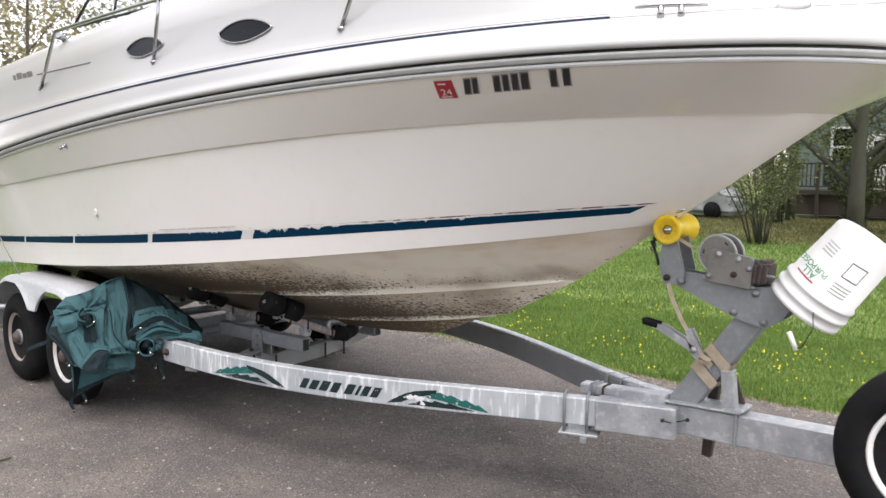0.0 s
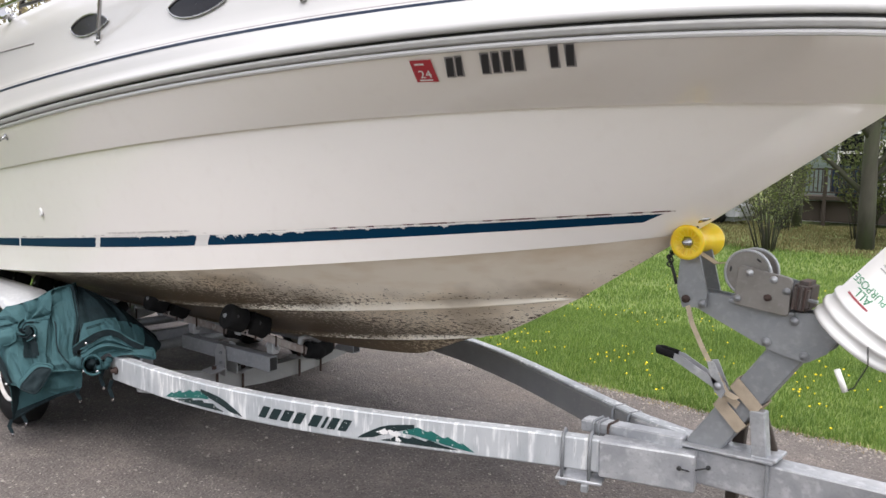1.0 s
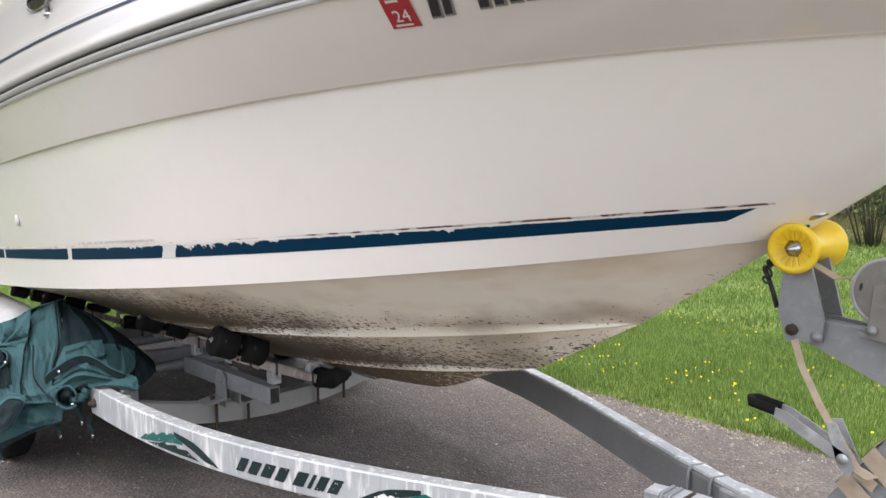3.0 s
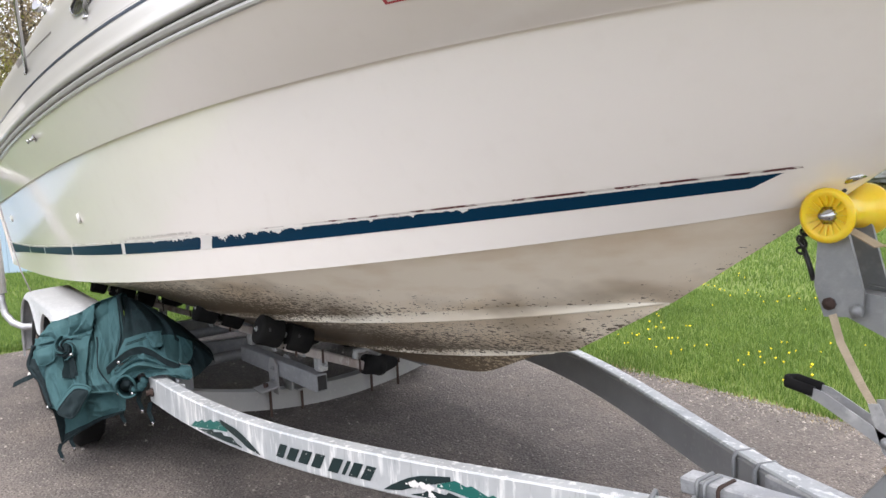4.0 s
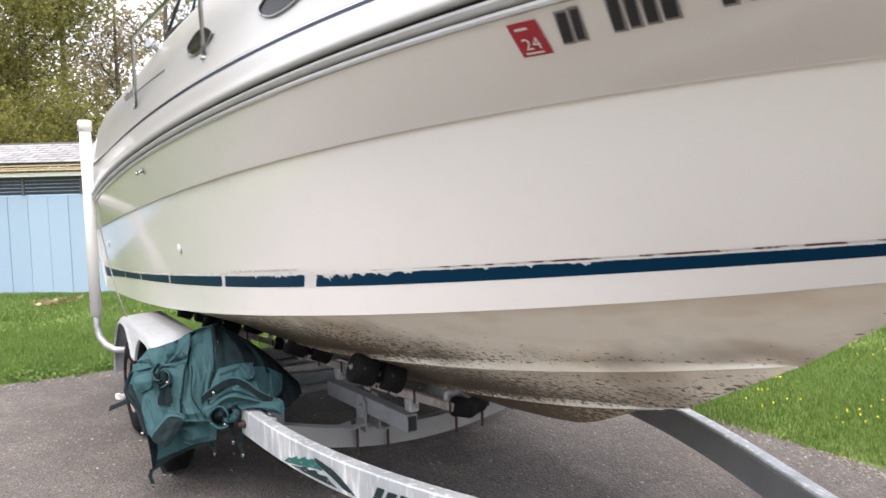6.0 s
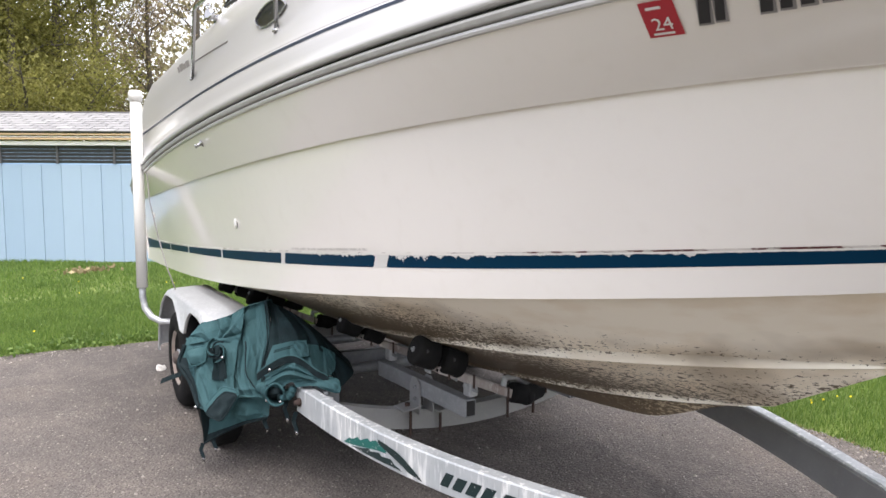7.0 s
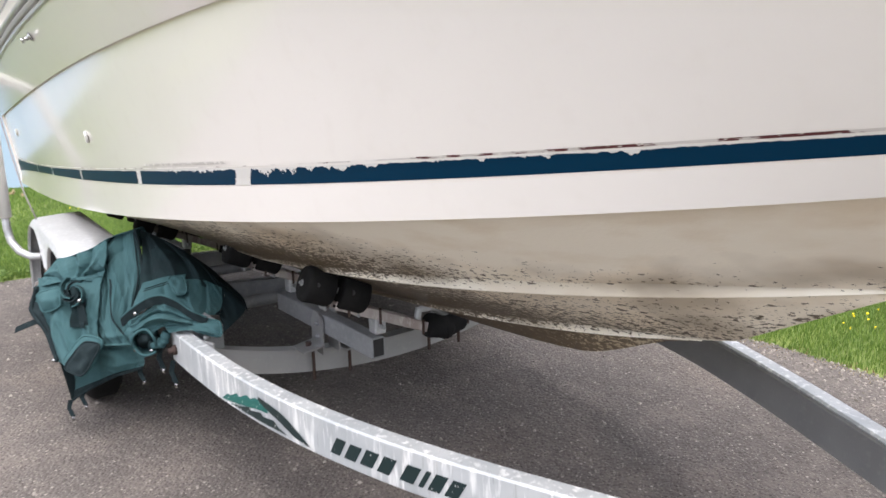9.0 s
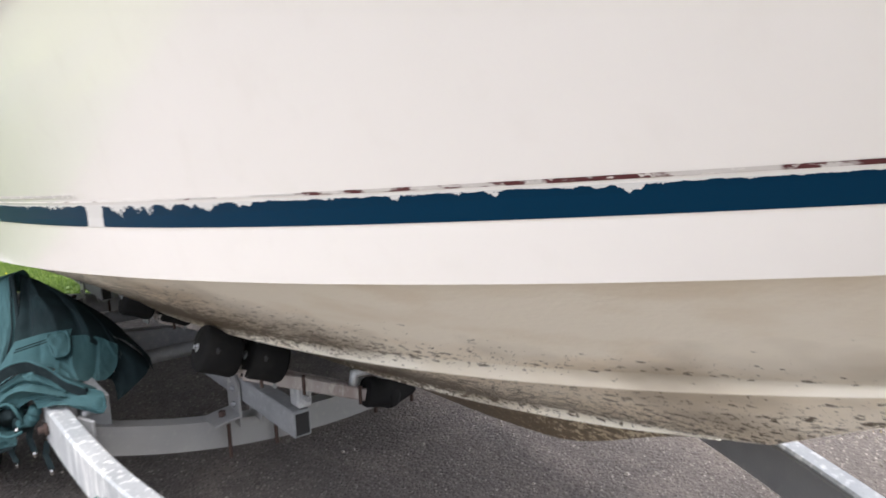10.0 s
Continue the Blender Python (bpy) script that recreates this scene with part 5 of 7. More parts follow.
def roller_set(sign, at=0.0, drop=0.0):
    """A pivoting roller carrier: a tube fore and aft on a hanger, with a channel of rollers across each end."""
    v = lambda a, b, c: Vector((a + at, b * sign, c - drop))
    c = thing("roller_carrier", "galvanised pivoting roller carrier with black rubber rollers", "roller carrier", group="roller carriers under the hull")
    part("box_tube", bar(v(-3.28, -0.33, 0.49), v(-2.345, -0.318, 0.505), 0.062, 0.088), GALV_DARK, c)
    # black plug paints the shade inside the open tube end
    part("tube_mouth", bar(v(-2.352, -0.318, 0.505), v(-2.343, -0.318, 0.505), 0.046, 0.072, bevel=0), BLACK, c)
    for dy in (-0.04, 0.04):
        part("hanger", prism([(x + at, z - drop) for x, z in ((-2.87, 0.36), (-2.76, 0.36), (-2.76, 0.52), (-2.79, 0.55), (-2.84, 0.55), (-2.87, 0.50))], (-0.325 + dy) * sign - 0.004, (-0.325 + dy) * sign + 0.004), GALV_WEB, c)
    for y, z in ((-0.42, 0.402), (-0.215, 0.372)):
        part("hanger_foot", box((0.12, 0.10, 0.010), v(-2.80, y, z), (9 * sign, 0, 0), 0.002), GALV_WEB, c)
        part("clamp_nut", tube([v(-2.80, y, z), v(-2.80, y, z + 0.022)], 0.014, 6), RUST, c)
    part("gusset", prism([(-0.28 * sign, 0.375 - drop), (-0.19 * sign, 0.365 - drop), (-0.285 * sign, 0.46 - drop)], -2.758 + at, -2.750 + at, "x"), GALV_WEB, c)
    for z in (0.44, 0.50):
        knob("hanger_bolt", v(-2.80, -0.37, z), (0, -sign, 0), [(0.011, 0), (0.011, 0.008), (0.005, 0.010), (0.005, 0.016)], GALV_DARK, c, sides=6)
    for d in (-0.40, -0.22):
        part("clamp_bolt", tube([v(-2.80, d, 0.40), v(-2.80, d, 0.24)], 0.008, 6), RUST, c)
    for x, dz in ((-2.37, 0.0 if at else 0.022), (-3.22, -0.015 if at else 0.007)):
        y0, z0, y1, z1 = -0.50, 0.705 + dz, -0.085, 0.525 + dz
        part("channel", bar(v(x, y0, z0), v(x, y1, z1), 0.07, 0.014), CHANNEL, c, "corroded steel channel")
        for dx in (-0.034, 0.004, 0.038):
            part("channel_lip", bar(v(x + dx, y0, z0 - 0.004), v(x + dx, y1, z1 - 0.004), 0.009, 0.042), CHANNEL, c)
        for f in (0.12, 0.45, 0.93):
            q = v(x + 0.044, y0, z0).lerp(v(x + 0.044, y1, z1), f)
            part("channel_bolt", tube([q + Vector((0, 0, 0.025)), q - Vector((0, 0, 0.038))], 0.006, 6), RUST, c)
        part("pivot_bracket", box((0.06, 0.05, 0.07), v(x + 0.01, -0.31, 0.575 + dz), (0, 0, 0), 0.006), GALV, c)
        part("pivot_bolt", tube([v(x - 0.05, -0.31, 0.575 + dz), v(x + 0.065, -0.31, 0.575 + dz)], 0.009, 8), GALV_DARK, c)
        for y, z in ((-0.565, 0.755), (-0.425, 0.70)):
            q = v(x + 0.02, y, z + dz + 0.026)
            roller_wheel(q - Vector((0, 0, 0.016 if at else 0)), (0.1, sign, -0.40), 0.086 if at else 0.070, 0.12, c)
            knob("roller_pin", q + Vector((0.055, -0.02 * sign, 0.02)), (0.9, -0.4 * sign, 0.2), [(0.010, -0.03), (0.010, 0.010), (0.007, 0.012)], BLACK, c, sides=6)
            part("roller_fork", bar(v(x + 0.02, y + 0.02, z - 0.07 + dz), v(x + 0.02, y, z + 0.02 + dz), 0.05, 0.012), GALV_DARK, c)
        part("roller_arm", tube([v(x + 0.02, -0.13, 0.535 + dz), v(x + 0.02, -0.12, 0.60 + dz), v(x + 0.03, -0.06, 0.605 + dz), v(x + 0.03, 0.0, 0.565 + dz)], 0.017, 10), GALV, c, "", True)
        roller_wheel(v(x + 0.03, -0.03, 0.515 + dz), (0.1, sign, -0.25), 0.052, 0.12, c)
    return c


for at, drop in ((0.0, 0.0), (-2.64, 0.085)):
    roller_set(1, at, drop)
    roller_set(-1, at, drop)

# guide pole
pole = thing("guide_pole", "white plastic guide pole on a bent galvanised pipe", "pole")
part("sleeve", tube([(-5.21, -1.345, 0.77), (-5.215, -1.345, 2.13)], 0.039, 24), PVC, pole, "white plastic sleeve", True)
part("cap", tube([(-5.215, -1.345, 2.11), (-5.215, -1.345, 2.17), (-5.215, -1.345, 2.185)], [0.047, 0.047, 0.040], 24), PVC, pole, "", True)
part("pipe", tube([(-5.21, -1.345, 0.80), (-5.21, -1.345, 0.70), (-5.19, -1.335, 0.62), (-5.13, -1.30, 0.56), (-5.04, -1.25, 0.535), (-5.0, -1.1, 0.53), (-5.0, -0.92, 0.53)], 0.024, 14), GALV, pole, "bent galvanised pipe", True)

# ---- boat cover heaped behind the beam's end ----
cover = thing("boat_cover", "crumpled dark green canvas boat cover heaped over the trailer beam", "cover")
CN = Vector((0.78, -0.54, 0.30)).normalized()


def glide(ps, f):
    """A smooth way through the points ps, f from 0 to 1."""
    n = len(ps) - 1
    k = min(int(f * n), n - 1)
    t = f * n - k
    p1, p2 = ps[k], ps[k + 1]
    p0 = ps[k - 1] if k else p1 * 2 - p2
    p3 = ps[k + 2] if k + 2 <= n else p2 * 2 - p1
    return 0.5 * (2 * p1 + (p2 - p0) * t + (2 * p0 - 5 * p1 + 4 * p2 - p3) * t * t + (3 * p1 - p0 - 3 * p2 + p3) * t ** 3)


def ridge(x, y, seed):
    return 1 - min(1.0, 3.0 * abs(noise.noise(Vector((x, y, seed))))) ** 0.8


def crease(u, v, u0, v0, u1, v1, w, depth):
    """A fold along a line of the cloth, dying out at its ends."""
    du, dv = u1 - u0, v1 - v0
    t = ((u - u0) * du + (v - v0) * dv) / (du * du + dv * dv)
    c = min(1.0, max(0.0, t))
    d = math.hypot(u - u0 - c * du, v - v0 - c * dv)
    return depth * math.exp(-(d / w) ** 1.4) * (0.45 + 0.55 * math.sin(math.pi * min(1.0, max(0.0, 0.12 + 0.76 * t))))


AHEAD = Vector((0.105, -0.026, 0.019))


def cloth(net, seed, folds=((0.016, 2.0, 0.7, 0.2), (0.008, 5, 1.8, -0.4), (0.003, 13, 5, 0.3)), creases=(), ahead=0.0):
    """A cloth surface through a coarse net of corners, with loose folds of (amount, across, along, slant) and single creases."""
    net = [[Vector(p) + AHEAD * ahead for p in row] for row in net]
    def at(u, v):
        p = glide([glide(row, u) for row in net], v)
        d = sum(a * (ridge(k * (u + s * v), m * v, seed + i) - 0.35) for i, (a, k, m, s) in enumerate(folds))
        return p + CN * (d + sum(crease(u, v, *c) for c in creases))
    return at


def lay(name, at, mat, label="", nu=60, nv=60, u0=0.0, u1=1.0, v0=0.0, v1=1.0, lift=0.0):
    rows = [[at(u0 + (u1 - u0) * i / nu, v0 + (v1 - v0) * j / nv) + CN * lift for j in range(nv + 1)] for i in range(nu + 1)]
    return part(name, sheet(rows), mat, cover, label, True)


def bound(at, way, r, mat, name="binding", lift=0.003, n=40):
    """A bound edge or a seam along a way of (u, v) on a cloth."""
    pts = [glide([Vector((*w, 0)) for w in way], k / n) for k in range(n + 1)]
    return part(name, tube([at(p.x, p.y) + CN * lift for p in pts], r, 6), mat, cover, "", True)


def cloth_roll(path, r, seed, name, mat, label=""):
    """A loose roll of cloth along a path."""
    pts = [Vector(p) for p in path]
    fine = [glide(pts, i / 16) for i in range(17)]
    return part(name, tube(fine, [r * (0.7 + 0.7 * abs(noise.noise(Vector((i * 0.6, seed, 0))))) for i in range(17)], 14), mat, cover, label, True)


# front panel, from the peak down to the skirt
front = cloth([[(-3.65, -1.14, 0.79), (-3.58, -1.05, 0.85), (-3.54, -0.99, 0.88), (-3.52, -0.93, 0.89)],
               [(-3.555, -1.125, 0.75), (-3.48, -1.09, 0.755), (-3.44, -1.02, 0.78), (-3.44, -0.945, 0.79)],
               [(-3.455, -1.137, 0.655), (-3.38, -1.11, 0.67), (-3.335, -1.055, 0.67), (-3.36, -0.965, 0.69)],
               [(-3.385, -1.17, 0.54), (-3.31, -1.145, 0.55), (-3.27, -1.09, 0.555), (-3.275, -1.03, 0.555)],
               [(-3.325, -1.17, 0.44), (-3.245, -1.135, 0.443), (-3.20, -1.09, 0.448), (-3.18, -1.04, 0.44)]], 11, creases=(
    (0.10, 0.30, 0.05, 0.95, 0.06, 0.020), (0.30, 0.22, 0.26, 0.75, 0.035, -0.034), (0.45, 0.30, 0.55, 1.0, 0.06, 0.018), (0.62, 0.05, 0.66, 0.60, 0.05, -0.012),
    (0.75, 0.55, 0.70, 1.0, 0.05, -0.018), (0.05, 0.28, 0.62, 0.16, 0.035, -0.020), (0.02, 0.18, 0.5, 0.06, 0.03, 0.014), (0.1, 0.93, 0.95, 0.90, 0.04, 0.020), (0.85, 0.45, 0.9, 0.95, 0.05, 0.015)))
lay("canvas", front, TARP, "crumpled dark green canvas", 80, 90)
bound(front, [(0.985, 0.0), (0.985, 0.35), (0.985, 0.7), (0.985, 1.0)], 0.008, TARP_DARK, "seam")
bound(front, [(0.92, 0.02), (0.92, 0.35), (0.92, 0.7), (0.90, 0.98)], 0.0035, TARP_DARK, "seam")
bound(front, [(0.40, 0.42), (0.44, 0.62), (0.62, 0.88), (0.93, 0.97)], 0.004, TARP_DARK, "seam")
bound(front, [(0.0, 0.25), (0.0, 0.5), (0.0, 0.75), (0.0, 1.0), (0.3, 1.0), (0.7, 1.0), (1.0, 1.0)], 0.007, TARP, "binding", 0.0)
# shoulder over the fender, gathered towards the rosette
shoulder = cloth([[(-3.76, -1.23, 0.756), (-3.70, -1.175, 0.775), (-3.64, -1.125, 0.80), (-3.595, -1.04, 0.85)],
                  [(-3.74, -1.305, 0.695), (-3.655, -1.23, 0.735), (-3.58, -1.155, 0.755), (-3.505, -1.08, 0.748)],
                  [(-3.725, -1.33, 0.645), (-3.63, -1.285, 0.672), (-3.57, -1.21, 0.69), (-3.49, -1.105, 0.68)]], 14, creases=(
    (0.08, 0.15, 0.55, 0.95, 0.06, 0.026), (0.34, 0.0, 0.66, 0.9, 0.05, -0.034), (0.52, 0.0, 0.70, 0.9, 0.05, 0.028), (0.72, 0.05, 0.73, 0.9, 0.035, -0.034), (0.90, 0.2, 0.75, 0.95, 0.05, 0.026), (1.0, 0.6, 0.7, 0.98, 0.04, -0.022), (0.0, 0.55, 0.5, 1.0, 0.05, -0.022)), ahead=0.8)
lay("canvas", shoulder, TARP, "", 80, 60, lift=0.010)
over = cloth([[(-3.66, -1.25, 0.775), (-3.56, -1.14, 0.82), (-3.52, -1.05, 0.87), (-3.51, -0.93, 0.895)],
              [(-3.68, -1.25, 0.760), (-3.60, -1.13, 0.812), (-3.59, -1.02, 0.862), (-3.60, -0.88, 0.880)],
              [(-3.72, -1.22, 0.70), (-3.68, -1.08, 0.76), (-3.70, -0.96, 0.80), (-3.70, -0.82, 0.74)]], 13, [(0.008, 4, 1, 0.1)])
lay("canvas", over, TARP, "", 40, 24)
# left body between the rosette and the pocket
body = cloth([[(-3.73, -1.335, 0.645), (-3.64, -1.28, 0.66), (-3.57, -1.21, 0.665), (-3.50, -1.105, 0.667)],
              [(-3.715, -1.375, 0.55), (-3.57, -1.31, 0.575), (-3.475, -1.24, 0.575), (-3.425, -1.15, 0.56)],
              [(-3.61, -1.345, 0.47), (-3.50, -1.315, 0.49), (-3.425, -1.255, 0.50), (-3.38, -1.17, 0.49)],
              [(-3.485, -1.325, 0.36), (-3.40, -1.305, 0.365), (-3.34, -1.26, 0.365), (-3.325, -1.18, 0.415)]], 17, creases=(
    (0.66, 0.05, 0.74, 0.95, 0.06, -0.036), (0.60, 0.10, 0.18, 0.9, 0.07, 0.024), (0.56, 0.15, 0.50, 0.9, 0.05, 0.016), (0.30, 0.10, 0.14, 0.8, 0.05, -0.022), (0.40, 0.0, 0.60, 0.35, 0.05, -0.022), (0.88, 0.1, 0.9, 0.9, 0.05, 0.02)), ahead=1.0)
lay("canvas", body, TARP, "", 70, 76, v0=-0.14)
lay("side_binding", body, TARP_DARK, "dark bound edge", 8, 50, u0=0.0, u1=0.16, v0=0.22, v1=0.97, lift=0.006)
bound(body, [(0.0, 0.0), (0.0, 0.35), (0.0, 0.7), (0.0, 1.0)], 0.012, TARP_DARK, "side_binding", 0.004)
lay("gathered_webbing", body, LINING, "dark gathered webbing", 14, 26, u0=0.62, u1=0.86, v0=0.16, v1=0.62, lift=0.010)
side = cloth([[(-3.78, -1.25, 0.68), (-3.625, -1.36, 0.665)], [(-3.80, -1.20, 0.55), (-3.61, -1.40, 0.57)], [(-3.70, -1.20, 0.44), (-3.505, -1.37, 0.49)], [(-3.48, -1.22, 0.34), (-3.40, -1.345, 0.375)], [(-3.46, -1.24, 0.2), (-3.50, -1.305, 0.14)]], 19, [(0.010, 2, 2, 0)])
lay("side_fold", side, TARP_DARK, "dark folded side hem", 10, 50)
# skirt with its dark hem
skirt = cloth([[(-3.50, -1.325, 0.445), (-3.415, -1.235, 0.42), (-3.315, -1.14, 0.44), (-3.20, -1.03, 0.45)],
               [(-3.50, -1.31, 0.29), (-3.375, -1.225, 0.31), (-3.275, -1.13, 0.345), (-3.205, -1.03, 0.362)],
               [(-3.505, -1.303, 0.135), (-3.38, -1.215, 0.225), (-3.29, -1.13, 0.285), (-3.213, -1.035, 0.322)]], 21, creases=(
    (0.2, 0.2, 0.12, 1.0, 0.07, 0.024), (0.45, 0.1, 0.40, 1.0, 0.06, -0.018), (0.70, 0.2, 0.66, 1.0, 0.07, 0.020), (0.9, 0.1, 0.86, 1.0, 0.05, -0.016)))
lay("skirt", skirt, TARP, "hanging canvas skirt", 60, 40)
lay("hem", skirt, TARP_DARK, "dark bound hem", 60, 6, v0=0.86, v1=1.0, lift=0.005)
bound(skirt, [(0.0, 1.0), (0.33, 1.0), (0.67, 1.0), (1.0, 1.0)], 0.006, TARP_DARK, "hem_cord", 0.004)
bound(skirt, [(0.05, 0.3), (0.05, 0.5), (0.05, 0.8)], 0.004, TARP, "seam", 0.004)


def flap(corners, puff, seed, mat, trim, rim=0.006, n=20):
    """A flap of doubled canvas with rounded corners and a bound edge, between four corners."""
    a, b, c, d = (Vector(p) for p in corners)
    def pt(s, t, up=0.0):
        x, y = 2 * s - 1, 2 * t - 1
        k = 1 - 0.13 * (abs(x) * abs(y)) ** 3
        s, t = 0.5 + 0.5 * x * k, 0.5 + 0.5 * y * k
        p = a.lerp(b, s).lerp(d.lerp(c, s), t)
        return p + CN * (up + puff * (1 - x ** 4) * (1 - y ** 4) + 0.010 * noise.noise(Vector((s * 3, t * 3, seed))))
    ob = part("flap", sheet([[pt(i / n, j / n) for j in range(n + 1)] for i in range(n + 1)]), mat, cover, "", True)
    loop = [pt(s, t, 0.002) for s, t in [(i / 10, 0.0) for i in range(11)] + [(1.0, i / 10) for i in range(1, 11)] + [(1 - i / 10, 1.0) for i in range(1, 11)] + [(0.0, 1 - i / 10) for i in range(1, 11)]]
    part("flap_binding", tube(loop, rim, 6, cap=False), trim, cover, "", True)
    return ob


# rounded flap beside the rosette, and the pocket flap with its dark panel
flap([(-3.52, -1.388, 0.662), (-3.43, -1.293, 0.699), (-3.38, -1.313, 0.617), (-3.45, -1.373, 0.585)], 0.026, 1.0, TARP, TARP, 0.005)
flap([(-3.32, -1.35, 0.388), (-3.285, -1.25, 0.508), (-3.19, -1.18, 0.493), (-3.185, -1.28, 0.343)], 0.016, 2.0, TARP, TARP)
flap([(-3.265, -1.35, 0.381), (-3.235, -1.255, 0.493), (-3.18, -1.195, 0.481), (-3.17, -1.29, 0.351)], 0.014, 2.5, TARP_DARK, TARP_DARK, 0.004)
# rosette of gathered webbing
kc = Vector((-3.385, -1.24, 0.673))
ku, kv = Vector((0.55, 0.82, 0.05)).normalized(), Vector((-0.3, 0.1, 0.95)).normalized()
for k in range(7):
    a0, r0 = k * 0.93, 0.030 + 0.011 * (k % 3)
    path = [kc + CN * (0.012 + 0.007 * (k % 3)) + (ku * math.cos(a0 + 0.36 * j) + kv * math.sin(a0 + 0.36 * j)) * r0 * (1.25 - 0.10 * j) for j in range(8)]
    ribbon(path, 0.030 + 0.006 * (k % 2), CN + ku * 0.5 * math.cos(a0), "gathered_webbing", TARP if k in (2, 5) else TARP_DARK, cover, "", 0.005)
# dark core puts the shade between the loops into the rosette
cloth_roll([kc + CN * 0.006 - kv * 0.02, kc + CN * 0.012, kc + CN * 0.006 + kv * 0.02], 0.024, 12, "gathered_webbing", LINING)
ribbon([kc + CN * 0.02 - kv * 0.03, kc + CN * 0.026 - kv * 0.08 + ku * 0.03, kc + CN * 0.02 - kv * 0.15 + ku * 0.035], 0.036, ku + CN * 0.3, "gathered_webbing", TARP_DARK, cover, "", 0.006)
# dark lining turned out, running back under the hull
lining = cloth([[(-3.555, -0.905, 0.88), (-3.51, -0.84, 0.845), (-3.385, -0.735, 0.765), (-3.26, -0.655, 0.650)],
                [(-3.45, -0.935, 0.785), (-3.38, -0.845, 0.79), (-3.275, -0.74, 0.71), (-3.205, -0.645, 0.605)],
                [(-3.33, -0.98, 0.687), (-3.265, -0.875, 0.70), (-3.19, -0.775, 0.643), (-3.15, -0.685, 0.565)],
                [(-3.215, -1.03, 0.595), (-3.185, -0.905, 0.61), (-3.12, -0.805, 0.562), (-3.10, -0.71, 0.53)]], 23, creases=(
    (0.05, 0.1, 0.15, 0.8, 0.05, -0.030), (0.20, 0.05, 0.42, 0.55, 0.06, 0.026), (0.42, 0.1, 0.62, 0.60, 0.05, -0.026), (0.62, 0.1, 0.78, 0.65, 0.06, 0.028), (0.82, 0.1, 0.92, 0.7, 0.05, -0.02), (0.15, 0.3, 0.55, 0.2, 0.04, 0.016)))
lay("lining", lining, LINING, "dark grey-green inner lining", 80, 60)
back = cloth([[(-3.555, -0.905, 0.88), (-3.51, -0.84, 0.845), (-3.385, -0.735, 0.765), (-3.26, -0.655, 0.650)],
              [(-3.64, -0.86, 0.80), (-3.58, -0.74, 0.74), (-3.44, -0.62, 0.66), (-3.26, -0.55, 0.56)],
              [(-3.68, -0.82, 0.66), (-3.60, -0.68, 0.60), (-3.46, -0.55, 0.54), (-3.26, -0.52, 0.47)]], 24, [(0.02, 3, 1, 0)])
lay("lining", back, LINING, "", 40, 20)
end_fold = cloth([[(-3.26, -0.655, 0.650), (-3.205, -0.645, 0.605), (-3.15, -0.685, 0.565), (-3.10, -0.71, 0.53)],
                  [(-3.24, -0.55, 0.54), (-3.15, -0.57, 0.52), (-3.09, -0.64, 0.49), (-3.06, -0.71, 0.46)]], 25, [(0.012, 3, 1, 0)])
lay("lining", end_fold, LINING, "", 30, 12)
# turned teal folds on the lining: a stitched panel, a slope and the folds under the bound arc
panel = cloth([[(-3.275, -0.98, 0.692), (-3.25, -0.88, 0.71), (-3.26, -0.795, 0.705)],
               [(-3.185, -1.04, 0.64), (-3.155, -0.93, 0.66), (-3.145, -0.845, 0.648)],
               [(-3.09, -1.09, 0.59), (-3.09, -0.96, 0.644), (-3.08, -0.88, 0.618)]], 29, [(0.008, 2.5, 1, 0.2)], ((0.1, 0.2, 0.3, 1.0, 0.07, 0.016), (0.45, 0.2, 0.6, 0.9, 0.06, -0.016)))
lay("fold", panel, TARP, "turned teal fold", 50, 40, lift=0.008)
for v in (0.10, 0.16):
    bound(panel, [(0.12, v + 0.12), (0.5, v + 0.06), (0.9, v)], 0.0018, TARP_DARK, "seam", 0.010, 20)
flap([(-3.225, -0.890, 0.712), (-3.225, -0.815, 0.712), (-3.110, -0.835, 0.655), (-3.100, -0.890, 0.655)], 0.012, 4.0, TARP, TARP, 0.004)
slope = cloth([[(-3.235, -0.82, 0.688), (-3.225, -0.735, 0.675), (-3.21, -0.65, 0.625)],
               [(-3.115, -0.88, 0.634), (-3.10, -0.79, 0.61), (-3.12, -0.69, 0.566)],
               [(-3.05, -0.90, 0.61), (-3.03, -0.82, 0.575), (-3.07, -0.74, 0.545)]], 31, creases=((0.2, 0.1, 0.4, 0.9, 0.07, 0.02), (0.6, 0.1, 0.65, 0.9, 0.06, -0.02)))
lay("fold", slope, TARP, "", 40, 40, lift=0.006)
under = cloth([[(-3.06, -1.085, 0.59), (-2.97, -1.0, 0.668), (-2.91, -0.935, 0.656), (-2.86, -0.86, 0.60)],
               [(-3.04, -1.095, 0.555), (-2.95, -1.017, 0.625), (-2.88, -0.94, 0.614), (-2.82, -0.845, 0.57)],
               [(-2.99, -1.06, 0.52), (-2.94, -0.99, 0.578), (-2.87, -0.91, 0.583), (-2.79, -0.82, 0.56)]], 33, creases=(
    (0.15, 0.35, 0.8, 0.4, 0.07, -0.030), (0.1, 0.6, 0.7, 0.65, 0.07, 0.026), (0.3, 0.85, 0.9, 0.75, 0.06, -0.022), (0.5, 0.0, 0.45, 1.0, 0.08, 0.016)))
lay("fold", under, TARP, "", 60, 40, lift=0.004)
behind = cloth([[(-3.09, -1.09, 0.59), (-3.05, -0.95, 0.64), (-2.98, -0.85, 0.60), (-2.93, -0.78, 0.56)], [(-3.06, -1.085, 0.59), (-2.97, -1.0, 0.668), (-2.91, -0.935, 0.656), (-2.86, -0.86, 0.60)]], 34, [(0.006, 3, 1, 0)])
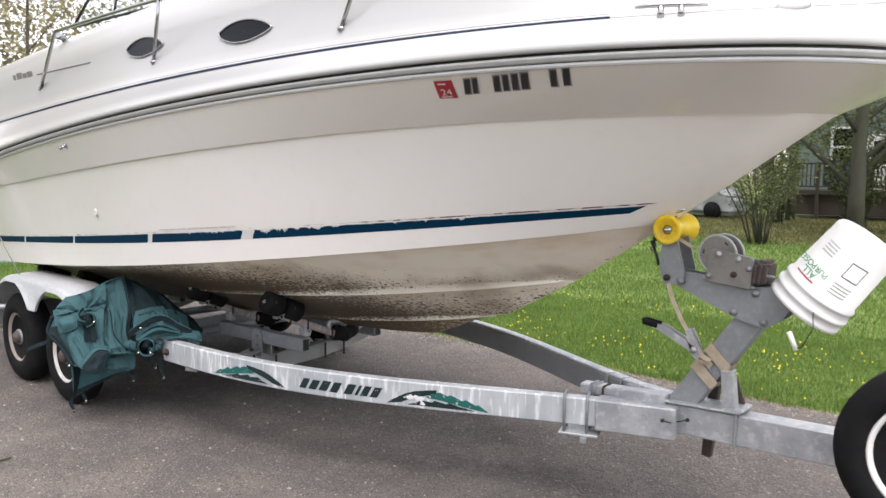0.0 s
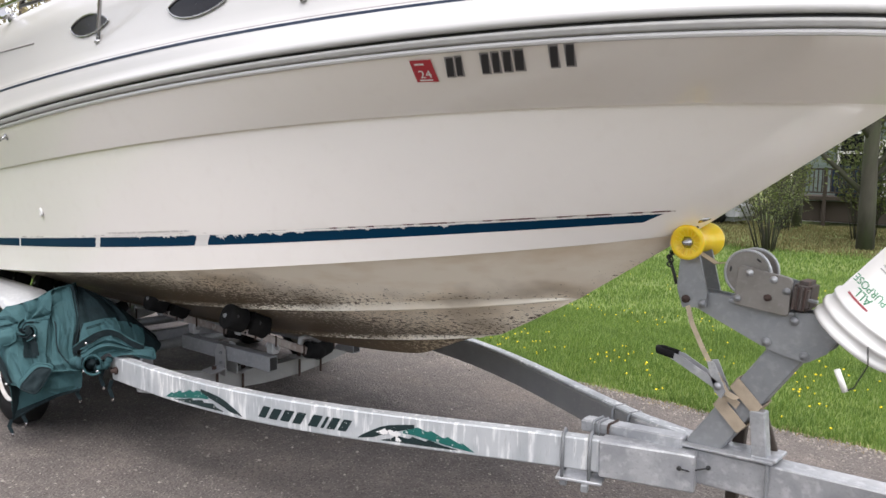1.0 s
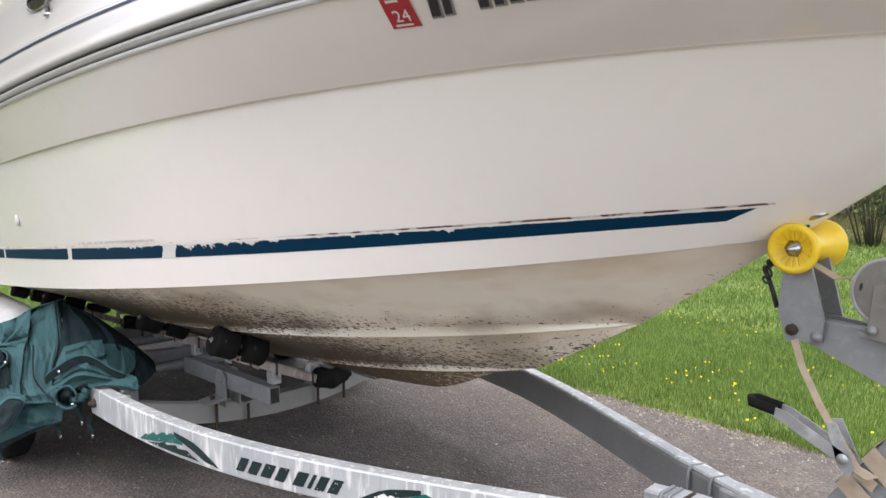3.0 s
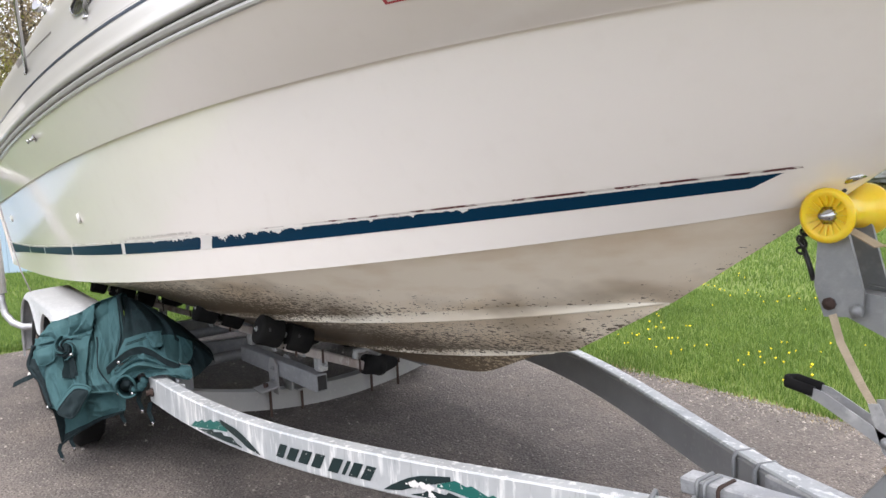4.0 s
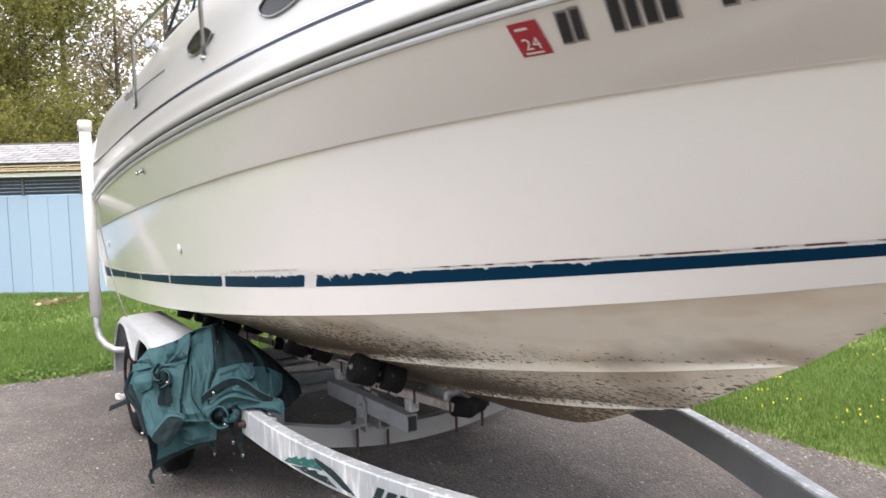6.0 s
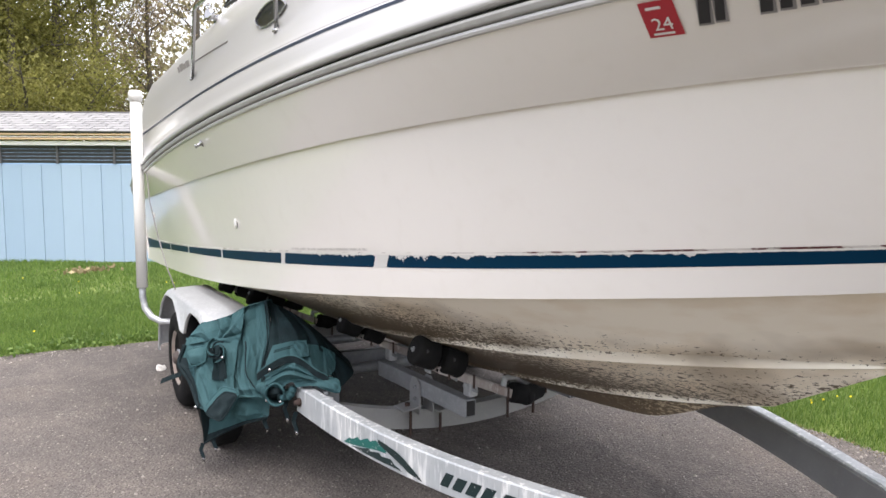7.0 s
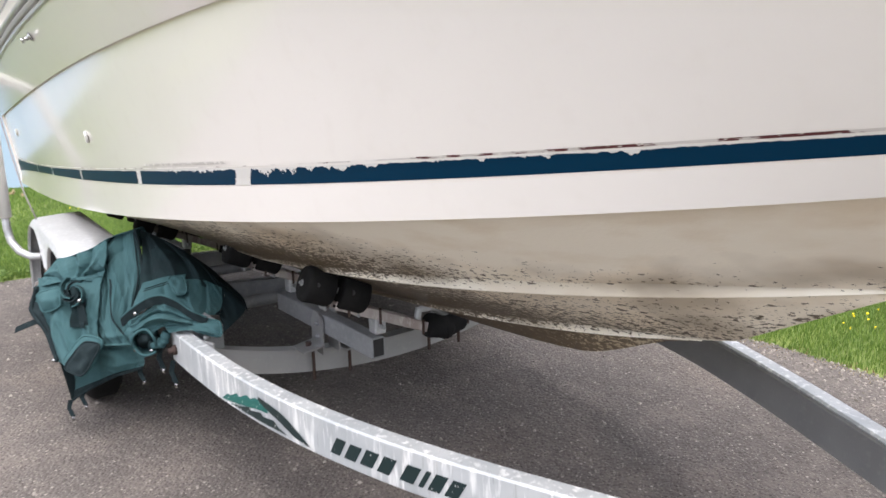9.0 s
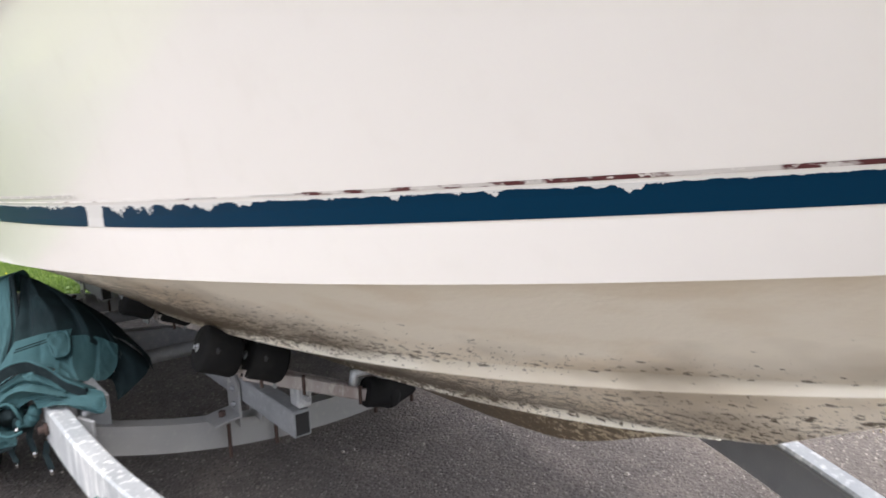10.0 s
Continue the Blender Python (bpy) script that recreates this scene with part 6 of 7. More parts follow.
lay("fold", behind, TARP, "", 40, 12)
arc = [glide([Vector(p) for p in ((-3.085, -1.12, 0.585), (-3.01, -1.07, 0.652), (-2.945, -1.005, 0.694), (-2.905, -0.955, 0.684), (-2.86, -0.90, 0.636), (-2.82, -0.845, 0.60))], k / 30) + CN * (0.006 + 0.006 * math.sin(0.8 * k)) for k in range(31)]
ribbon(arc, 0.036, Vector((0.12, -0.10, 1.0)), "arc_band", TARP_DARK, cover, "dark bound arc", 0.012)
part("arc_edge", tube([p + Vector((0.004, -0.004, 0.020)) for p in arc], 0.004, 6), TARP, cover, "", True)
# piece over the beam's end, with a rounded corner hanging down its far side
flap([(-2.90, -0.91, 0.615), (-2.80, -0.795, 0.600), (-2.755, -0.815, 0.540), (-2.85, -0.90, 0.566)], 0.016, 5.0, TARP, TARP, 0.004)
saddle = cloth([[(-2.94, -0.99, 0.580), (-2.89, -0.925, 0.590), (-2.82, -0.855, 0.58), (-2.77, -0.80, 0.565)],
                [(-2.90, -0.985, 0.560), (-2.85, -0.925, 0.572), (-2.79, -0.865, 0.568), (-2.74, -0.82, 0.550)]], 35, [(0.008, 3, 1, 0.2)])
lay("fold", saddle, TARP, "", 40, 16)
# curled end that shows its dark inside
def curl_at(f, g):
    """Loose roll open towards the drive: f round the roll, g back into it."""
    a = -0.5 + 5.9 * f
    r = (0.040 + 0.016 * f + 0.005 * noise.noise(Vector((3 * f, 2 * g, 7.7)))) * (1.12 - 0.3 * g)
    p = Vector((-2.965, -1.068, 0.523)) + r * Vector((0.46 * math.cos(a), 0.82 * math.cos(a), 0.95 * math.sin(a)))
    return p - Vector((0.80, -0.42, 0.12)) * (0.13 * g - 0.012 * math.sin(3 * a))


part("curled_end", sheet([[curl_at(i / 60, j / 10) for j in range(11)] for i in range(61)]), TARP, cover, "curled canvas end", True)
part("binding", tube([curl_at(i / 60, 0.0) for i in range(61)], 0.006, 6), TARP, cover, "", True)
# dark rolls in the opening stand in for shade inside the curl
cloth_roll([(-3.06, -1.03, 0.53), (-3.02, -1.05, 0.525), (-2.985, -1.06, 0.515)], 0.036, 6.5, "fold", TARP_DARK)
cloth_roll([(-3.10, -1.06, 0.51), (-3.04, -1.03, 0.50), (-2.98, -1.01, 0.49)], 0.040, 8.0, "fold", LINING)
cloth_roll([(-3.22, -1.07, 0.49), (-3.15, -1.06, 0.50), (-3.08, -1.08, 0.50)], 0.030, 8.5, "fold", TARP)
cloth_roll([(-2.985, -1.035, 0.49), (-2.955, -1.00, 0.51), (-2.94, -0.985, 0.55)], 0.022, 9.5, "fold", TARP)
for p, d in (((-3.02, -1.075, 0.632), 0.016), ((-3.32, -1.225, 0.645), 0.04), ((-3.41, -1.355, 0.375), 0.02), ((-2.975, -1.04, 0.475), 0.01), ((-3.03, -1.09, 0.475), 0.01)):
    knob("snap", Vector(p) + CN * d, (0.7, -0.6, 0.3), [(0.009, -0.012), (0.009, 0.003), (0.004, 0.006)], CHROME, cover, sides=12)
for (x, y, z), ln in (((-3.505, -1.31, 0.140), 0.08), ((-3.43, -1.26, 0.20), 0.07), ((-3.22, -1.04, 0.335), 0.07), ((-3.0, -1.0, 0.47), 0.09), ((-2.98, -0.96, 0.41), 0.10)):
    ribbon([(x, y, z), (x - 0.01, y - 0.01, z - ln * 0.5), (x + 0.008, y, z - ln)], 0.022, (0.6, 0.8, 0), "hanging_strap", TARP_DARK, cover, "", 0.003)
    part("strap_clip", box((0.016, 0.010, 0.020), (x + 0.008, y, z - ln - 0.012), (0, 12, 20), 0.003), CHROME, cover)
ribbon([(-3.66, -1.38, 0.50), (-3.72, -1.43, 0.47), (-3.78, -1.47, 0.44)], 0.03, (0, 0.3, 1), "hanging_strap", TARP_DARK, cover)

# ---- shed beyond the lawn ----
FA, FB = Vector((-17.6, -7.0, 0)), Vector((-10.9, 4.1, 0))
FD = (FB - FA).normalized()
FN = Vector((FD.y, -FD.x, 0))
FL = (FB - FA).length
shed = thing("shed", "long pale blue shed with dark vents and shingled roof", "shed")
ang = math.degrees(math.atan2(FD.y, FD.x))


def along(s, d, z):
    return FA + FD * s + FN * d + Vector((0, 0, z))


wall = part("wall", bar(along(0, -0.045, 1.05), along(FL, -0.045, 1.05), 0.06, 2.1, bevel=0), BLUE_PAINT, shed, "shed wall of pale blue boards and dark vents")
board_mesh = mesh_of(box((0.345, 0.022, 1.72), bevel=0.004), "board", BOARD)
for i in range(int(FL / 0.35)):
    b = new("board", board_mesh)
    b.parent = wall
    b.matrix_world = Matrix.Translation(along(0.175 + 0.35 * i, 0.0 + 0.004 * math.sin(i * 2.3), 0.855)) @ Matrix.Rotation(radians(ang), 4, "Z")
slat_mesh = mesh_of(box((FL, 0.012, 0.058), turn=(35, 0, 0), bevel=0), "slat", LOUVRE)
for i in range(5):
    b = new("slat", slat_mesh)
    b.parent = wall
    b.matrix_world = Matrix.Translation(along(FL / 2, 0.0, 1.76 + 0.062 * i)) @ Matrix.Rotation(radians(ang), 4, "Z")
mull = mesh_of(box((0.045, 0.03, 0.32), bevel=0.003), "mullion", LOUVRE)
for i in range(13):
    b = new("mullion", mull)
    b.parent = wall
    b.matrix_world = Matrix.Translation(along(0.6 + 1.0 * i, 0.02, 1.88)) @ Matrix.Rotation(radians(ang), 4, "Z")
part("fascia", bar(along(0, 0.10, 2.075), along(FL, 0.10, 2.075), 0.03, 0.07, bevel=0.003), WHITE_PAINT, shed, "white fascia board")
part("eave_board", bar(along(0, 0.13, 2.15), along(FL, 0.13, 2.15), 0.10, 0.03, bevel=0.003), LUMBER, shed, "pale lumber along the eave")
part("eave_board", bar(along(0, 0.10, 2.185), along(FL, 0.10, 2.185), 0.12, 0.02, bevel=0.003), WHITE_PAINT, shed)
part("eave_board", bar(along(0, 0.14, 2.225), along(FL, 0.14, 2.225), 0.10, 0.025, bevel=0.003), LUMBER, shed)
roof = part("roof", bar(along(0, -0.66, 2.495), along(FL, -0.66, 2.495), 1.75, 0.03, up=FN * 0.274 + Vector((0, 0, 1)), bevel=0), SHINGLE, shed, "grey shingled roof")
tab_mesh = mesh_of(box((0.310, 0.165, 0.016), bevel=0.003), "shingle", TAB)
pitch = math.degrees(math.atan2(0.40, 1.6))
for r in range(8):
    for i in range(int(FL / 0.335)):
        s = 0.17 + 0.335 * i + (0.167 if r % 2 else 0)
        b = new("shingle", tab_mesh)
        b.parent = roof
        b.matrix_world = Matrix.Translation(along(s, 0.13 - 0.19 * r, 2.30 + 0.052 * r)) @ Matrix.Rotation(radians(ang), 4, "Z") @ Matrix.Rotation(radians(pitch), 4, "X")

# ---- trees ----
def leaves_mesh(points, size, name, mat, seed):
    rng = np.random.default_rng(seed)
    pts = np.asarray(points)
    n = len(pts)
    a = rng.normal(size=(n, 3))
    a /= np.linalg.norm(a, axis=1)[:, None]
    b = np.cross(a, rng.normal(size=(n, 3)))
    b /= np.linalg.norm(b, axis=1)[:, None]
    s = size * rng.uniform(0.6, 1.3, (n, 1))
    verts = np.stack([pts - a * s, pts + b * s * 0.55, pts + a * s, pts - b * s * 0.55], 1).reshape(-1, 3)
    faces = np.arange(4 * n).reshape(-1, 4)
    me = bpy.data.meshes.new(name)
    me.from_pydata(verts.tolist(), [], faces.tolist())
    me.materials.append(mat)
    return me


def tree(at, height, spread, leaves, leaf_mat, seed, leaf=0.10, lean=0.0, label="", limbs=11, twiggy=0, trunk_r=0.13, first=0.25, bark=None):
    rng = random.Random(seed)
    t = thing("tree", label, "tree", at, group="trees round the lawn")
    stem = [Vector((lean * f + 0.12 * noise.noise(Vector((f * 3, seed, 0))), 0.12 * noise.noise(Vector((f * 3, seed, 5))), height * f)) for f in (i / 9 for i in range(10))]
    bm = tube(stem, [trunk_r * (1 - 0.9 * i / 9) + 0.01 for i in range(10)], 9)
    tips = []
    for k in range(limbs):
        f = first + (0.95 - first) * k / limbs
        base = stem[int(f * 9)].lerp(stem[min(9, int(f * 9) + 1)], f * 9 % 1)
        a = rng.uniform(0, 2 * math.pi)
        ln = spread * (1.15 - 0.75 * f) * rng.uniform(0.7, 1.2)
        tip = base + Vector((math.cos(a) * ln, math.sin(a) * ln, ln * rng.uniform(0.35, 0.9)))
        mid = base.lerp(tip, 0.5) + Vector((rng.uniform(-0.1, 0.1), rng.uniform(-0.1, 0.1), rng.uniform(-0.05, 0.2))) * ln
        tube([base, mid, tip], [trunk_r * 0.42 * (1.1 - f), trunk_r * 0.22 * (1.1 - f), 0.008], 6, bm)
        for j in range(4 + twiggy):
            q = base.lerp(mid, rng.uniform(0.4, 1)) if rng.random() < 0.5 else mid.lerp(tip, rng.uniform(0, 1))
            e = q + Vector((rng.uniform(-1, 1), rng.uniform(-1, 1), rng.uniform(-0.2, 1))) * ln * 0.38
            tube([q, q.lerp(e, 0.5) + Vector((0, 0, 0.03)), e], [0.012, 0.008, 0.004], 4, bm)
            tips.append((q, e))
        tips.append((mid, tip))
    part("trunk", bm, bark or BARK, t, "", True)
    if leaves:
        pts = []
        for i in range(leaves):
            q, e = tips[rng.randrange(len(tips))]
            p = q.lerp(e, rng.random() ** 0.6)
            s = spread * 0.13
            pts.append((p.x + rng.gauss(0, s), p.y + rng.gauss(0, s), p.z + rng.gauss(0, s)))
        ob = new("crown", leaves_mesh(pts, leaf, "crown", leaf_mat, seed))
        ob.parent = t
    return t


GREEN_TREE = "tall tree with sparse olive spring leaves behind the shed"
spots = [(-22.5, -9.0, 11, 3.4), (-24.0, -6.0, 12, 3.6), (-21.5, -4.2, 10.5, 3.0), (-25.0, -2.4, 12.5, 3.6), (-22.0, -0.8, 9.5, 2.8), (-26.5, 0.6, 11.5, 3.2), (-27.0, -9.5, 13, 3.8), (-20.5, -7.0, 8, 2.6), (-23.5, 1.7, 7.5, 2.3), (-20.0, -1.9, 7.5, 2.4), (-28.0, -4.5, 13, 3.6)]
for i, (x, y, h, s) in enumerate(spots):
    if -5.0 < y < 0.3:
        tree((x, y, 0), h, s, 46000, LEAF, 20 + i, 0.042, label=GREEN_TREE, limbs=24, twiggy=7, first=0.08, trunk_r=0.17)
    elif y > 0.3:
        tree((x, y, 0), h, s, 11000, LEAF if y < 1 else LEAF_RED, 20 + i, 0.036, label="tall tree with thin budding twigs behind the shed", limbs=22, twiggy=7, first=0.10, trunk_r=0.14)
    else:
        tree((x, y, 0), h, s, 16000, LEAF, 20 + i, 0.05, label=GREEN_TREE, limbs=18, twiggy=4, first=0.10, trunk_r=0.17)
tree((-23.0, 3.1, 0), 12.0, 2.0, 900, LEAF_RED, 51, 0.03, label="tall thin bare tree with a few budding twigs", limbs=14, twiggy=3, trunk_r=0.11, first=0.35)
tree((-24.5, 4.6, 0), 9.0, 2.6, 3000, LEAF_RED, 52, 0.035, label="thin budding tree behind the shed", limbs=13, twiggy=3, trunk_r=0.10)
tree((-26.5, 7.0, 0), 10.0, 3.0, 4500, LEAF_RED, 53, 0.035, label="thin budding tree behind the shed", limbs=14, twiggy=3, trunk_r=0.11)
tree((-24.0, 9.8, 0), 9.5, 3.0, 9000, LEAF, 54, 0.035, label=GREEN_TREE, limbs=14, twiggy=2, trunk_r=0.12)
# far side, by the house
tree((-2.95, 16.6, 0), 10.0, 4.2, 9000, LEAF_DIM, 61, 0.05, label="large tree with a thick dark trunk on the lawn", limbs=26, twiggy=7, trunk_r=0.19, first=0.12, bark=BARK_DARK)
tree((-1.0, 19.0, 0), 9.0, 3.6, 7000, LEAF_DIM, 62, 0.07, label="tree with spring leaves by the neighbouring house", limbs=14, twiggy=3, trunk_r=0.2, first=0.2, bark=BARK_DARK)
tree((-6.5, 23.6, 0), 8.5, 3.6, 7000, LEAF_DIM, 65, 0.07, label="tree with spring leaves by the neighbouring house", limbs=14, twiggy=3, trunk_r=0.16, first=0.2, bark=BARK_DARK)
tree((-9.5, 30.5, 0), 9.0, 3.2, 5000, LEAF_DIM, 63, 0.09, label="tree with spring leaves by the neighbouring house", limbs=12, trunk_r=0.2, first=0.2, bark=BARK_DARK)
tree((-15.5, 31.0, 0), 10.0, 3.6, 5000, LEAF_DIM, 64, 0.09, label="tree with spring leaves by the neighbouring house", limbs=12, trunk_r=0.2, first=0.2, bark=BARK_DARK)
# many-stemmed bushes
def bush(at, stems, tall, wide, seed, leaf, label, per=12):
    b = thing("bush", label, "bush", at, group="bushes before the house")
    rng = random.Random(seed)
    bm, pts = bmesh.new(), []
    for k in range(stems):
        a, ln = rng.uniform(0, 6.28), tall * rng.uniform(0.4, 1.0)
        b0 = Vector((0.28 * math.cos(a) * rng.random(), 0.28 * math.sin(a) * rng.random(), 0))
        lean = Vector((math.cos(a), math.sin(a), 0)) * rng.uniform(0.2, 1.0) * wide
        r0 = rng.uniform(0.011, 0.022)
        path = [b0 + lean * f ** 1.5 + Vector((0.22 * f * noise.noise(Vector((f * 4, k * 1.7, 0))), 0.22 * f * noise.noise(Vector((f * 4, k * 1.7, 3))), ln * f)) for f in (0, 0.25, 0.5, 0.75, 1)]
        tube(path, [r0, r0 * 0.8, r0 * 0.6, r0 * 0.38, 0.003], 6, bm)
        for j in range(12):
            f = rng.uniform(0.3, 0.97)
            q = path[int(f * 4)].lerp(path[int(f * 4) + 1], f * 4 % 1)
            e = q + Vector((rng.uniform(-0.5, 0.5), rng.uniform(-0.5, 0.5), rng.uniform(-0.05, 0.5)))
            tube([q, e], [0.008, 0.003], 4, bm)
            for _ in range(per):
                p = q.lerp(e, rng.random())
                pts.append((p.x + rng.gauss(0, 0.07), p.y + rng.gauss(0, 0.07), p.z + rng.gauss(0, 0.07)))
    part("brushwood", bm, BARK_DARK, b, "", True)
    ob = new("foliage", leaves_mesh(pts, leaf, "foliage", LEAF_DIM, seed))
    ob.parent = b


bush((-4.35, 14.3, 0), 24, 3.2, 1.7, 5, 0.026, "leggy many-stemmed bush with small spring leaves on the lawn")
bush((-3.6, 19.5, 0), 34, 5.2, 1.9, 6, 0.05, "tall twiggy bush hiding part of the house", 9)
bush((-1.6, 20.6, 0), 34, 5.6, 2.0, 7, 0.05, "tall twiggy bush hiding part of the house", 9)
bush((0.6, 19.8, 0), 34, 5.4, 2.0, 8, 0.05, "tall twiggy bush hiding part of the house", 9)
bush((-6.3, 21.5, 0), 24, 4.2, 1.4, 9, 0.045, "tall twiggy bush hiding part of the house", 14)

# undergrowth and woods behind everything
rng = np.random.default_rng(77)
pts = np.concatenate([np.stack([rng.uniform(-46, -29, 80000), rng.uniform(-34, 14, 80000), 13.0 * rng.beta(1.1, 2.0, 80000)], 1),
                      np.stack([rng.uniform(-30, 30, 22000), rng.uniform(37, 52, 22000), 9.0 * rng.beta(1.1, 2.0, 22000)], 1)])
# unseen woods added behind the camera to hold back low sky light
ring = np.stack([rng.uniform(-50, 40, 16000), rng.uniform(-54, -40, 16000), 8.0 * rng.beta(1.1, 1.6, 16000)], 1)
tagged(new("far_woods", leaves_mesh(ring, 0.6, "far_woods", LEAF_HAZY, 79)), "unseen olive woods added to block low sky light", "woods", kind="stuff")
tagged(new("far_woods", leaves_mesh(pts, 0.14, "far_woods", LEAF_HAZY, 78)), "olive woods and undergrowth behind the gardens, paled for haze", "woods", kind="stuff")

# ---- neighbouring house ----
house = thing("house", "pale green clapboard house with a dark raised timber deck", "house")
hw = part("wall", box((13.0, 6.0, 5.2), (-1.5, 31.0, 2.6), bevel=0), SIDING, house, "pale green clapboard wall")
clap = mesh_of(box((13.04, 0.03, 0.17), turn=(6, 0, 0), bevel=0), "clapboard", SIDING)
for i in range(26):
    b = new("clapboard", clap)
    b.parent, b.location = hw, (-1.5, 27.985, 0.35 + 0.19 * i)
side_clap = mesh_of(box((0.03, 6.04, 0.17), turn=(0, 6, 0), bevel=0), "clapboard", SIDING)
for i in range(26):
    b = new("clapboard", side_clap)
    b.parent, b.location = hw, (-8.015, 31.0, 0.35 + 0.19 * i)
part("roof", prism([(-8.6, 5.1), (5.6, 5.1), (5.6, 5.35), (-1.5, 8.2), (-8.6, 5.35)], 27.5, 34.5), SHINGLE, house)
part("foundation", box((13.1, 6.1, 0.5), (-1.5, 31.0, 0.2), bevel=0), GREY_PRINT, house)
for x in (-6.0, -3.4, 0.2, 3.0):
    wd = part("window", box((0.95, 0.06, 1.5), (x, 27.95, 2.6), bevel=0.01), WHITE_PAINT, house, "white-framed window")
    for dz in (-0.36, 0.36):
        part("pane", box((0.74, 0.02, 0.62), (x, 27.915, 2.6 + dz), bevel=0), GLASS_DARK, wd)
dr = part("door", box((1.0, 0.06, 2.05), (-4.75, 27.95, 2.02), bevel=0.01), WHITE_PAINT, house, "white door onto the deck")
part("pane", box((0.5, 0.02, 0.8), (-4.75, 27.915, 2.4), bevel=0), GLASS_DARK, dr)
part("deck", box((5.0, 2.8, 0.14), (-4.9, 26.5, 0.95), bevel=0.01), WOOD_DARK, house, "dark timber deck")
for x in (-7.35, -6.1, -4.9, -3.7, -2.45):
    part("post", box((0.11, 0.11, 2.0), (x, 25.15, 1.0), bevel=0.005), WOOD_DARK, house)
part("hand_rail", box((5.0, 0.09, 0.06), (-4.9, 25.15, 1.95), bevel=0.005), WOOD_DARK, house)
part("lower_rail", box((5.0, 0.05, 0.05), (-4.9, 25.15, 1.15), bevel=0.005), WOOD_DARK, house)
for i in range(36):
    part("baluster", box((0.035, 0.035, 0.8), (-7.3 + 0.137 * i, 25.15, 1.55), bevel=0), WOOD_DARK, house)
part("skirting", box((5.0, 0.05, 0.7), (-4.9, 25.3, 0.5), bevel=0), WOOD_DARK, house)
for i in range(4):
    part("step", box((0.3, 1.0, 0.05), (-8.55 + 0.28 * i, 25.8, 0.2 + 0.2 * i), bevel=0.004), WOOD_DARK, house)
part("stringer", bar((-8.75, 25.3, 0.05), (-7.4, 25.3, 0.95), 0.05, 0.24), WOOD_DARK, house)
gaz = thing("grill", "covered dark blue barbecue grill on the deck", "grill")
part("grill_cover", box((1.5, 0.75, 1.05), (-5.3, 25.9, 1.56), bevel=0.14, segments=3), NAVY_CLOTH, gaz)
car = thing("covered_car", "parked car under a crumpled silver cover", "car")
prof = [(x - 1.0, z) for x, z in ((-10.9, 0.10), (-10.95, 0.55), (-10.4, 0.80), (-9.9, 0.86), (-9.4, 1.30), (-8.3, 1.34), (-7.7, 0.92), (-7.1, 0.78), (-7.05, 0.12))]
bm = prism(prof, 22.6, 24.3, bevel=0.0)
bmesh.ops.bevel(bm, geom=list(bm.edges), offset=0.16, segments=3, affect="EDGES")
bmesh.ops.subdivide_edges(bm, edges=list(bm.edges), cuts=3, use_grid_fill=True)
bmesh.ops.subdivide_edges(bm, edges=[e for e in bm.edges if e.calc_length() > 0.25], cuts=3, use_grid_fill=True)
for v in bm.verts:
    n = noise.noise(v.co * 2.3) * 0.10 + noise.noise(v.co * 6.0) * 0.05
    v.co += Vector((0.3 * n, n, n if v.co.z > 0.3 else 0))
part("cloth", bm, SILVER, car, "", False)
for x in (-11.1, -8.8):
    part("tyre", tube([(x, 22.7, 0.30), (x, 22.55, 0.30)], 0.30, 20), RUBBER, car, "", True)

# ---- lawn, flowers, gravel ----
def scatter(n, x0, x1, y0, y1, seed, keep=None):
    rng = np.random.default_rng(seed)
    p = np.stack([rng.uniform(x0, x1, n), rng.uniform(y0, y1, n)], 1)
    return (p[keep(p)] if keep else p), rng


def blades(p, rng, height, width, name, mat=None):
    n = len(p)
    a = rng.uniform(0, 2 * np.pi, n)
    patch = 0.75 + 0.35 * np.sin(p[:, 0] * 2.1 + 1.3 * np.sin(p[:, 1] * 1.7)) * np.sin(p[:, 1] * 2.6 + np.sin(p[:, 0] * 1.1))
    h = height * rng.uniform(0.45, 1.25, n) * patch
    w = width * rng.uniform(0.7, 1.3, n)
    c, s = np.cos(a), np.sin(a)
    bend = h * rng.uniform(0.15, 0.9, n)
    b = rng.uniform(0, 2 * np.pi, n)
    z0 = np.full(n, -0.013)
    v0 = np.stack([p[:, 0] - c * w, p[:, 1] - s * w, z0], 1)
    v1 = np.stack([p[:, 0] + c * w, p[:, 1] + s * w, z0], 1)
    mx, my = p[:, 0] + np.cos(b) * bend * 0.35, p[:, 1] + np.sin(b) * bend * 0.35
    v2 = np.stack([mx + c * w * 0.7, my + s * w * 0.7, h * 0.6], 1)
    v3 = np.stack([mx - c * w * 0.7, my - s * w * 0.7, h * 0.6], 1)
    v4 = np.stack([p[:, 0] + np.cos(b) * bend, p[:, 1] + np.sin(b) * bend, h], 1)
    verts = np.stack([v0, v1, v2, v3, v4], 1).reshape(-1, 3)
    k = np.arange(n)[:, None] * 5
    quads, tris = (k + np.array([0, 1, 2, 3])).tolist(), (k + np.array([3, 2, 4])).tolist()
    me = bpy.data.meshes.new(name)
    me.from_pydata(verts.tolist(), [], quads + tris)
    me.materials.append(mat or GRASS)
    return me


def off_drive(p):
    edge = 2.16 + 0.05 * np.sin(p[:, 0] * 3.1) + 0.03 * np.sin(p[:, 0] * 11)
    stern = -6.88 - 0.05 * np.sin(p[:, 1] * 3.3)
    return (p[:, 1] > edge) | (p[:, 0] < stern)


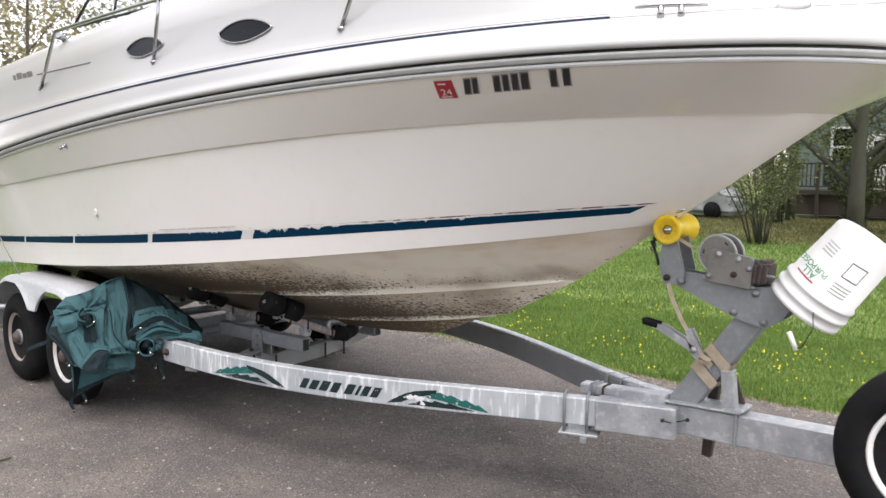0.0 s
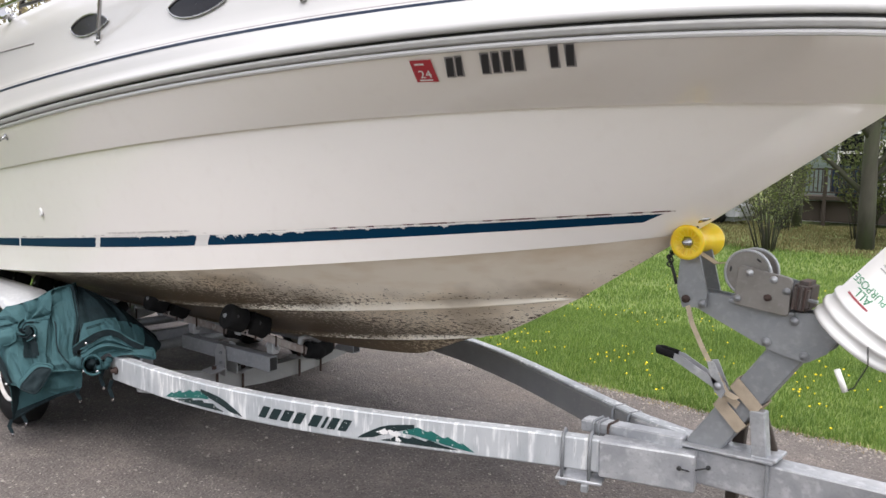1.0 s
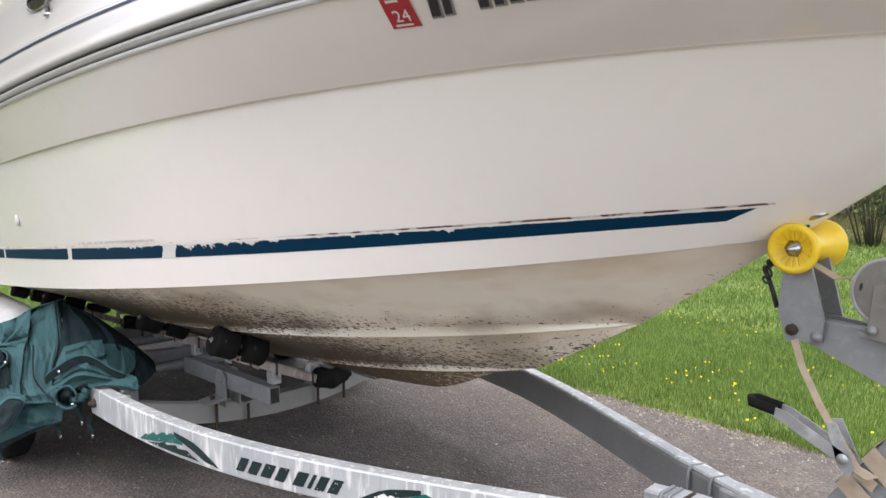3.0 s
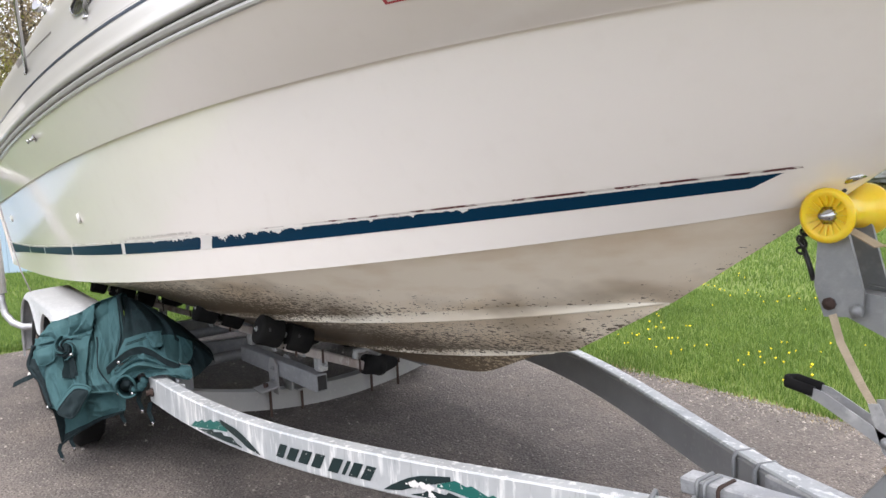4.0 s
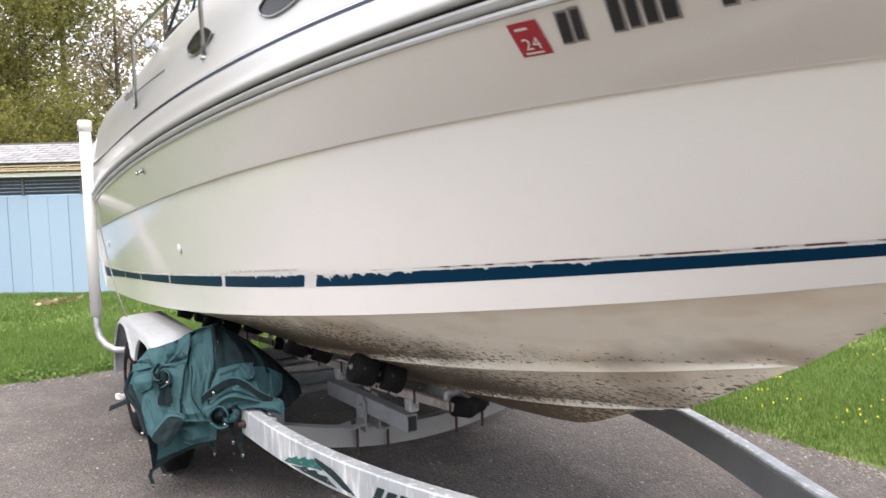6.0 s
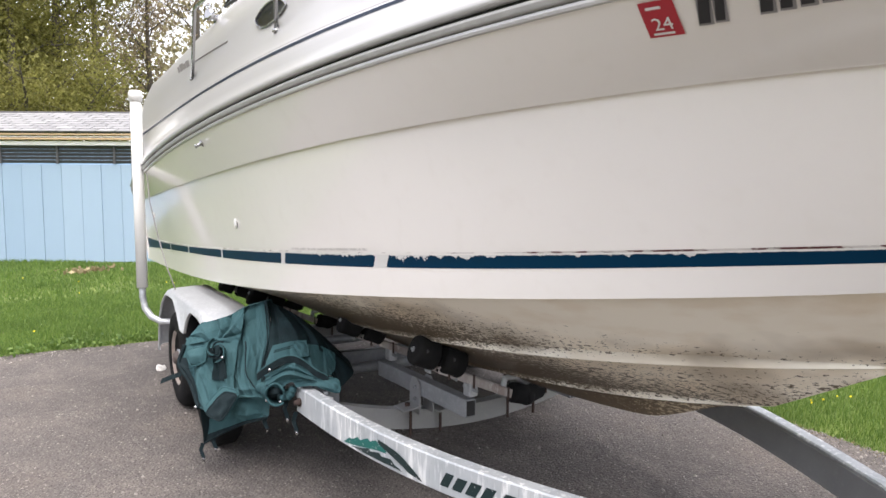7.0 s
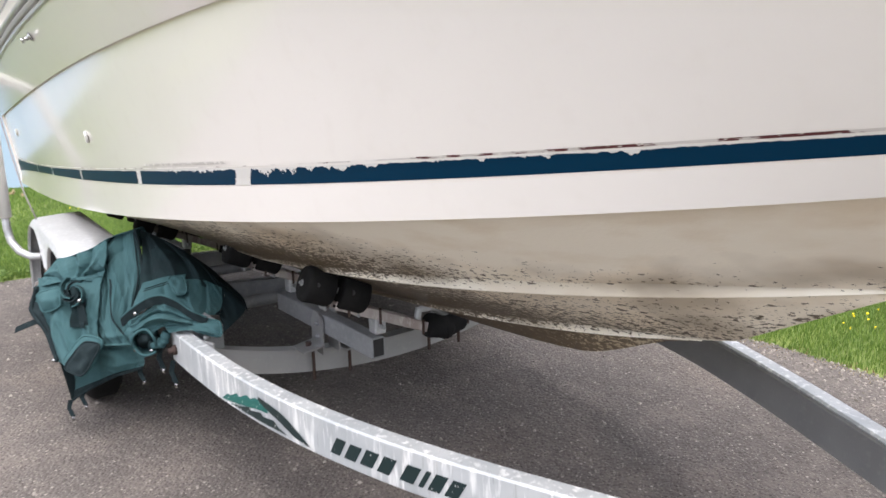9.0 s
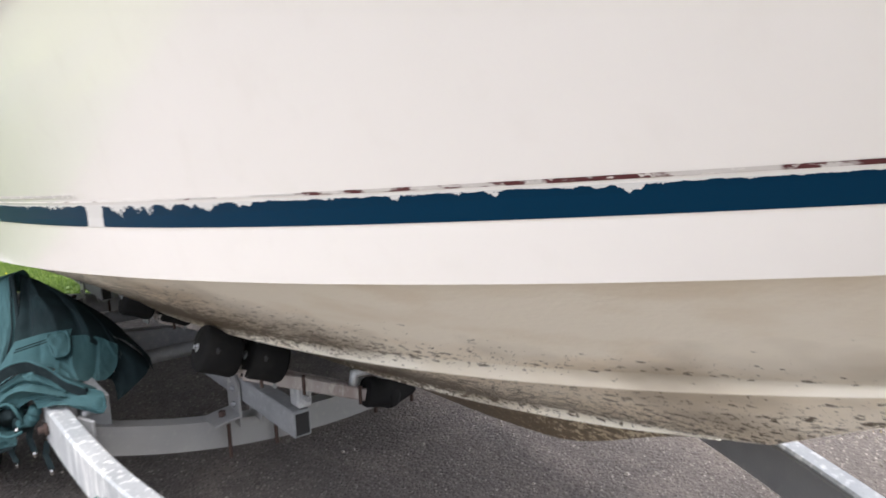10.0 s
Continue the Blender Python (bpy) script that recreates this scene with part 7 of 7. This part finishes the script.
def lawn(n, x0, x1, y0, y1, seed, h, w, mat=None, label="mown green grass of the lawn"):
    p, rng = scatter(n, x0, x1, y0, y1, seed, off_drive)
    tagged(new("grass", blades(p, rng, h, w, "grass", mat)), label, "grass", kind="stuff")


lawn(170000, -5.0, 5.0, 2.12, 5.0, 1, 0.055, 0.0023)
lawn(95000, -7.5, 6.0, 5.0, 11.0, 2, 0.060, 0.0045)
lawn(22000, -10, 5.0, 11.0, 15.0, 3, 0.075, 0.008)
lawn(50000, -14, 5.0, 14.5, 25.5, 6, 0.09, 0.011, GRASS_SHADED, "olive far grass, darkened for the shade of the trees")
lawn(120000, -10.0, -6.8, -5.0, 3.0, 4, 0.052, 0.0030)
lawn(75000, -15.5, -10.0, -7.0, 3.5, 5, 0.060, 0.0050)
rng = np.random.default_rng(8)
bm = bmesh.new()
for k in range(1000):
    if k < 960:
        x, y = rng.uniform(-5, 5.5), 2.25 + abs(rng.normal(0, 2.6))
    else:
        x, y = rng.uniform(-12, -7.1), rng.uniform(-4, 2)
    if noise.noise(Vector((x * 0.9, y * 0.9, 4))) + 0.5 * noise.noise(Vector((x * 3, y * 3, 7))) < 0.05:
        continue
    h, r = rng.uniform(0.03, 0.075), rng.uniform(0.005, 0.011)
    m = pose(x, y, h, rng.uniform(-25, 25), rng.uniform(-25, 25), 0)
    c = bm.verts.new(m @ Vector((0, 0, 0.006)))
    ring = [bm.verts.new(m @ Vector((r * math.cos(a) * (1.0 if j % 2 else 0.8), r * math.sin(a) * (1.0 if j % 2 else 0.8), 0.0))) for j, a in enumerate(2 * math.pi * q / 12 for q in range(12))]
    low = bm.verts.new(m @ Vector((0, 0, -0.012)))
    for q in range(12):
        bm.faces.new((c, ring[q], ring[(q + 1) % 12]))
        bm.faces.new((low, ring[(q + 1) % 12], ring[q]))
tagged(new("dandelions", mesh_of(bm, "dandelions", DANDELION)), "yellow dandelion flowers in the lawn", "flowers", kind="stuff")
stick = [(-3.05, -1.84, 0.010), (-3.04, -1.92, 0.011), (-3.022, -2.01, 0.010), (-3.025, -2.10, 0.010), (-3.014, -2.22, 0.011), (-3.02, -2.32, 0.010)]
tagged(new("twig", mesh_of(tube(stick, [0.004, 0.006, 0.0075, 0.007, 0.008, 0.008], 8), "twig", BARK_DARK, True)), "thin dark bare twig lying on the asphalt", "twig")
bm = bmesh.new()
bmesh.ops.create_icosphere(bm, subdivisions=3, radius=0.032)
for v in bm.verts:
    v.co *= 1 + 0.7 * noise.noise(v.co * 40) + 0.3 * noise.noise(v.co * 100)
    v.co.z = max(0.0, v.co.z * 0.8 + 0.014)
scrap = tagged(new("paper_scrap", mesh_of(bm, "paper_scrap", RIM_PALE)), "crumpled pale paper scrap on the asphalt by the wheel", "scrap")
scrap.location = (-5.75, -1.15, 0.0)
# loose gravel and crumbs along the edges of the drive
verts, faces = [], []
for k in range(5200):
    if k < 3600:
        x, y = rng.uniform(-6.5, 6), 2.14 - abs(rng.normal(0, 0.13)) + 0.05
    elif k < 4300:
        x, y = -6.86 + abs(rng.normal(0, 0.12)), rng.uniform(-5, 2)
    else:
        x, y = rng.uniform(-6.5, 2), rng.uniform(-3.0, 2.0)
    s = rng.uniform(0.003, 0.009)
    o = len(verts)
    for dx, dy, dz in ((-1, -1, 0), (1, -0.8, 0), (0.9, 1, 0), (-1, 0.9, 0), (-0.5, -0.5, 0.9), (0.6, -0.4, 1.0), (0.4, 0.6, 0.8), (-0.6, 0.5, 0.9)):
        verts.append((x + s * dx * rng.uniform(0.7, 1.2), y + s * dy * rng.uniform(0.7, 1.2), 0.0 + s * dz))
    for f in ((0, 1, 5, 4), (1, 2, 6, 5), (2, 3, 7, 6), (3, 0, 4, 7), (4, 5, 6, 7)):
        faces.append(tuple(o + q for q in f))
me = bpy.data.meshes.new("gravel")
me.from_pydata(verts, [], faces)
me.materials.append(GRAVEL)
tagged(new("gravel", me), "loose gravel and crumbs along the driveway edge", "gravel", kind="stuff")
# dry thatch along the lawn's edge
p, rng = scatter(9000, -6.5, 6.0, 2.02, 2.32, 31)
p = p[rng.random(len(p)) < np.exp(-((p[:, 1] - 2.16) / 0.07) ** 2)]
me = blades(p, rng, 0.022, 0.003, "dry_grass")
me.materials[0] = THATCH
tagged(new("dry_grass", me), "dry tan thatch along the edge of the lawn", "grass", kind="stuff")
# broad-leaved weeds where the lawn meets the drive behind the stern
rng = np.random.default_rng(63)
centre = np.stack([-6.98 + 0.10 * rng.normal(size=150), rng.uniform(-4.5, 1.5, 150)], 1)
centre = centre[rng.random(150) < 0.35 + 0.65 * (np.sin(centre[:, 1] * 2.3) > -0.2)]
at = centre[rng.integers(0, len(centre), 1700)] + rng.normal(0, 0.035, (1700, 2))
weed = np.column_stack([at, rng.uniform(0.012, 0.065, 1700)])
tagged(new("weeds", leaves_mesh(weed, 0.022, "weeds", GRASS, 64)), "low broad-leaved green weeds along the lawn's edge", "weeds", kind="stuff")
# a few dead leaves on the lawn before the shed
rng = np.random.default_rng(91)
p = np.stack([rng.normal(-12.4, 0.12, 70), rng.normal(-1.13, 0.2, 70), rng.uniform(0.03, 0.08, 70)], 1)
tagged(new("dead_leaves", leaves_mesh(p, 0.05, "dead_leaves", THATCH, 92)), "small heap of dry tan leaves on the lawn", "leaves", kind="stuff")
